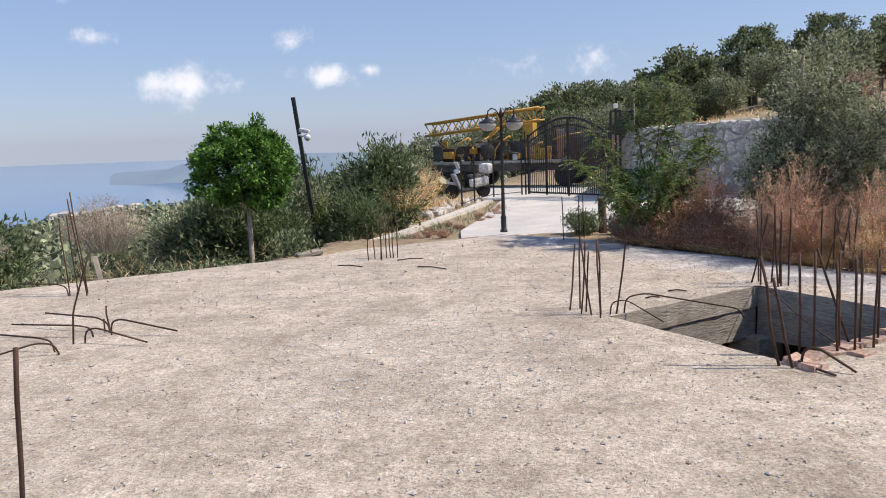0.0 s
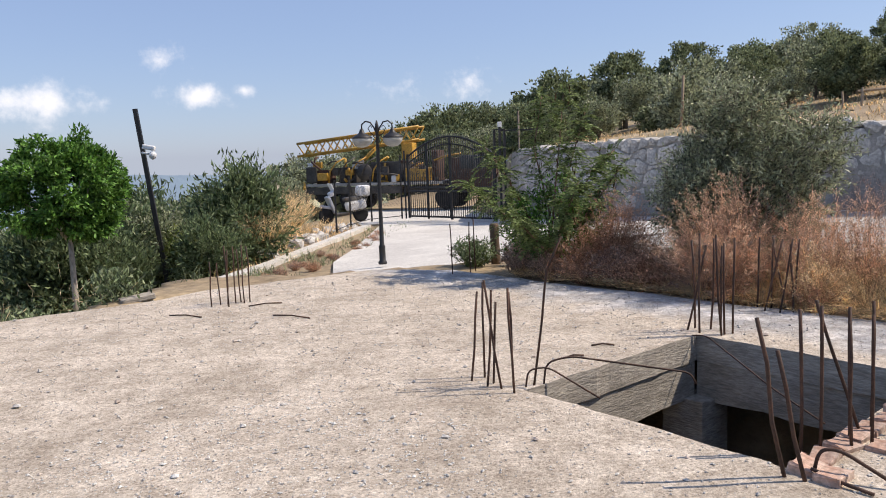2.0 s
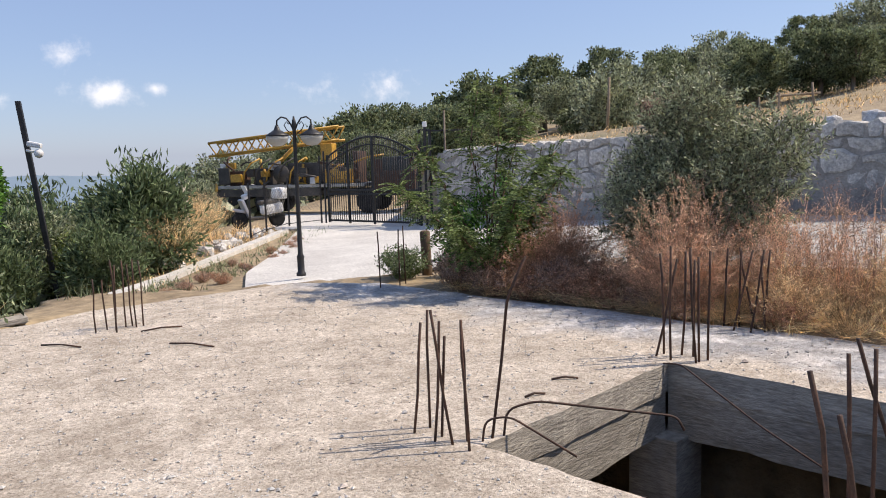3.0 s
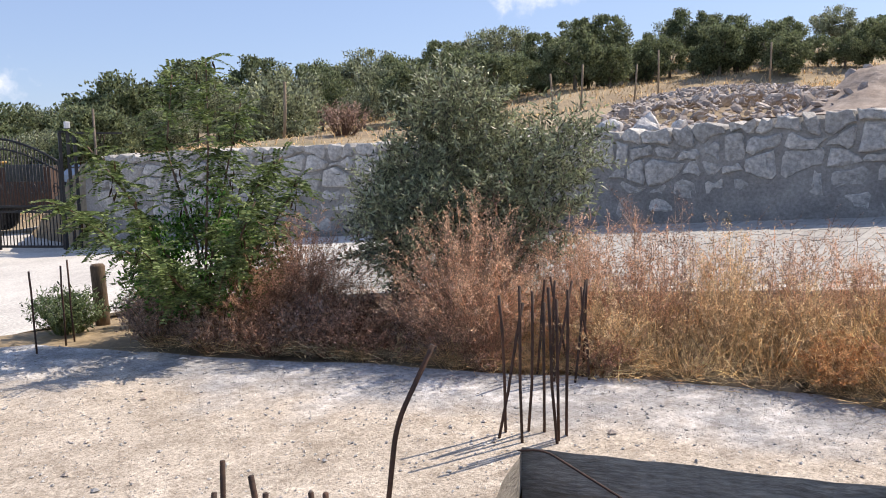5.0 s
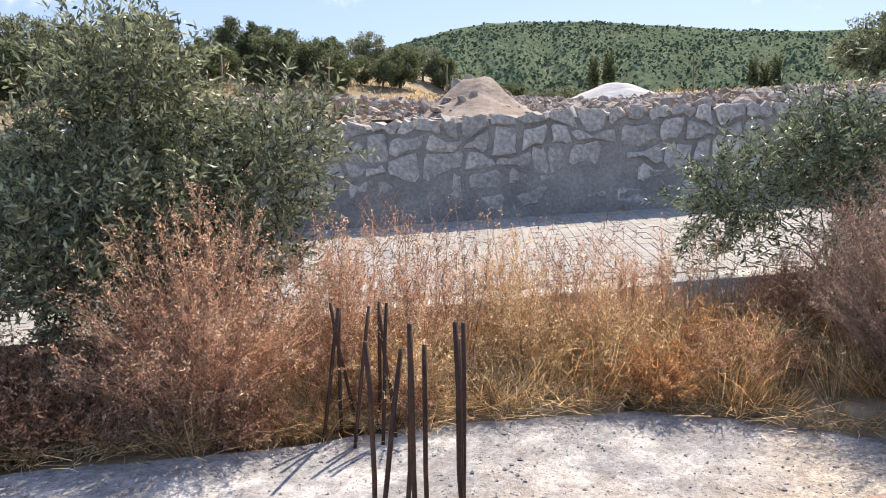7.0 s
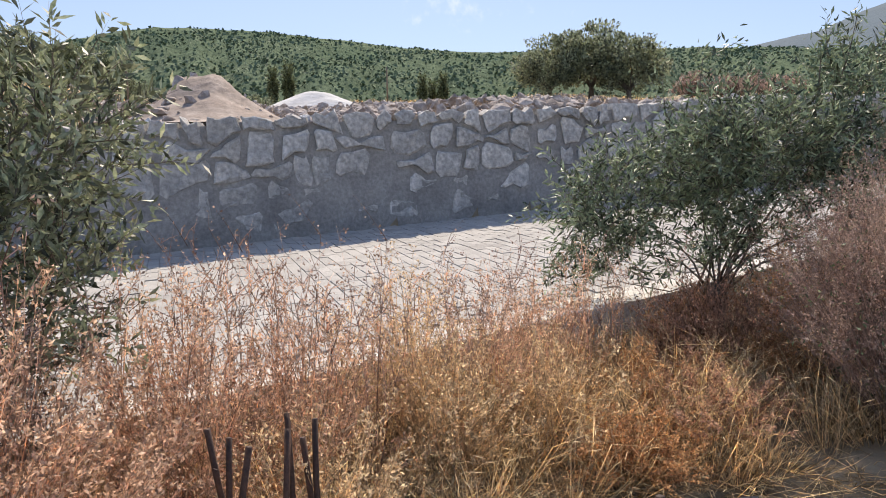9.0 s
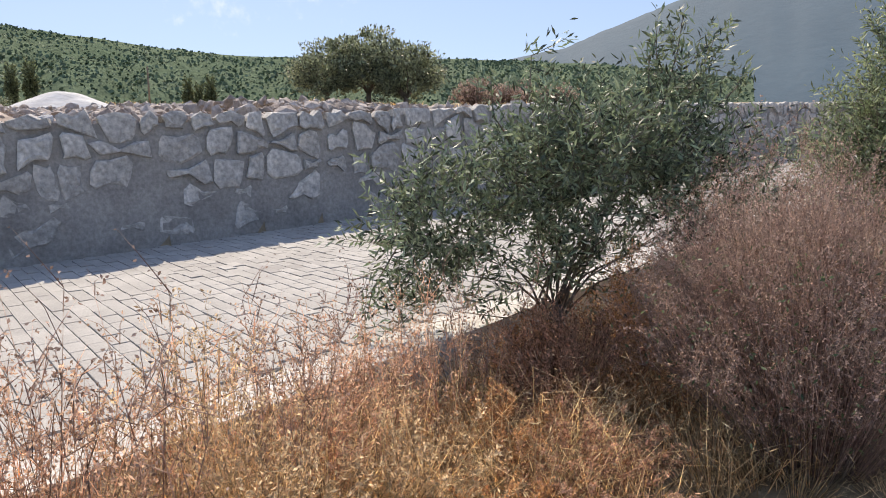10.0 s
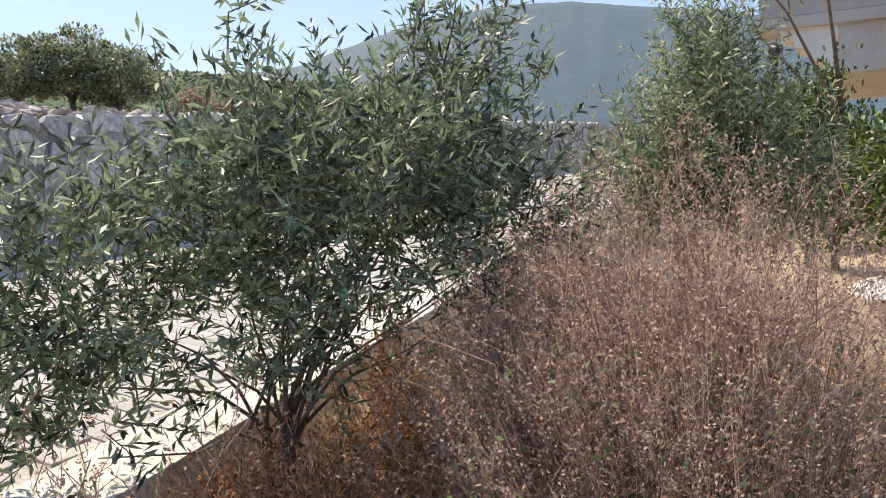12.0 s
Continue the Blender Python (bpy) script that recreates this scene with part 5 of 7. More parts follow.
def slope_scrub():
    """Scrub on the slope down to the shore: countless small bushes."""
    n = 2600
    d = 22 * np.exp(rng.random(n) * 3.5)
    az = np.radians(rng.uniform(-62, 3, n))
    x, y = 0.5 + d * np.sin(az), d * np.cos(az)
    k = np.repeat(np.arange(n), 26)
    size = 0.45 + 0.006 * d
    off = rng.normal(size=(len(k), 3)) * [1, 1, 0.55] * size[k][:, None]
    z = land(x, y)
    ok = (z[k] > -57) & ((x < -5.5 + (y - 15.5) * 0.29) & (d < 400))[k]
    p = np.stack([x, y, z + size * 0.5], 1)[k] + off
    ob = leaves("slope_scrub", p[ok], rng.normal(size=(ok.sum(), 3)) + [0, 0, 0.5], (size * 0.75)[k][ok], (size * 0.55)[k][ok], M_OLIVE)
    tagged(ob, "grey-green scrub and olives covering the slope to the sea", "scrub", kind="stuff")


slope_scrub()

# white houses by the shore
def shore_house(x, y, w, turn):
    """A small whitewashed house with a low hipped roof and dark window openings."""
    root = thing("shore_house", pose(x, y, land_at(x, y) - 0.3, 0, 0, turn), "small whitewashed house by the shore", "house", "white houses by the shore")
    box("wall", (w, 7, 5.5), (0, 0, 2.75), M_WALLWHITE, root, 0.05)
    v = [(-w / 2 - 0.4, -3.9, 5.5), (w / 2 + 0.4, -3.9, 5.5), (w / 2 + 0.4, 3.9, 5.5), (-w / 2 - 0.4, 3.9, 5.5), (-w / 4, 0, 7.2), (w / 4, 0, 7.2)]
    link("roof", v, [(0, 1, 5, 4), (1, 2, 5), (2, 3, 4, 5), (3, 0, 4), (3, 2, 1, 0)], M_RENDER, root)
    for k in range(int(w / 2.5)):
        box("window", (1.0, 0.12, 1.4), (-w / 2 + 1.4 + 2.5 * k, -3.5, 3.6), M_GLASS, root, 0.02)


for az, d, w, turn in ((-28.0, 735, 9, 10), (-27.3, 700, 11, -20), (-26.7, 745, 10, 25), (-26.1, 720, 12, 0), (-25.6, 750, 9, 40), (-25.2, 715, 10, -10), (-24.6, 740, 12, 15), (-24.0, 725, 13, 5), (-23.6, 760, 10, -30), (-22.9, 750, 11, 20)):
    shore_house(0.5 + d * math.sin(radians(az)), d * math.cos(radians(az)), w, turn - az)

# evergreen trees on the hill and along the terrace
oak = tree("evergreen_tree", "round dark evergreen oak on the dry hillside", "tree", (0, 0, 2.0), (1.9, 1.8, 1.65), 10000, 70, 0.17, 0.11, M_OAK, M_BARK, 0.16, 0.125, 0.45, group="hillside trees", hollow=0.45, limb_n=8)
oak2 = tree("evergreen_tree", "bushy olive-green tree on the dry hillside", "tree", (0, 0, 1.9), (1.9, 1.7, 1.55), 9000, 55, 0.17, 0.085, M_OLIVE, M_BARK, 0.14, 0.135, 0.4, group="hillside trees", hollow=0.4, limb_n=8)
oak3 = tree("evergreen_tree", "tall spreading evergreen tree on the dry hillside", "tree", (0, 0, 2.5), (1.9, 2.1, 1.8), 10000, 60, 0.17, 0.11, M_OAK, M_BARK, 0.17, 0.12, 0.5, group="hillside trees", hollow=0.5, limb_n=9)
KINDS = (oak, oak2, oak3)
oak.matrix_world = place(oak, 33.0, 47.0, 0, 1.1)
oak2.matrix_world = place(oak2, 18.6, 38.5, 0, 1.15)
oak3.matrix_world = place(oak3, 44.0, 42.0, 0, 1.0)


def hillside_trees():
    def put(az, d, scale, kind):
        x, y = 0.7 + d * math.sin(radians(az)), 4 + d * math.cos(radians(az))
        copy_thing(KINDS[kind], place(None, x, y, rng.uniform(0, 360), scale))
    for az in np.arange(-2.0, 16, 1.25):                       # behind the gate and the machine
        put(az + rng.normal() * 0.3, rng.uniform(48, 64), rng.uniform(0.8, 1.35), int(rng.integers(0, 2)))
    for az in np.arange(2, 20, 1.6):
        put(az + rng.normal() * 0.4, rng.uniform(66, 84), rng.uniform(1.1, 1.7), int(rng.integers(0, 2)))
    for az in (13.5, 15.2, 16.8, 18.9, 20.2, 34.5, 36.2, 38.0, 41.5, 43.2, 44.8):      # lower slope with gaps of yellow grass
        put(az + rng.normal() * 0.5, rng.uniform(54, 64), rng.uniform(0.75, 1.1), int(rng.integers(0, 3)))
    for az in np.arange(16, 48, 1.9):
        if rng.random() < 0.78:
            put(az + rng.normal() * 0.8, rng.uniform(66, 92), rng.uniform(0.55, 1.45), int(rng.integers(0, 3)))
    for az, d, scale, kind in ((27.4, 50, 1.25, 1), (24.9, 53, 0.8, 0), (30.5, 56, 0.9, 2), (33.5, 52, 0.7, 1), (22.0, 84, 1.9, 2), (26.2, 92, 1.8, 2)):
        put(az, d, scale, kind)                                # single trees standing clear of the belt
    for az in np.arange(17, 46, 2.0):
        put(az + rng.normal() * 0.7, rng.uniform(92, 112), rng.uniform(0.9, 1.7), int(rng.integers(0, 3)))
    for az in np.arange(45, 68, 1.5):                          # dark belt above the rubble
        put(az + rng.normal() * 0.3, rng.uniform(58, 66), rng.uniform(0.55, 0.92), 0 if rng.random() < 0.7 else 2)
    for az in np.arange(47, 64, 2.2):
        put(az + rng.normal() * 0.3, rng.uniform(66, 74), rng.uniform(0.75, 1.05), 2)
    for az in np.arange(66, 82, 1.6):
        put(az + rng.normal() * 0.3, rng.uniform(75, 85), rng.uniform(0.7, 0.95), int(rng.integers(0, 2)))
    for az, d, s in ((104.9, 38, 0.8), (107.9, 39, 0.98), (110.6, 38, 0.86)):
        x, y = 3.3 + d * math.sin(radians(az)), 8.8 + d * math.cos(radians(az))
        copy_thing(oak2, place(None, x, y, az * 31, s))


hillside_trees()


# ---- reinforcement bars standing out of the slab ----
def column_bars(label, rows, group="column starter bars", r=0.0085):
    """Starter bars of one column: x, y at the slab, drift of the top in x and y, height."""
    cx, cy = sum(b[0] for b in rows) / len(rows), sum(b[1] for b in rows) / len(rows)
    root = thing("rebar_cluster", pose(cx, cy, 0), label, "rebar", group)
    for x, y, dx, dy, h in rows:
        p = Vector((x - cx, y - cy, -0.06))
        q = Vector((x - cx + dx, y - cy + dy, h))
        tube("bar", [p, p.lerp(q, 0.4) + Vector(rng.normal(size=3) * 0.006), p.lerp(q, 0.75) + Vector(rng.normal(size=3) * 0.006), q], r, M_RUST, root, 6)
    return root


column_bars("six rusty reinforcement bars standing beside the shaft", [(1.59, 7.31, 0.07, 0.02, 0.68), (1.71, 7.37, 0.01, 0.03, 0.74), (1.68, 7.14, 0.05, 0, 0.72), (1.78, 7.05, -0.11, 0.05, 0.80), (1.84, 6.93, -0.03, 0.02, 0.76), (1.87, 7.08, -0.02, 0.02, 0.70), (1.74, 7.2, 0.03, -0.02, 0.62)])
column_bars("rusty reinforcement bars at the shaft's far corner", [(3.85, 8.42, 0.17, -0.05, 0.80), (3.96, 8.46, -0.03, 0.02, 0.84), (3.91, 8.27, 0.01, 0.03, 0.92), (4.07, 8.38, 0.02, -0.02, 0.86), (4.05, 8.12, -0.05, 0.03, 0.92), (4.18, 8.17, 0.01, 0, 0.88), (4.09, 8.15, -0.01, 0.01, 0.84), (4.13, 8.3, 0.02, 0.02, 0.79)], r=0.010)
column_bars("rusty reinforcement bars standing in the weeds' edge", [(4.97, 8.99, 0.19, -0.02, 0.74), (5.06, 8.86, 0.16, 0.03, 0.75), (5.28, 8.97, 0.08, 0.02, 0.73), (5.15, 9.14, 0.02, 0.01, 0.72), (5.2, 8.83, 0.02, 0.10, 0.69), (5.02, 9.2, -0.06, -0.14, 0.76), (5.3, 9.1, -0.1, 0.12, 0.74)], r=0.010)
column_bars("row of rusty bars over the broken brick edge of the shaft", [(3.12, 5.50, -0.01, 0.02, 0.80), (3.22, 5.48, -0.01, 0, 0.82), (3.40, 5.46, -0.02, 0.02, 0.72), (3.46, 5.56, -0.01, 0.02, 0.78), (3.55, 5.50, 0.0, 0.02, 0.74), (3.68, 5.68, 0.0, 0.01, 0.78), (3.76, 5.62, 0.01, 0.0, 0.72), (3.88, 5.78, 0.0, 0.02, 0.76), (3.62, 5.66, -0.28, 0.06, 0.80), (4.0, 5.86, 0.02, 0.0, 0.7)], r=0.010)
column_bars("two rusty bars leaning over the shaft", [(2.86, 5.22, -0.15, 0.05, 0.83), (2.93, 5.15, -0.16, 0.03, 0.68)], r=0.011)
column_bars("rusty reinforcement bars standing near the slab's far edge", [(-0.89, 11.15, 0, 0, 0.55), (-0.80, 11.25, -0.02, 0, 0.52), (-0.71, 11.18, 0.03, 0, 0.68), (-0.68, 11.07, -0.02, 0, 0.74), (-0.63, 11.32, 0, 0, 0.70), (-0.57, 11.36, -0.02, 0, 0.66), (-0.52, 11.27, 0.0, 0, 0.72), (-0.46, 11.32, -0.01, 0, 0.70)])
column_bars("tall thin rusty bars at the slab's sea edge", [(-4.45, 9.08, -0.04, 0, 0.98), (-4.39, 9.18, -0.05, 0, 1.0), (-4.21, 9.04, -0.13, 0, 1.22), (-4.28, 9.2, -0.1, 0, 1.3)])
column_bars("two short rusty bars in the slab", [(-3.01, 7.02, -0.02, 0, 0.27), (-3.09, 7.05, 0.01, 0, 0.13)])
column_bars("three thin rusty bars by the wooden post", [(2.29, 12.67, -0.02, 0, 0.74), (2.62, 13.06, 0.0, 0, 0.72), (2.72, 13.15, -0.02, 0, 0.76)])
column_bars("single rusty bar standing in the slab", [(-1.63, 3.0, 0.06, 0.02, 0.9)], r=0.012)


def bent_bar(label, pts, r=0.009):
    """One bar bent over, with rounded bends."""
    v = [Vector(p) for p in pts]
    line = [v[0]]
    for a, b, c in zip(v, v[1:], v[2:]):
        for t in (0.0, 0.25, 0.5, 0.75, 1.0):
            p, q = b + (a - b) * min(0.4, 0.07 / (a - b).length), b + (c - b) * min(0.4, 0.07 / (c - b).length)
            line.append(p.lerp(b, t).lerp(b.lerp(q, t), t))
    line.append(v[-1])
    ob = tube("bent_rebar", [p - v[0] for p in line], r, M_RUST)
    ob.location = v[0]
    return tagged(ob, label, "rebar", "bent bars")


bent_bar("tall rusty bar leaning and curved at its tip", [(2.015, 7.08, -0.05), (2.09, 7.09, 0.45), (2.12, 7.05, 0.85), (2.21, 6.98, 1.09)], 0.0088)
for p in ([(-3.08, 6.62, -0.04), (-3.06, 6.62, 0.12), (-2.95, 6.6, 0.15), (-2.4, 6.42, 0.04)], [(-2.95, 6.9, -0.04), (-2.94, 6.9, 0.13), (-2.85, 6.9, 0.16), (-2.25, 6.78, 0.05)], [(-3.0, 7.0, -0.04), (-3.02, 7.0, 0.1), (-3.15, 7.05, 0.15), (-3.8, 7.3, 0.16)],
          [(-3.1, 6.85, -0.04), (-3.12, 6.85, 0.09), (-3.25, 6.85, 0.12), (-3.95, 6.95, 0.13)], [(-3.2, 6.32, -0.04), (-3.23, 6.33, 0.1), (-3.35, 6.35, 0.13), (-4.1, 6.6, 0.14)], [(-3.1, 6.22, -0.04), (-3.15, 6.22, 0.1), (-3.3, 6.2, 0.12), (-3.7, 6.0, 0.03)]):
    bent_bar("rusty bar bent flat over the slab", p)
bent_bar("rusty bar leaning at the slab's sea edge", [(-3.18, 6.6, -0.04), (-3.16, 6.62, 0.3), (-3.06, 6.66, 0.62), (-2.98, 6.7, 0.86)])
bent_bar("rusty bar bent down at the slab's sea edge", [(-4.45, 9.05, -0.04), (-4.47, 9.05, 0.12), (-4.6, 9.05, 0.16), (-5.1, 9.1, 0.17)])
bent_bar("rusty bar bent out over the shaft", [(2.08, 7.1, -0.2), (2.12, 7.1, 0.16), (2.3, 7.08, 0.2), (3.2, 7.0, 0.03), (3.24, 6.98, -0.06)], 0.0075)
bent_bar("rusty bar hooked over the shaft's edge", [(1.95, 7.05, -0.02), (1.97, 7.05, 0.13), (2.1, 6.98, 0.16), (2.36, 6.62, 0.02)], 0.007)
bent_bar("thin rusty bar slanting down into the shaft", [(3.8, 8.2, 0.0), (3.86, 8.05, 0.03), (4.05, 7.3, -0.25), (4.2, 6.85, -0.4)], 0.007)
bent_bar("hooked rusty bar at the brick edge", [(3.0, 5.22, -0.03), (3.02, 5.2, 0.14), (3.1, 5.15, 0.15), (3.28, 4.95, 0.02)], 0.010)
bent_bar("rusty bar lying on the slab by the brick edge", [(2.98, 5.2, 0.04), (3.05, 5.05, 0.02), (3.12, 4.92, 0.012)], 0.010)
for x, y, a, L in ((0.1, 10.2, -35, 0.5), (-0.25, 11.05, 15, 0.4), (-1.1, 10.6, -30, 0.45), (1.8, 2.85, 10, 0.13), (2.6, 2.9, -20, 0.06), (2.55, 7.75, 10, 0.16), (2.9, 8.05, -10, 0.2)):
    ob = tube("steel_offcut", [(-L / 2, 0, 0), (0, 0.01, 0.012), (L / 2, 0, 0)], 0.009, M_RUST)
    ob.matrix_world = pose(x, y, 0.008, 0, 0, a)
    tagged(ob, "short rusty steel offcut lying on the slab", "scrap steel", "steel offcuts")

# crumbling brick course along the shaft's near edge
brick_bm = bmesh.new()
add_box(brick_bm, (0.19, 0.13, 0.085), Matrix(), 0.012)
for v in brick_bm.verts:
    v.co += Vector(rng.normal(size=3) * 0.004)
brick_root = thing("brick_edge", pose(0, 0, 0), "crumbling red brick course along the shaft edge", "brick course")
brick_me = None
for k in range(12):
    t = k / 11
    x, y = 3.0 + 1.95 * t, 5.27 + 1.18 * t
    for row in range(1 + (k % 3 == 0)):
        px, py = x + row * 0.07 + rng.normal() * 0.012, y - row * 0.12 + rng.normal() * 0.012
        if brick_me is None:
            b0 = part("brick", brick_bm, M_BRICK, brick_root)
            brick_me = b0.data
            ob = b0
        else:
            ob = new("brick", brick_me)
            ob.parent = brick_root
        ob.matrix_basis = pose(px, py, -0.005 + rng.normal() * 0.012, rng.normal() * 7, rng.normal() * 4, 31 + rng.normal() * 6)


def pebbles(n, xs, ys, size, material, label, mask=None):
    """Loose stones lying on the slab, in one mesh."""
    base = np.array([(0, 0, 0.6), (0.9, 0, 0), (0, 0.8, 0), (-0.9, 0, 0), (0, -0.8, 0), (0, 0, -0.6)])
    x, y = rng.uniform(*xs, n), rng.uniform(*ys, n)
    ok = in_poly(x, y, SLAB) & ~in_poly(x, y, PIT)
    if mask is not None:
        ok &= mask(x, y)
    x, y = x[ok], y[ok]
    s = size * np.exp(rng.normal(size=len(x)) * 0.45)
    a = rng.random(len(x)) * 6.28
    ca, sa = np.cos(a)[:, None], np.sin(a)[:, None]
    j = base[None] * rng.uniform(0.55, 1.35, (len(x), 6, 3))
    vx = x[:, None] + s[:, None] * (j[..., 0] * ca - j[..., 1] * sa)
    vy = y[:, None] + s[:, None] * (j[..., 0] * sa + j[..., 1] * ca)
    vz = 0.3 * s[:, None] + s[:, None] * j[..., 2] * 0.75
    verts = np.stack([vx, vy, vz], -1).reshape(-1, 3)
    f = (np.arange(len(x)) * 6)[:, None, None] + np.array([(0, 1, 2), (0, 2, 3), (0, 3, 4), (0, 4, 1), (5, 2, 1), (5, 3, 2), (5, 4, 3), (5, 1, 4)])[None]
    ob = link("gravel", verts.tolist(), f.reshape(-1, 3).tolist(), material)
    tagged(ob, label, "gravel", kind="stuff")


pebbles(24000, (-4.5, 6), (1.0, 13), 0.0075, M_BOULDER, "fine loose grit scattered over the concrete slab")
pebbles(420, (-4, 6), (2, 12), 0.014, M_RUBBLE, "loose stones lying on the concrete slab")
pebbles(9000, (-1.6, 1.8), (3.6, 8.2), 0.0065, M_GRAVEL, "pale spilled gravel on the concrete slab", lambda x, y: (((x - 0.15) / 1.3) ** 2 + ((y - 5.6) / 1.5) ** 2 + 0.5 * lumps(x, y, 0.33)) < 0.75 + 0.35 * rng.random(len(x)))

# ---- things round the slab ----
lamp = thing("street_lamp", pose(1.41, 14.92, -0.10), "black two-armed garden lamp post with bowl shades", "street lamp")
lathe("pole", [(0.075, 0), (0.075, 0.04), (0.055, 0.06), (0.055, 0.28), (0.062, 0.30), (0.04, 0.34), (0.033, 0.9), (0.03, 1.6), (0.028, 2.3), (0.036, 2.33), (0.03, 2.38), (0.012, 2.46)], M_BLACK, lamp, 12)
for s in (-1, 1):
    arm = [(0.0, 0, 2.22), (s * 0.05, 0, 2.34), (s * 0.11, 0, 2.43), (s * 0.19, 0, 2.45), (s * 0.255, 0, 2.40), (s * 0.26, 0, 2.32)]
    tube("arm", arm, 0.013, M_BLACK, lamp, 6)
    tube("scroll", [(s * 0.04, 0, 2.2), (s * 0.11, 0, 2.25), (s * 0.15, 0, 2.33), (s * 0.11, 0, 2.38), (s * 0.08, 0, 2.34)], 0.008, M_BLACK, lamp, 5)
    cap = lathe("cap", [(0.02, 0.13), (0.035, 0.10), (0.05, 0.06), (0.11, 0.02), (0.175, -0.02), (0.18, -0.035), (0.15, -0.03)], M_BLACK, lamp, 16, (s * 0.26, 0, 2.2))
    lathe("shade", [(0.172, -0.04), (0.165, -0.09), (0.135, -0.14), (0.08, -0.18), (0.02, -0.19)], M_FROST, lamp, 16, (s * 0.26, 0, 2.2), "frosted glass bowl")
lamp.rotation_euler[2] = radians(-8)

post = thing("camera_post", pose(-3.3, 20.25, -1.34) @ Matrix.Scale(1.18, 4), "leaning black square steel post carrying a small white camera", "post")
bm = add_box(bmesh.new(), (0.085, 0.085, 3.75), pose(-0.19, 0, 1.85, 0, -6.0, 0), 0.008)
part("pole", bm, M_BLACK, post)
box("base_plate", (0.3, 0.3, 0.03), (0, 0, 0.05), M_BLACK, post, 0.003)
tube("bracket", [(-0.3, -0.06, 2.87), (-0.2, -0.16, 2.85), (-0.1, -0.2, 2.84)], 0.022, M_WHITE, post, 8)
bm = add_box(bmesh.new(), (0.24, 0.1, 0.09), pose(-0.13, -0.24, 2.96, 0, 12, -10), 0.025)
part("camera_body", bm, M_WHITE, post, "white weatherproof camera housing")
lathe("camera_dome", [(0.04, 0.08), (0.075, 0.04), (0.075, 0.0), (0.06, -0.04), (0.01, -0.07)], M_WHITE, post, 12, (-0.07, -0.25, 2.8))

wood = lathe("wooden_post", [(0.075, 0), (0.08, 0.2), (0.075, 0.5), (0.078, 0.72), (0.06, 0.745), (0.0, 0.75)], M_BROWNPOST, None, 12)
wood.matrix_world = pose(3.2, 13.9, -0.14, 1, -2, 0)
tagged(wood, "round brown wooden post in the weeds", "post")
stake = part("stake", add_box(bmesh.new(), (0.075, 0.05, 0.5), pose(0, 0, 0.2), 0.006), M_PALEBARK)
stake.matrix_world = pose(-4.62, 10.32, -0.12, 0, -8, 30)
tagged(stake, "pale weathered wooden stake at the slab's edge", "stake")
stub = part("concrete_block", add_box(bmesh.new(), (0.42, 0.2, 0.07), pose(0, 0, 0.02), 0.02), M_FORM)
stub.matrix_world = pose(-1.95, 11.98, 0.0, 4, -6, 25)
tagged(stub, "broken concrete block at the slab's edge", "concrete block")

# ---- gate ----
GATE_L = math.hypot(5.65 - 3.21, 25.5 - 28.28)
gate = thing("gate", pose(3.21, 28.28, -0.36, 0, 0, math.degrees(math.atan2(25.5 - 28.28, 5.65 - 3.21))), "closed black wrought-iron arched driveway gate", "gate")


def arch(u):
    return 2.13 + 0.62 * math.sin(math.pi * u) ** 0.9


for u in (0.0, 1.0):
    box("stile", (0.08, 0.06, 2.2), (u * GATE_L, 0, 1.12), M_BLACK, gate, 0.006)
box("meeting_stile", (0.07, 0.06, arch(0.52) - 0.02), (0.52 * GATE_L, 0, arch(0.52) / 2), M_BLACK, gate, 0.006)
box("meeting_stile", (0.06, 0.06, arch(0.24) - 0.02), (0.24 * GATE_L, 0, arch(0.24) / 2), M_BLACK, gate, 0.006)
for z in (0.09, 0.95, 1.08):
    box("rail", (GATE_L, 0.05, 0.06), (GATE_L / 2, 0, z), M_BLACK, gate, 0.004)
for dz, r in ((0.0, 0.032), (-0.24, 0.024)):
    tube("arch_rail", [(u * GATE_L, 0, arch(u) + dz) for u in np.linspace(0, 1, 25)], r, M_BLACK, gate, 6)
nbar = 40
for k in range(1, nbar):
    u = k / nbar
    tube("bar", [(u * GATE_L, 0, 0.08), (u * GATE_L, 0, arch(u) + (0.10 if 0.3 < u < 0.75 else 0.0))], 0.014, M_BLACK, gate, 5)
for k in range(12):
    u = (k + 0.5) / 12
    ring = [(u * GATE_L + 0.09 * math.cos(a) * (1 - a / 14), 0, 1.5 + 0.16 * math.sin(a) * (1 - a / 14)) for a in np.linspace(0, 9, 16)]
    tube("scroll", ring, 0.010, M_BLACK, gate, 4)
pillar_r = thing("gate_post", pose(5.82, 25.3, -0.35), "black steel gate post frame with a small lamp on top", "post")
for dx, dy in ((0, 0), (0.16, 0.05), (-0.14, 0.16)):
    box("upright", (0.07, 0.07, 2.85 if dx else 3.05), (dx, dy, 1.42), M_BLACK, pillar_r, 0.006)
box("crossbar", (1.2, 0.035, 0.04), (0.62, -0.1, 2.83), M_BLACK, pillar_r, 0.004, (0, 0, -18))
box("crossbar", (0.36, 0.04, 0.04), (0.0, 0.08, 2.86), M_BLACK, pillar_r, 0.004)
box("lamp_head", (0.12, 0.12, 0.16), (0.0, 0.0, 3.02), M_WHITE, pillar_r, 0.02)
tall = tube("pole", [(6.35, 25.0, -0.3), (6.36, 25.0, 1.5), (6.35, 25.0, 3.05)], 0.03, M_BARK, None, 8)
tagged(tall, "slim grey wooden pole beside the gate", "pole")
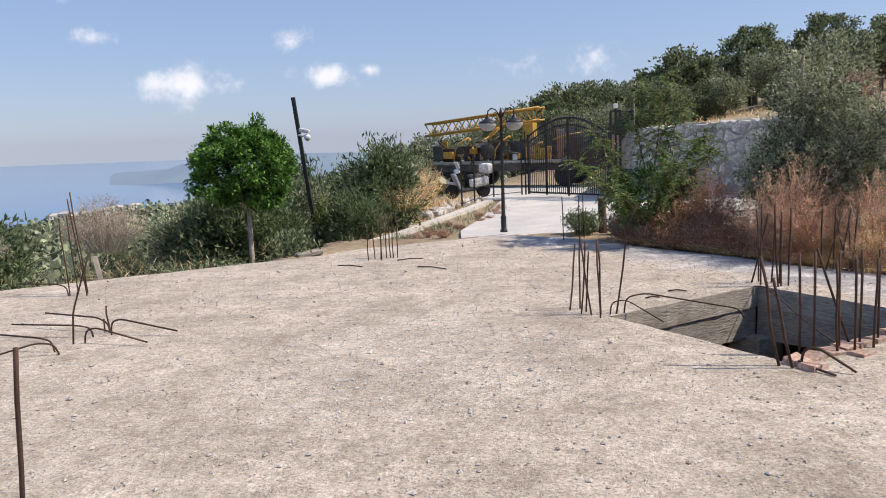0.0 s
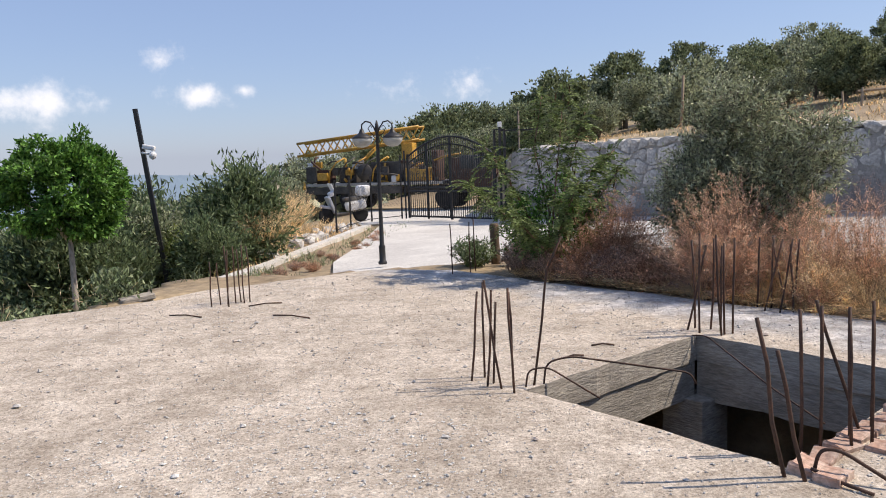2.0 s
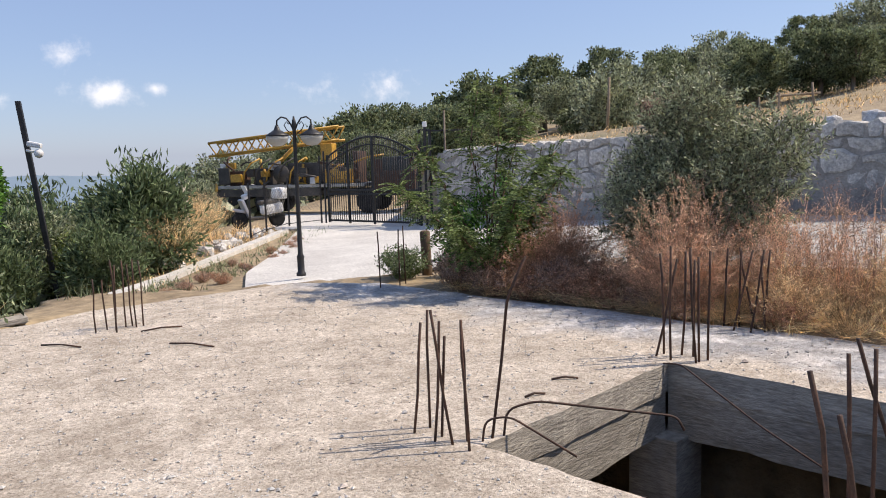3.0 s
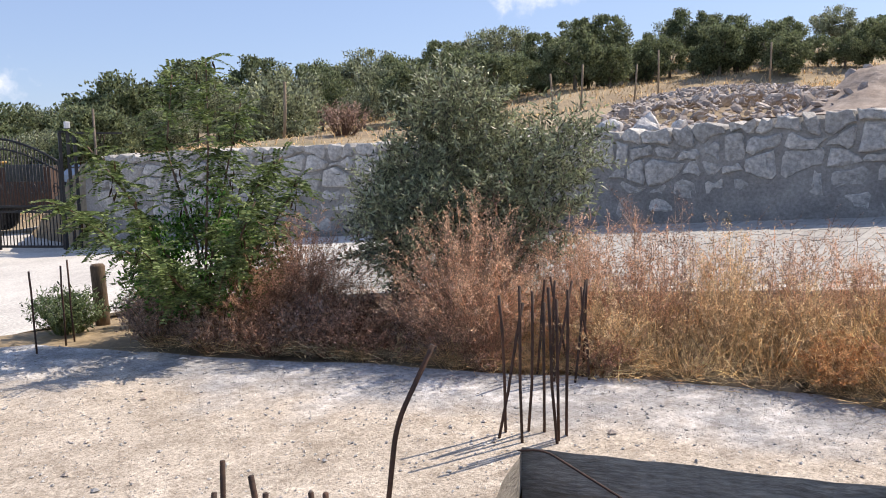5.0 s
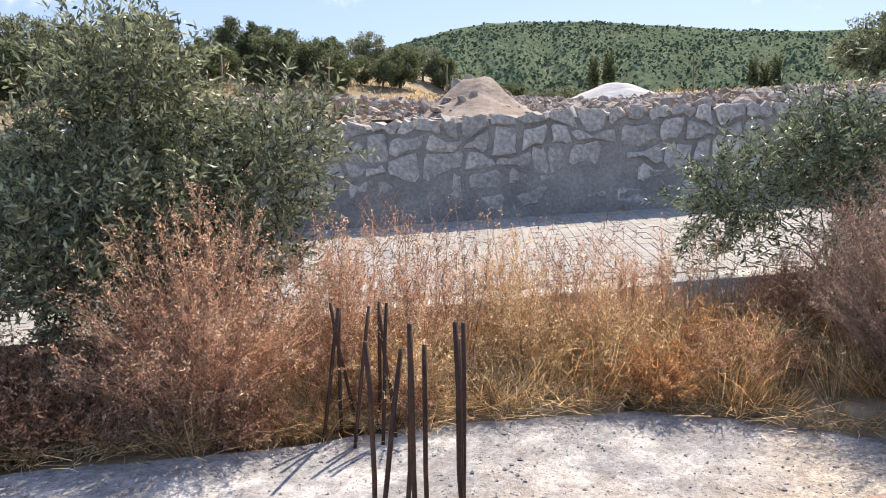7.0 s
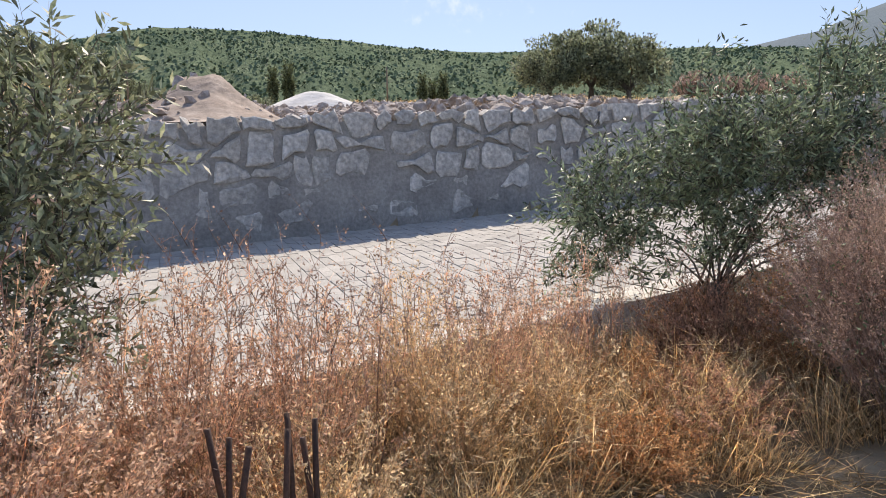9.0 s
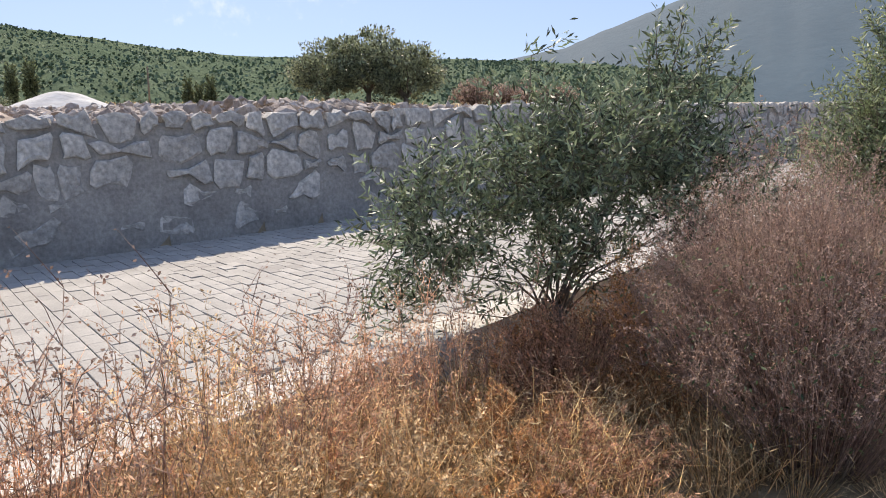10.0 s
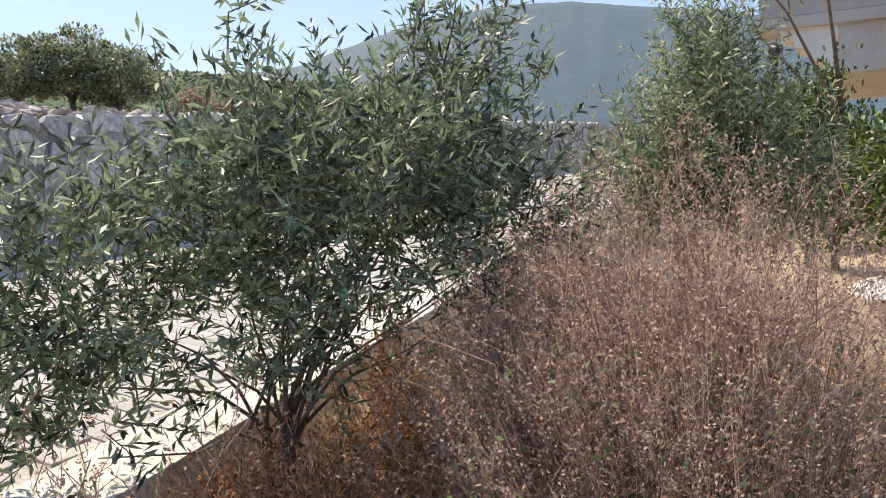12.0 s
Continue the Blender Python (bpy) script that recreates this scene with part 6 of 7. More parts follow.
fence = thing("fence", pose(3.21, 28.28, -0.36), "black steel mesh fence beside the gate", "fence")
for x, y, h in ((-0.12, 0.05, 2.35), (-0.26, 0.12, 2.2), (-1.35, -0.55, 1.55), (-2.1, -2.4, 1.55), (-2.55, -4.1, 1.5)):
    box("post", (0.055, 0.055, h), (x, y, h / 2), M_BLACK, fence, 0.005)
for a, b in (((-0.26, 0.12), (-1.35, -0.55)), ((-1.35, -0.55), (-2.1, -2.4)), ((-2.1, -2.4), (-2.55, -4.1))):
    tube("rail", [(a[0], a[1], 0.1), (b[0], b[1], 0.08)], 0.014, M_BLACK, fence, 5)
    L = math.hypot(b[0] - a[0], b[1] - a[1])
    if a[0] > -2:
        for k in range(int(L / 0.14)):
            t0, t1 = k * 0.14 / L, min(1, k * 0.14 / L + 0.75 / L)
            for zz in ((0.45, 1.25), (1.25, 0.45)):
                tube("wire", [(a[0] + (b[0] - a[0]) * t0, a[1] + (b[1] - a[1]) * t0, zz[0]), (a[0] + (b[0] - a[0]) * t1, a[1] + (b[1] - a[1]) * t1, zz[1])], 0.004, M_BLACK, fence, 3)
def verge():
    """Dead grass, weeds and tipped stones on the strip beside the driveway."""
    n = 7000
    y = rng.uniform(13.6, 27, n)
    off = rng.uniform(-2.4, 1.5, n)
    off = np.where(np.abs(off) < 0.16, off + 0.4, off)
    x = -1.75 + (y - 14.6) * 0.285 + off
    tuft = lumps(x, y, 0.3) + rng.normal(size=n) * 0.4 > np.where(off > 0, 0.45, -0.1)
    for nm, sel, m_, label in (("verge_grass", tuft & (off < 0.2), M_STRAW, "dead grass on the verge of the driveway"), ("verge_weeds", tuft & (off >= 0.2), M_OLIVE3, "low green weeds beside the driveway edging")):
        k = np.nonzero(sel)[0]
        way = np.concatenate([rng.normal(size=(len(k), 2)) * 0.5, np.ones((len(k), 1))], 1)
        ob, *_ = stalks(nm, np.stack([x[k], y[k], land(x[k], y[k]) - 0.01], 1), way, rng.uniform(0.08, 0.3, len(k)) + np.where(off[k] < -0.6, 0.25, 0), 0.007, m_, None, 0.5, 0.3)
        tagged(ob, label, "grass", kind="stuff")
    me = rock_mesh("stone", M_BOULDER, 91, 0.6)
    for k in range(26):
        y = 19.5 + 7.5 * float(rng.random())
        x = -2.15 + (y - 14.6) * 0.285 - 0.9 * float(rng.random())
        ob = new("loose_stone", me)
        ob.matrix_world = pose(x, y, land_at(x, y) + 0.05, 23 * k, 41 * k, 67 * k) @ Matrix.Scale(0.2 + 0.35 * float(rng.random()), 4)
        tagged(ob, "pale tipped stone beside the driveway", "stone", "stones beside the driveway")


pipe = tube("pipe", [(-0.6, 20.0, -0.2), (-0.62, 19.95, 0.55), (-0.66, 19.9, 1.25)], 0.05, M_PALEBARK, None, 8)
tagged(pipe, "pale tilted pipe standing in dry grass", "pipe")

verge()

# ---- motor scooter ----
sc = thing("scooter", pose(0.92, 27.7, -0.36, 0, 0, 22), "silver and white delivery scooter with a top box", "scooter")


def wheel(parent, x, r, w, y=0.0):
    t = lathe("tyre", [(r * 0.72, -w / 2), (r * 0.95, -w / 2), (r, -w / 4), (r, w / 4), (r * 0.95, w / 2), (r * 0.72, w / 2)], M_RUBBER, parent, 18)
    t.matrix_basis = pose(x, y, r, 90, 0, 0)
    h = lathe("rim", [(0.03, -w / 2.4), (r * 0.7, -w / 3), (r * 0.73, 0), (r * 0.7, w / 3), (0.03, w / 2.4)], M_SILVER, parent, 14)
    h.matrix_basis = pose(x, y, r, 90, 0, 0)


wheel(sc, -0.62, 0.27, 0.1)
wheel(sc, 0.62, 0.27, 0.12)
for nm, size, at, turn, m_ in (("front_shield", (0.1, 0.36, 0.62), (-0.45, 0, 0.62), (0, -22, 0), M_SILVER), ("front_mudguard", (0.4, 0.14, 0.1), (-0.62, 0, 0.56), (0, 12, 0), M_SILVER), ("footboard", (0.5, 0.3, 0.1), (-0.1, 0, 0.3), (0, 0, 0), M_DARKST),
                               ("rear_body", (0.72, 0.32, 0.34), (0.45, 0, 0.58), (0, -8, 0), M_WHITE), ("seat", (0.6, 0.28, 0.12), (0.32, 0, 0.8), (0, -4, 0), M_DARKST), ("top_box", (0.46, 0.44, 0.36), (0.75, 0, 1.05), (0, 0, 0), M_WHITE),
                               ("headlamp", (0.18, 0.24, 0.16), (-0.42, 0, 0.99), (0, -20, 0), M_WHITE), ("windscreen", (0.03, 0.34, 0.3), (-0.4, 0, 1.2), (0, -25, 0), M_WHITE)):
    box(nm, size, at, m_, sc, min(size) * 0.3, turn)
tube("handlebar", [(-0.33, -0.34, 1.02), (-0.38, 0, 1.06), (-0.33, 0.34, 1.02)], 0.016, M_DARKST, sc, 6)

# ---- drilling rig on a truck ----
rig = thing("drilling_rig", pose(-0.62, 37.1, -0.45, 0, 0, math.degrees(math.atan2(-2.2, 5.0))), "yellow truck-mounted drilling rig with its lattice mast lowered", "drilling rig")
box("chassis", (8.2, 0.9, 0.25), (4.6, 0, 0.85), M_DARKST, rig, 0.03)
box("deck", (6.3, 2.2, 0.12), (3.6, 0, 1.14), M_CONC, rig, 0.02, label="dusty pale deck edge")
box("side_panel", (4.4, 0.06, 0.32), (2.7, -1.12, 0.9), M_DARKST, rig, 0.015)
for x in (1.4, 2.6, 6.9):
    for s in (-1, 1):
        wheel(rig, x, 0.5, 0.32, s * 0.95)
for nm, size, at, m_ in (("engine_box", (1.5, 1.5, 0.85), (4.2, 0, 1.65), M_DARKST), ("winch", (0.8, 1.1, 0.7), (2.4, -0.2, 1.55), M_DARKST), ("pump", (0.7, 0.6, 0.6), (1.3, -0.6, 1.5), M_RUST), ("tank", (1.2, 0.6, 0.55), (5.6, -0.6, 1.5), M_YELLOW),
                         ("cab", (1.7, 2.2, 1.3), (8.0, 0, 1.5), M_RUST), ("mast_rest", (0.25, 1.2, 1.4), (6.3, 0, 1.8), M_RUST), ("drill_head", (0.5, 0.7, 0.7), (5.0, 0, 2.5), M_YELLOW), ("control_panel", (0.5, 0.1, 0.7), (0.8, -1.0, 1.6), M_DARKST)):
    box(nm, size, at, m_, rig, 0.05)
box("cab_window", (1.1, 2.24, 0.55), (8.1, 0, 1.95), M_GLASS, rig, 0.02)
lathe("hose_reel", [(0.35, -0.2), (0.36, -0.18), (0.2, -0.16), (0.2, 0.16), (0.36, 0.18), (0.35, 0.2)], M_DARKST, rig, 14).matrix_basis = pose(3.3, -0.9, 1.65, 90, 0, 0)
mast0, mast1 = Vector((-0.1, -0.45, 2.72)), Vector((5.6, -0.45, 3.25))
for dy, dz in ((0, 0), (0, 0.55), (0.8, 0), (0.8, 0.55)):
    o = Vector((0, dy, dz - 0.28))
    tube("mast_chord", [mast0 + o, mast1 + o], 0.055, M_YELLOW, rig, 6)
for k in range(16):
    p, q = mast0.lerp(mast1, k / 16), mast0.lerp(mast1, (k + 1) / 16)
    lo, hi = Vector((0, 0, -0.28)), Vector((0, 0, 0.27))
    for dy in (0, 0.8):
        o = Vector((0, dy, 0))
        tube("mast_brace", [p + o + (lo if k % 2 else hi), q + o + (hi if k % 2 else lo)], 0.03, M_YELLOW, rig, 5)
tube("hydraulic_ram", [(2.0, -0.3, 1.3), (3.6, -0.3, 2.7)], 0.08, M_YELLOW, rig, 8)
for k in range(5):
    tube("hose", [(1.6 + 0.5 * k, -1.0, 1.25), (1.75 + 0.5 * k, -1.15, 1.75), (2.0 + 0.5 * k, -1.05, 2.1), (2.3 + 0.5 * k, -0.8, 2.3)], 0.035, M_DARKST if k % 2 else M_YELLOW, rig, 6)

for k in range(46):                                   # pipes, valves and cables all over the deck
    x, y, z = 0.4 + 6.0 * float(rng.random()), -1.1 + 0.5 * float(rng.random()), 1.2 + 1.0 * float(rng.random())
    if k % 3:
        d = rng.normal(size=3) * [0.5, 0.1, 0.3]
        tube("pipe", [(x, y, z), (x + d[0] * 0.5, y - 0.05, z + d[2] * 0.5 + 0.05), (x + d[0], y + d[1], z + d[2])], 0.03 + 0.03 * float(rng.random()), (M_YELLOW, M_DARKST, M_RUST)[k % 3] if k % 2 else M_YELLOW, rig, 6)
    else:
        box("fitting", (0.15 + 0.3 * float(rng.random()), 0.2, 0.12 + 0.3 * float(rng.random())), (x, y, z), (M_DARKST, M_YELLOW, M_SILVER)[(k // 3) % 3], rig, 0.02)
yard = sheet("yard", lambda y: 1.4, lambda y: 8.5, list(np.linspace(27.6, 35.0, 12)), 0.025, M_DRIVE, 10)
tagged(yard, "pale dusty yard behind the gate", "yard", kind="structure")

# ---- car parked behind the wall ----
car = thing("car", pose(12.0, 45.0, land_at(12.0, 45.0) + 0.02, 0, 0, 118), "pale blue parked car half hidden behind the wall", "car")
bm = bmesh.new()
prof = [(-2.0, 0.35), (-2.05, 0.75), (-1.1, 0.9), (-0.5, 1.38), (0.9, 1.42), (1.6, 0.98), (2.0, 0.9), (2.05, 0.4)]
for y in (-0.82, 0.82):
    bm.faces.new([bm.verts.new((x, y * (0.82 if z > 1 else 1), z)) for x, z in prof])
bm.verts.ensure_lookup_table()
n = len(prof)
for k in range(n):
    bm.faces.new((bm.verts[k], bm.verts[(k + 1) % n], bm.verts[n + (k + 1) % n], bm.verts[n + k]))
bmesh.ops.recalc_face_normals(bm, faces=bm.faces[:])
bmesh.ops.bevel(bm, geom=bm.edges[:], offset=0.05, segments=2, affect="EDGES")
part("body", bm, M_BLUE, car)
box("windscreen", (0.03, 1.2, 0.5), (-0.82, 0, 1.14), M_GLASS, car, 0.005, (0, 52, 0))
box("rear_window", (0.03, 1.2, 0.45), (1.28, 0, 1.2), M_GLASS, car, 0.005, (0, -57, 0))
for s in (-1, 1):
    box("side_window", (1.3, 0.03, 0.34), (0.25, s * 0.715, 1.16), M_GLASS, car, 0.005)
    for x in (-1.3, 1.3):
        wheel(car, x, 0.31, 0.2, s * 0.74)


# ---- loose rock, rubble and the terrace ----
def rubble_field():
    """Broken stone and concrete tipped on the terrace behind the wall."""
    shapes = []
    for sd in range(6):
        me = rock_mesh("tmp", M_RUBBLE, 40 + sd, 0.42)
        co = np.zeros(len(me.vertices) * 3)
        me.vertices.foreach_get("co", co)
        shapes.append((co.reshape(-1, 3), np.array([p.vertices[:] for p in me.polygons])))
        bpy.data.meshes.remove(me)
    V, F, base = [], [], 0
    n = 19000
    y = rng.uniform(-6, 30, n)
    s = 0.5 + 30 * rng.random(n) ** 1.4
    x = wall_x(y) + s / 0.94
    # north of the wall's bend only the strip by the wall has stones
    ok = (y < 14.2 + 0.56 * s) & ~((y < 3) & (s > 2.5) & (rng.random(n) < 0.75))
    heap = 0.75 * np.exp(-(((x - 16.3) / 1.4) ** 2 + ((y - 11.2) / 1.0) ** 2)) + 0.55 * np.exp(-(((x - 18.5) / 3) ** 2 + ((y - 14.5) / 3) ** 2)) + 0.35 * np.exp(-(((x - 18) / 3.5) ** 2 + ((y - 6) / 2.5) ** 2))
    z = land(x, y) + heap * rng.uniform(0.75, 1.0, n)
    size = 0.06 + 0.28 * rng.random(n) ** 4.0 + 0.005 * s
    for k in np.nonzero(ok)[0]:
        v, f = shapes[k % 6]
        a, t = rng.random() * 6.28, rng.normal() * 0.6
        R = np.array(Euler((t, rng.normal() * 0.6, a)).to_matrix())
        V.append((v * size[k]) @ R.T + [x[k], y[k], z[k] + size[k] * 0.1])
        F.append(f + base)
        base += len(v)
    ob = link("rubble", np.concatenate(V).tolist(), np.concatenate(F).tolist(), M_RUBBLE)
    tagged(ob, "tipped broken stone and earth behind the wall", "rubble", kind="stuff")


rubble_field()
mound = bmesh.new()
bmesh.ops.create_grid(mound, x_segments=30, y_segments=30, size=1.0)
for v in mound.verts:
    r = math.hypot(v.co.x, v.co.y)
    v.co.z = 0.95 * math.exp(-((v.co.x / 0.55) ** 2 + (v.co.y / 0.5) ** 2)) + 0.12 * float(lumps(v.co.x * 9, v.co.y * 9, 1.0)) * max(0, 1 - r) - 0.1
mound_ob = part("earth_mound", mound, M_EARTH, smooth=True)
mound_ob.matrix_world = pose(16.3, 11.2, land_at(16.3, 11.2), 0, 0, 20) @ Matrix.Diagonal((2.6, 2.0, 1.0, 1))
tagged(mound_ob, "heap of brown earth and rubble behind the wall", "earth heap")
heap2 = bmesh.new()
bmesh.ops.create_grid(heap2, x_segments=40, y_segments=40, size=1.0)
for v in heap2.verts:
    r = math.hypot(v.co.x, v.co.y)
    v.co.z = 1.55 * math.exp(-3.2 * r * r) - 0.06 + 0.05 * float(lumps(v.co.x * 12, v.co.y * 12, 1.0)) - 0.3 * (r > 0.98)
heap_ob = part("gravel_mound", heap2, M_GRAVEL, smooth=True)
heap_ob.matrix_world = pose(45.6, 10.6, 4.75, 0, 0, 100) @ Matrix.Diagonal((5.2, 3.4, 1.0, 1))
tagged(heap_ob, "heap of white gravel on the terrace", "gravel heap")
ROCKS = [rock_mesh("boulder", M_BOULDER, 70 + k, 0.75, 2) for k in range(4)]
for k, (y, s, d) in enumerate(((13.6, 0.5, 0.7), (14.3, 0.45, 0.6), (13.2, 0.38, 1.0), (13.9, 0.55, 1.3), (15.0, 0.45, 0.8), (15.8, 0.4, 1.0), (12.7, 0.3, 0.7), (11.4, 0.28, 0.8), (9.4, 0.24, 0.7), (7.6, 0.26, 0.9), (14.7, 0.5, 1.5), (16.6, 0.4, 0.9))):
    ob = new("boulder", ROCKS[k % 4])
    x = wall_face(y) + d
    ob.matrix_world = pose(x, y, land_at(x, y) + 0.22 * s, 20 * k, 33 * k, 71 * k) @ Matrix.Scale(s, 4)
    tagged(ob, "grey boulder lying on top of the stone wall", "boulder", "boulders on the wall")
for x, y, h, lean in ((37.0, 30.2, 2.6, 0), (36.2, 31.2, 2.2, 3), (28.5, 28.5, 2.3, 2), (27.6, 29.3, 2.2, -3), (41, 26, 2.4, 1), (23, 33, 2.0, -2), (12.8, 27.5, 1.9, 2), (44, 20, 2.0, 0), (50, 6.5, 2.2, 0), (21.5, 30, 1.5, 3), (22.6, 29.2, 1.5, -2)):
    ob = part("fence_post", add_tube(bmesh.new(), [(0, 0, -0.2), (0.02, 0, h * 0.5), (0, 0.01, h)], 0.055, 7, 0.85), M_WOOD, smooth=True)
    ob.matrix_world = pose(x, y, land_at(x, y), lean, lean, 0)
    tagged(ob, "weathered wooden fence post on the dry terrace", "fence post", "terrace fence posts")
rail = part("fence_rail", add_tube(bmesh.new(), [(0, 0, 0), (1.4, -0.9, 0.05)], 0.05, 6), M_WOOD)
rail.matrix_world = pose(21.45, 30.05, land_at(21.5, 30) + 1.35)
tagged(rail, "weathered wooden rail across two posts", "rail")


def terrace_grass():
    n = 30000
    y = rng.uniform(-8, 70, n)
    s = 1.0 + 60 * rng.random(n)
    x = wall_x(y) + s
    keep = ((y > 15.5 + 0.56 * s) | ((y < 4) & (s > 2.0)) | (s > 32)) & (x < 75)
    x, y = x[keep], y[keep]
    z = land(x, y)
    d = np.hypot(x - 3, y - 7)
    h = rng.uniform(0.08, 0.28, len(x)) * (1 + d / 90)
    ob, *_ = stalks("terrace_grass", np.stack([x, y, z - 0.03], 1), np.stack([rng.normal(size=len(x)) * 0.5, rng.normal(size=len(x)) * 0.5, np.ones(len(x))], 1), h, 0.003 + 0.0004 * d, M_STRAW, None, 0.5, 0.2)
    tagged(ob, "pale dead grass on the terrace and hill", "grass", kind="stuff")


terrace_grass()
for x, y, s in ((25.5, -1.8, 0.8), (27, -3.6, 0.7), (22.0, -2.6, 0.55), (13.2, 24.6, 0.9), (30, -6, 0.9)):
    dry_shrub("dry_shrub", "brown dry bush on the terrace behind the wall", (x, y), 1.0 * s, 1.0 * s, 1.1 * s, 120, 1600, M_TWIG, M_MAUVE, 0.09, 0.03, 0.01)
cyp = tree("cypress_tree", "slim dark cypress in the valley", "tree", (0, 0, 6.5), (1.3, 1.3, 6.2), 2600, 60, 0.9, 0.4, M_OAK, M_BARK, 0.2, 0.15, 0.3, group="cypresses in the valley", hollow=0.4, limb_n=3)
cyp.matrix_world = pose(218, 25.4, 20.5)
for x, y, z, s in ((217, 29.5, 20.5, 0.9), (216, -11, 19.5, 0.8), (218, -17, 19.5, 0.85), (219, -14, 17, 0.9)):
    copy_thing(cyp, pose(x, y, z) @ Matrix.Scale(s, 4))

# ---- garden and house at the end of the walk ----
def D_(az, d):
    return 4.62 + d * math.sin(radians(az)), 8.33 + d * math.cos(radians(az))


tarp = bmesh.new()
bmesh.ops.create_grid(tarp, x_segments=36, y_segments=36, size=1.0)
for v in tarp.verts:
    r = math.hypot(v.co.x, v.co.y)
    v.co.z = 0.62 * max(0.0, 1 - r ** 2.2) + 0.035 * math.sin(v.co.x * 9 + 3 * v.co.y) * max(0, 1.1 - r) + 0.02 * math.sin(v.co.y * 17) * r - 0.02
tarp_ob = part("covered_mound", tarp, M_TARP, smooth=True)
tarp_ob.matrix_world = pose(7.75, -0.1, 0.0, 0, 0, 25) @ Matrix.Diagonal((0.85, 0.75, 1.0, 1))
tagged(tarp_ob, "heap covered with a creased white tarpaulin", "covered heap")
citrus = tree("citrus_tree", "leafy yellow-green citrus tree in the garden", "tree", (0, 0, 1.35), (1.15, 1.1, 0.95), 6500, 60, 0.10, 0.05, M_CITRUS, M_BARK, 0.06, 0.2, 0.4, group="garden trees", hollow=0.35, limb_n=8)
x, y = D_(164.5, 9.6)
citrus.matrix_world = place(citrus, x, y, 0, 1.0, 0.05)
x, y = D_(155.6, 10.9)
copy_thing(citrus, pose(x, y, 0.35, 0, 0, 80) @ Matrix.Diagonal((0.6, 0.6, 1.05, 1)))
x, y = D_(168, 13)
copy_thing(citrus, pose(x, y, 0.0, 0, 0, 190) @ Matrix.Scale(1.1, 4))
x, y = D_(158.5, 13.5)
copy_thing(citrus, pose(x, y, 0.2, 0, 0, 250) @ Matrix.Scale(0.9, 4))
house = thing("house", pose(11.6, -9.2, 0.0, 0, 0, -159.0), "beige rendered house with a cantilevered upper storey", "house")
box("wall", (8.0, 7.0, 1.75), (4.0, 3.5, 4.5), M_RENDER, house, 0.02, label="rendered upper storey")
box("wall", (6.3, 5.4, 3.75), (4.75, 4.2, 1.8), M_RENDER, house, 0.02, label="rendered ground storey set back")
steps = bmesh.new()
line = [(0.0, 3.63), (-0.22, 3.72), (-0.26, 3.9), (-0.5, 3.98), (-0.54, 4.16), (-0.8, 4.24), (-0.84, 4.42), (-1.1, 4.5), (-1.1, 4.62), (0.0, 4.62)]
front, back = [steps.verts.new((x, 0.02, z)) for x, z in line], [steps.verts.new((x, 1.3, z)) for x, z in line]
steps.faces.new(front)
steps.faces.new(back[::-1])
for k in range(len(line)):
    steps.faces.new((front[k], back[k], back[(k + 1) % len(line)], front[(k + 1) % len(line)]))
bmesh.ops.recalc_face_normals(steps, faces=steps.faces[:])
part("stair_soffit", steps, M_WALLWHITE, house, "whitewashed stepped underside of a stair")
box("balcony_slab", (9.6, 1.5, 0.24), (3.25, 0.6, 4.74), M_RENDER, house, 0.02)
box("parapet", (9.5, 0.14, 0.5), (3.25, -0.05, 5.11), M_RENDER, house, 0.02)
box("roof", (8.6, 7.6, 0.25), (4.0, 3.6, 5.5), M_RENDER, house, 0.03)
for x in (2.6, 5.2):
    box("window", (1.2, 0.08, 1.0), (x + 0.5, 1.46, 2.0), M_GLASS, house, 0.01)
railing = thing("railing", pose(*D_(159.0, 15.5), 0.9), "black metal garden railing", "railing")
for k in range(12):
    box("baluster", (0.03, 0.03, 0.9), (k * 0.22 - 1.0, 0.02 * k, 0.45), M_BLACK, railing)
for z in (0.12, 0.9):
    box("rail", (2.6, 0.04, 0.05), (0.2, 0.1, z), M_BLACK, railing, 0.004)
terrace = box("terrace_wall", (6.0, 0.3, 1.0), (*D_(160.5, 15.8), 0.4), M_RENDER, None, 0.02)
tagged(terrace, "low rendered garden terrace wall", "garden wall", kind="structure")
x, y = D_(154.0, 12.5)
ob = lathe("garden_lamp", [(0.05, 0), (0.05, 0.1), (0.035, 0.14), (0.03, 2.9), (0.06, 2.92), (0.09, 3.1), (0.02, 3.2)], M_BLACK, None, 10)
ob.matrix_world = pose(x, y, 0.2)
tagged(ob, "black garden lamp post among the trees", "street lamp")
tall_tree = tree("tree", "bare-limbed tree with sparse hanging twigs in the garden", "tree", (0.6, 0.2, 4.3), (1.9, 1.5, 0.7), 1500, 40, 0.09, 0.03, M_CITRUS, M_TWIG, 0.05, 0.16, 0.45, hollow=0.5, upward=-0.6, limb_n=5, lean=(-0.1, 0))
x, y = D_(157.0, 10.5)
tall_tree.matrix_world = place(tall_tree, x, y, 0, 1.0, 0.2)


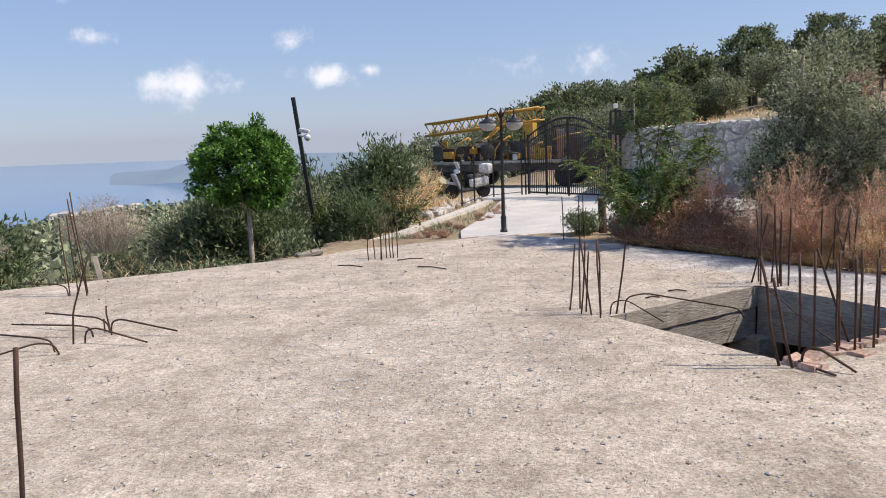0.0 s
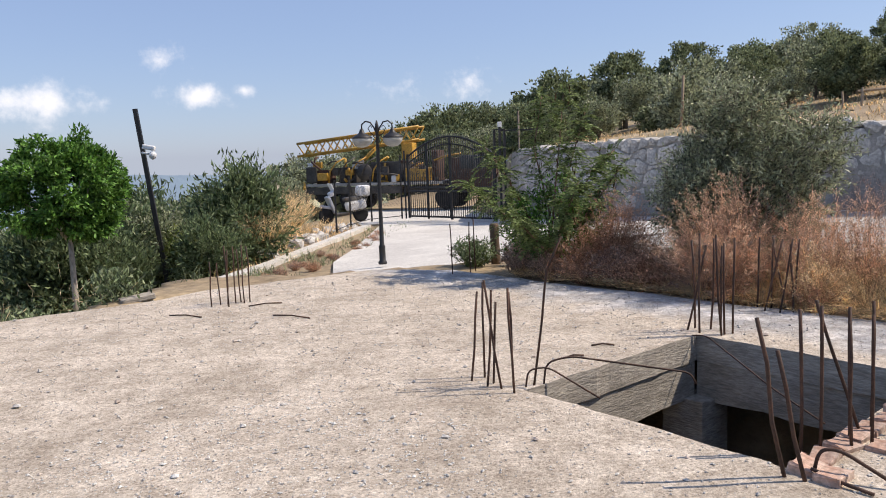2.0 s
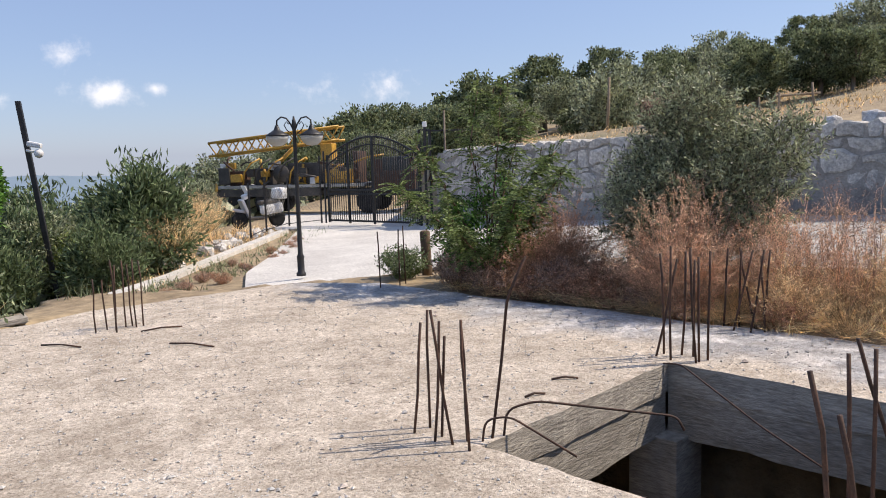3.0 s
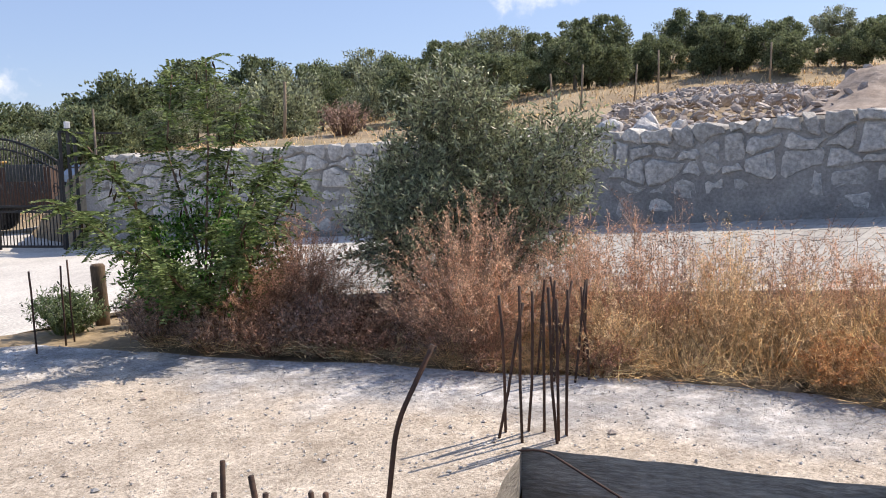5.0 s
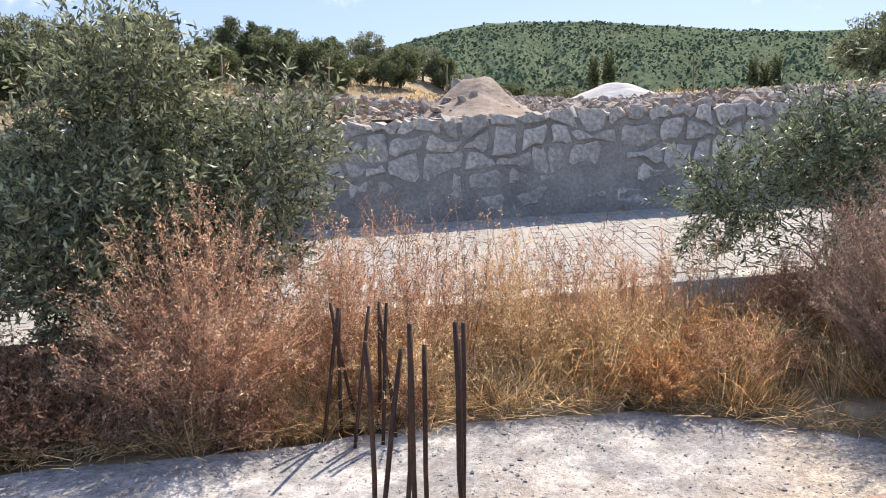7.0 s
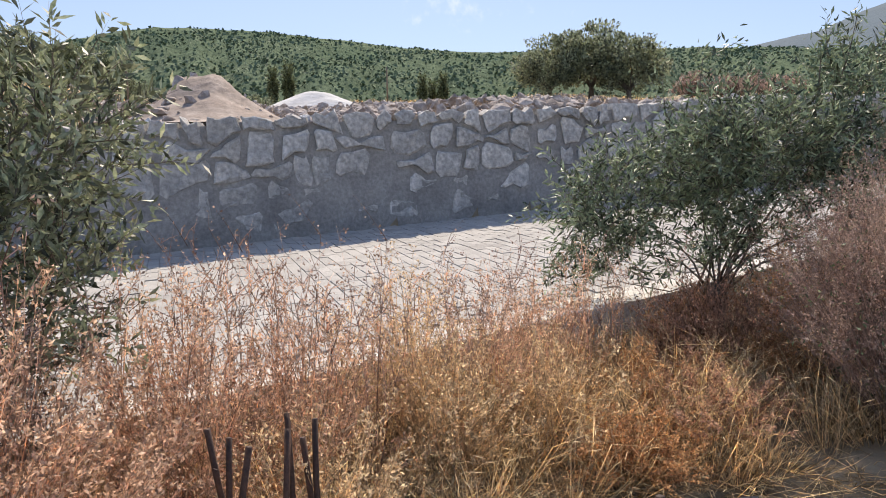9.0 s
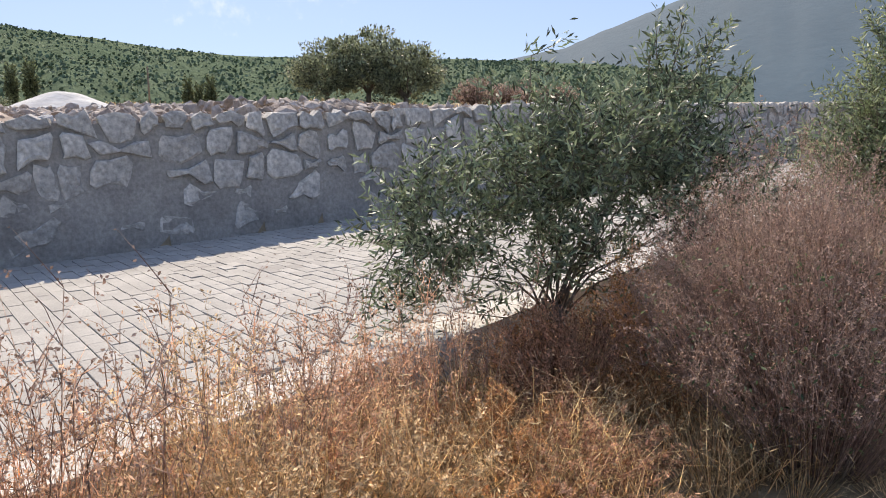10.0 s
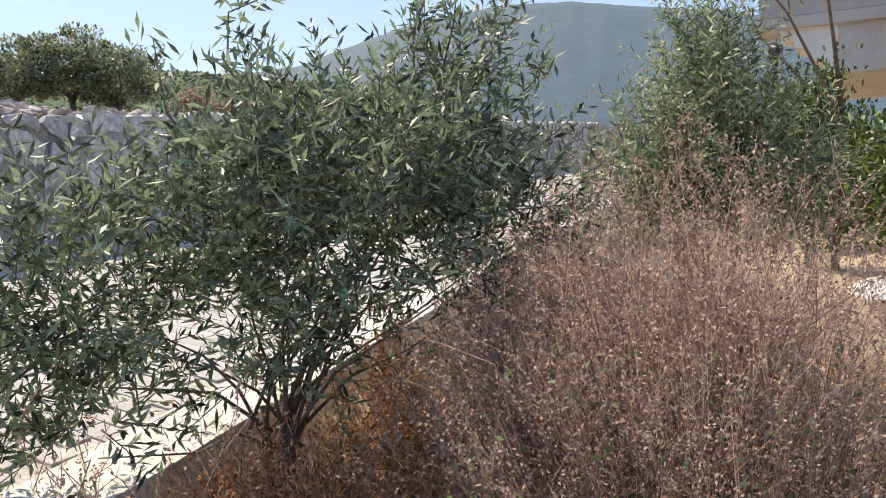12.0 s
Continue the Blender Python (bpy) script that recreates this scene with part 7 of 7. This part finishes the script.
# ---- pavers and wall stones, one by one ----
def paver_rows():
    """Rectangular blocks in stretcher bond over the road, with open joints."""
    W, L, gap = 0.125, 0.25, 0.007
    d = Vector((0.22, -0.975, 0)).normalized()          # up the road
    q = Vector((0.975, 0.22, 0)).normalized()           # across, towards the wall
    root = thing("road", pose(0, 0, 0), "road paved with pale grey rectangular concrete blocks", "paved road", kind="structure")
    cells = []
    org = Vector((2.0, 16.5, 0))
    for i in range(-40, 215):
        for j in range(0, 64):
            c = org + d * (i * W) + q * (j * L + (L / 2 if i % 2 else 0))
            if c.x < float(kerb_x(c.y)) + 0.60 or c.x > wall_face(c.y) - 0.12 or c.y > 16.2 or c.y < -7:
                continue
            cells.append(c)
    tilt = math.atan2(0.0595, 1), math.atan2(-0.0433, 1)
    near = sorted(cells, key=lambda c: (c.x - 8.9) ** 2 + (c.y - 7.2) ** 2)
    bm = bmesh.new()
    add_box(bm, (L - gap, W - gap, 0.06), Matrix(), 0.007)
    me = None
    turn = math.degrees(math.atan2(q.y, q.x))
    slope = Vector((-0.0595, 0.0433, 1)).normalized().rotation_difference(Vector((0, 0, 1))).inverted()
    R = slope.to_matrix().to_4x4()
    V, F = [], []
    cube = [(sx * (L - gap) / 2, sy * (W - gap) / 2, sz) for sz, sx, sy in ((-0.03, -1, -1), (-0.03, 1, -1), (-0.03, 1, 1), (-0.03, -1, 1), (0.028, -1, -1), (0.028, 1, -1), (0.028, 1, 1), (0.028, -1, 1))]
    fs = [(4, 5, 6, 7), (0, 1, 5, 4), (1, 2, 6, 5), (2, 3, 7, 6), (3, 0, 4, 7)]
    for k, c in enumerate(near):
        z = float(road_z(c.x, c.y)) - 0.028 + rng.normal() * 0.0025
        m = Matrix.Translation((c.x, c.y, z)) @ R @ pose(0, 0, 0, rng.normal() * 0.5, rng.normal() * 0.5, turn + rng.normal() * 0.5)
        if k < 300:
            if me is None:
                ob = part("paver", bm, M_PAVER, root)
                me = ob.data
            else:
                ob = new("paver", me)
                ob.parent = root
            ob.matrix_basis = m
        else:
            b = len(V)
            V += [tuple(m @ Vector(v)) for v in cube]
            F += [tuple(b + i for i in f) for f in fs]
    rest = link("paver_field", V, F, M_PAVER, root, "the rest of the paved road")
    tagged(rest, kind="stuff")


bed = sheet("road_bed", lambda y: float(kerb_x(y)) + 0.2, lambda y: wall_face(y) + 0.05, list(np.linspace(17.5, -20, 70)), -0.012, M_SAND, 8, lambda x, y: float(road_z(x, y)))
tagged(bed, "pale sand bed in the joints of the paved road", "road", kind="structure")
paver_rows()


def wall_stones():
    """Close-fitted rough stones in uneven courses, sinking under smeared cement towards the road."""
    def seam(c, y):
        """Depth below the wall's top of the seam under course c."""
        return (0.20, 0.52, 0.83, 1.13, 1.44, 1.76, 2.08)[c] + 0.075 * math.sin(3.1 * y + 2.3 * c) + 0.055 * math.sin(6.7 * y + 4.1 * c)

    stones = []
    for c in range(7):
        y = 24.9
        lean = 0.0
        while y > -14:
            w = rng.uniform(0.24, 0.66) * (0.85 if c == 0 else 1.0)
            lean2 = rng.normal() * 0.06
            top = (lambda v: -0.03 - 0.06 * math.sin(v * 9.7) ** 2) if c == 0 else (lambda v: seam(c - 1, v))
            y0, y1 = y, y - w
            ring = []
            for t, side in ((0.12, 0), (0.5, 0), (0.88, 0), (1.0, 0.2), (1.0, 0.8), (0.86, 1), (0.5, 1), (0.14, 1), (0.0, 0.8), (0.0, 0.2)):
                yy = y0 + (y1 - y0) * t + (lean * (1 - t) + lean2 * t) * (side - 0.5)
                ring.append([yy + rng.normal() * 0.02, top(yy) * (1 - side) + seam(c, yy) * side + rng.normal() * 0.02])
            lean = lean2
            y = y1
            ring = np.array(ring)
            mid = ring.mean(0)
            foot = float(wall_top(mid[0])) - mid[1] - float(road_z(wall_face(mid[0]), mid[0]))
            if foot < 0.12:
                continue
            height = foot / (foot + mid[1])
            sunk = height < 0.47 or (c > 0 and rng.random() < 0.16)
            if sunk and rng.random() > (0.8 if height > 0.36 else 0.4):
                continue
            gap = 0.028 if not sunk else 0.05 + 0.05 * rng.random()
            d = ring - mid
            ring = mid + d * np.maximum(0.3, 1 - gap / np.linalg.norm(d, axis=1, keepdims=True))
            proud = rng.uniform(0.022, 0.055) if not sunk else rng.uniform(0.012, 0.028)
            stones.append((mid, ring, proud, c))
    stones.sort(key=lambda k: abs(k[0][0] - 8.5))
    V, F = [], []
    for k, (mid, ring, proud, c) in enumerate(stones):
        n = len(ring)
        tilt = rng.normal(size=2) * 0.05
        verts = []
        for shrink, depth in ((1.0, -0.03), (0.97, 0.6), (0.84, 0.95), (0.5, 1.08)):
            for p in mid + (ring - mid) * shrink:
                out = (depth * proud + (float(tilt @ (p - mid)) + rng.normal() * 0.006) * (depth > 0)) if depth > 0 else depth
                verts.append((wall_face(p[0]) - 0.012 - out, p[0], float(wall_top(mid[0])) - p[1] + (float(wall_top(p[0])) - float(wall_top(mid[0])))))
        faces = [(i * n + j, i * n + (j + 1) % n, (i + 1) * n + (j + 1) % n, (i + 1) * n + j) for i in range(3) for j in range(n)] + [tuple(range(3 * n, 4 * n))]
        if c == 0:                                     # the capping stones reach back over the wall
            b = len(verts)
            verts += [(x + 0.36 + rng.normal() * 0.03, y, z + rng.normal() * 0.02) for x, y, z in verts[:n]]
            faces += [(j, b + j, b + (j + 1) % n, (j + 1) % n) for j in range(n)]
        faces = [f[::-1] for f in faces]
        if k < 300:
            origin = Vector(verts[0])
            ob = link("stone", [Vector(v) - origin for v in verts], faces, M_STONE, WALL)
            ob.location = origin
        else:
            b = len(V)
            V += verts
            F += [tuple(b + i for i in f) for f in faces]
    rest = link("stone_rest", V, F, M_STONE, WALL, "the far stones of the wall")
    tagged(rest, kind="stuff")


wall_stones()
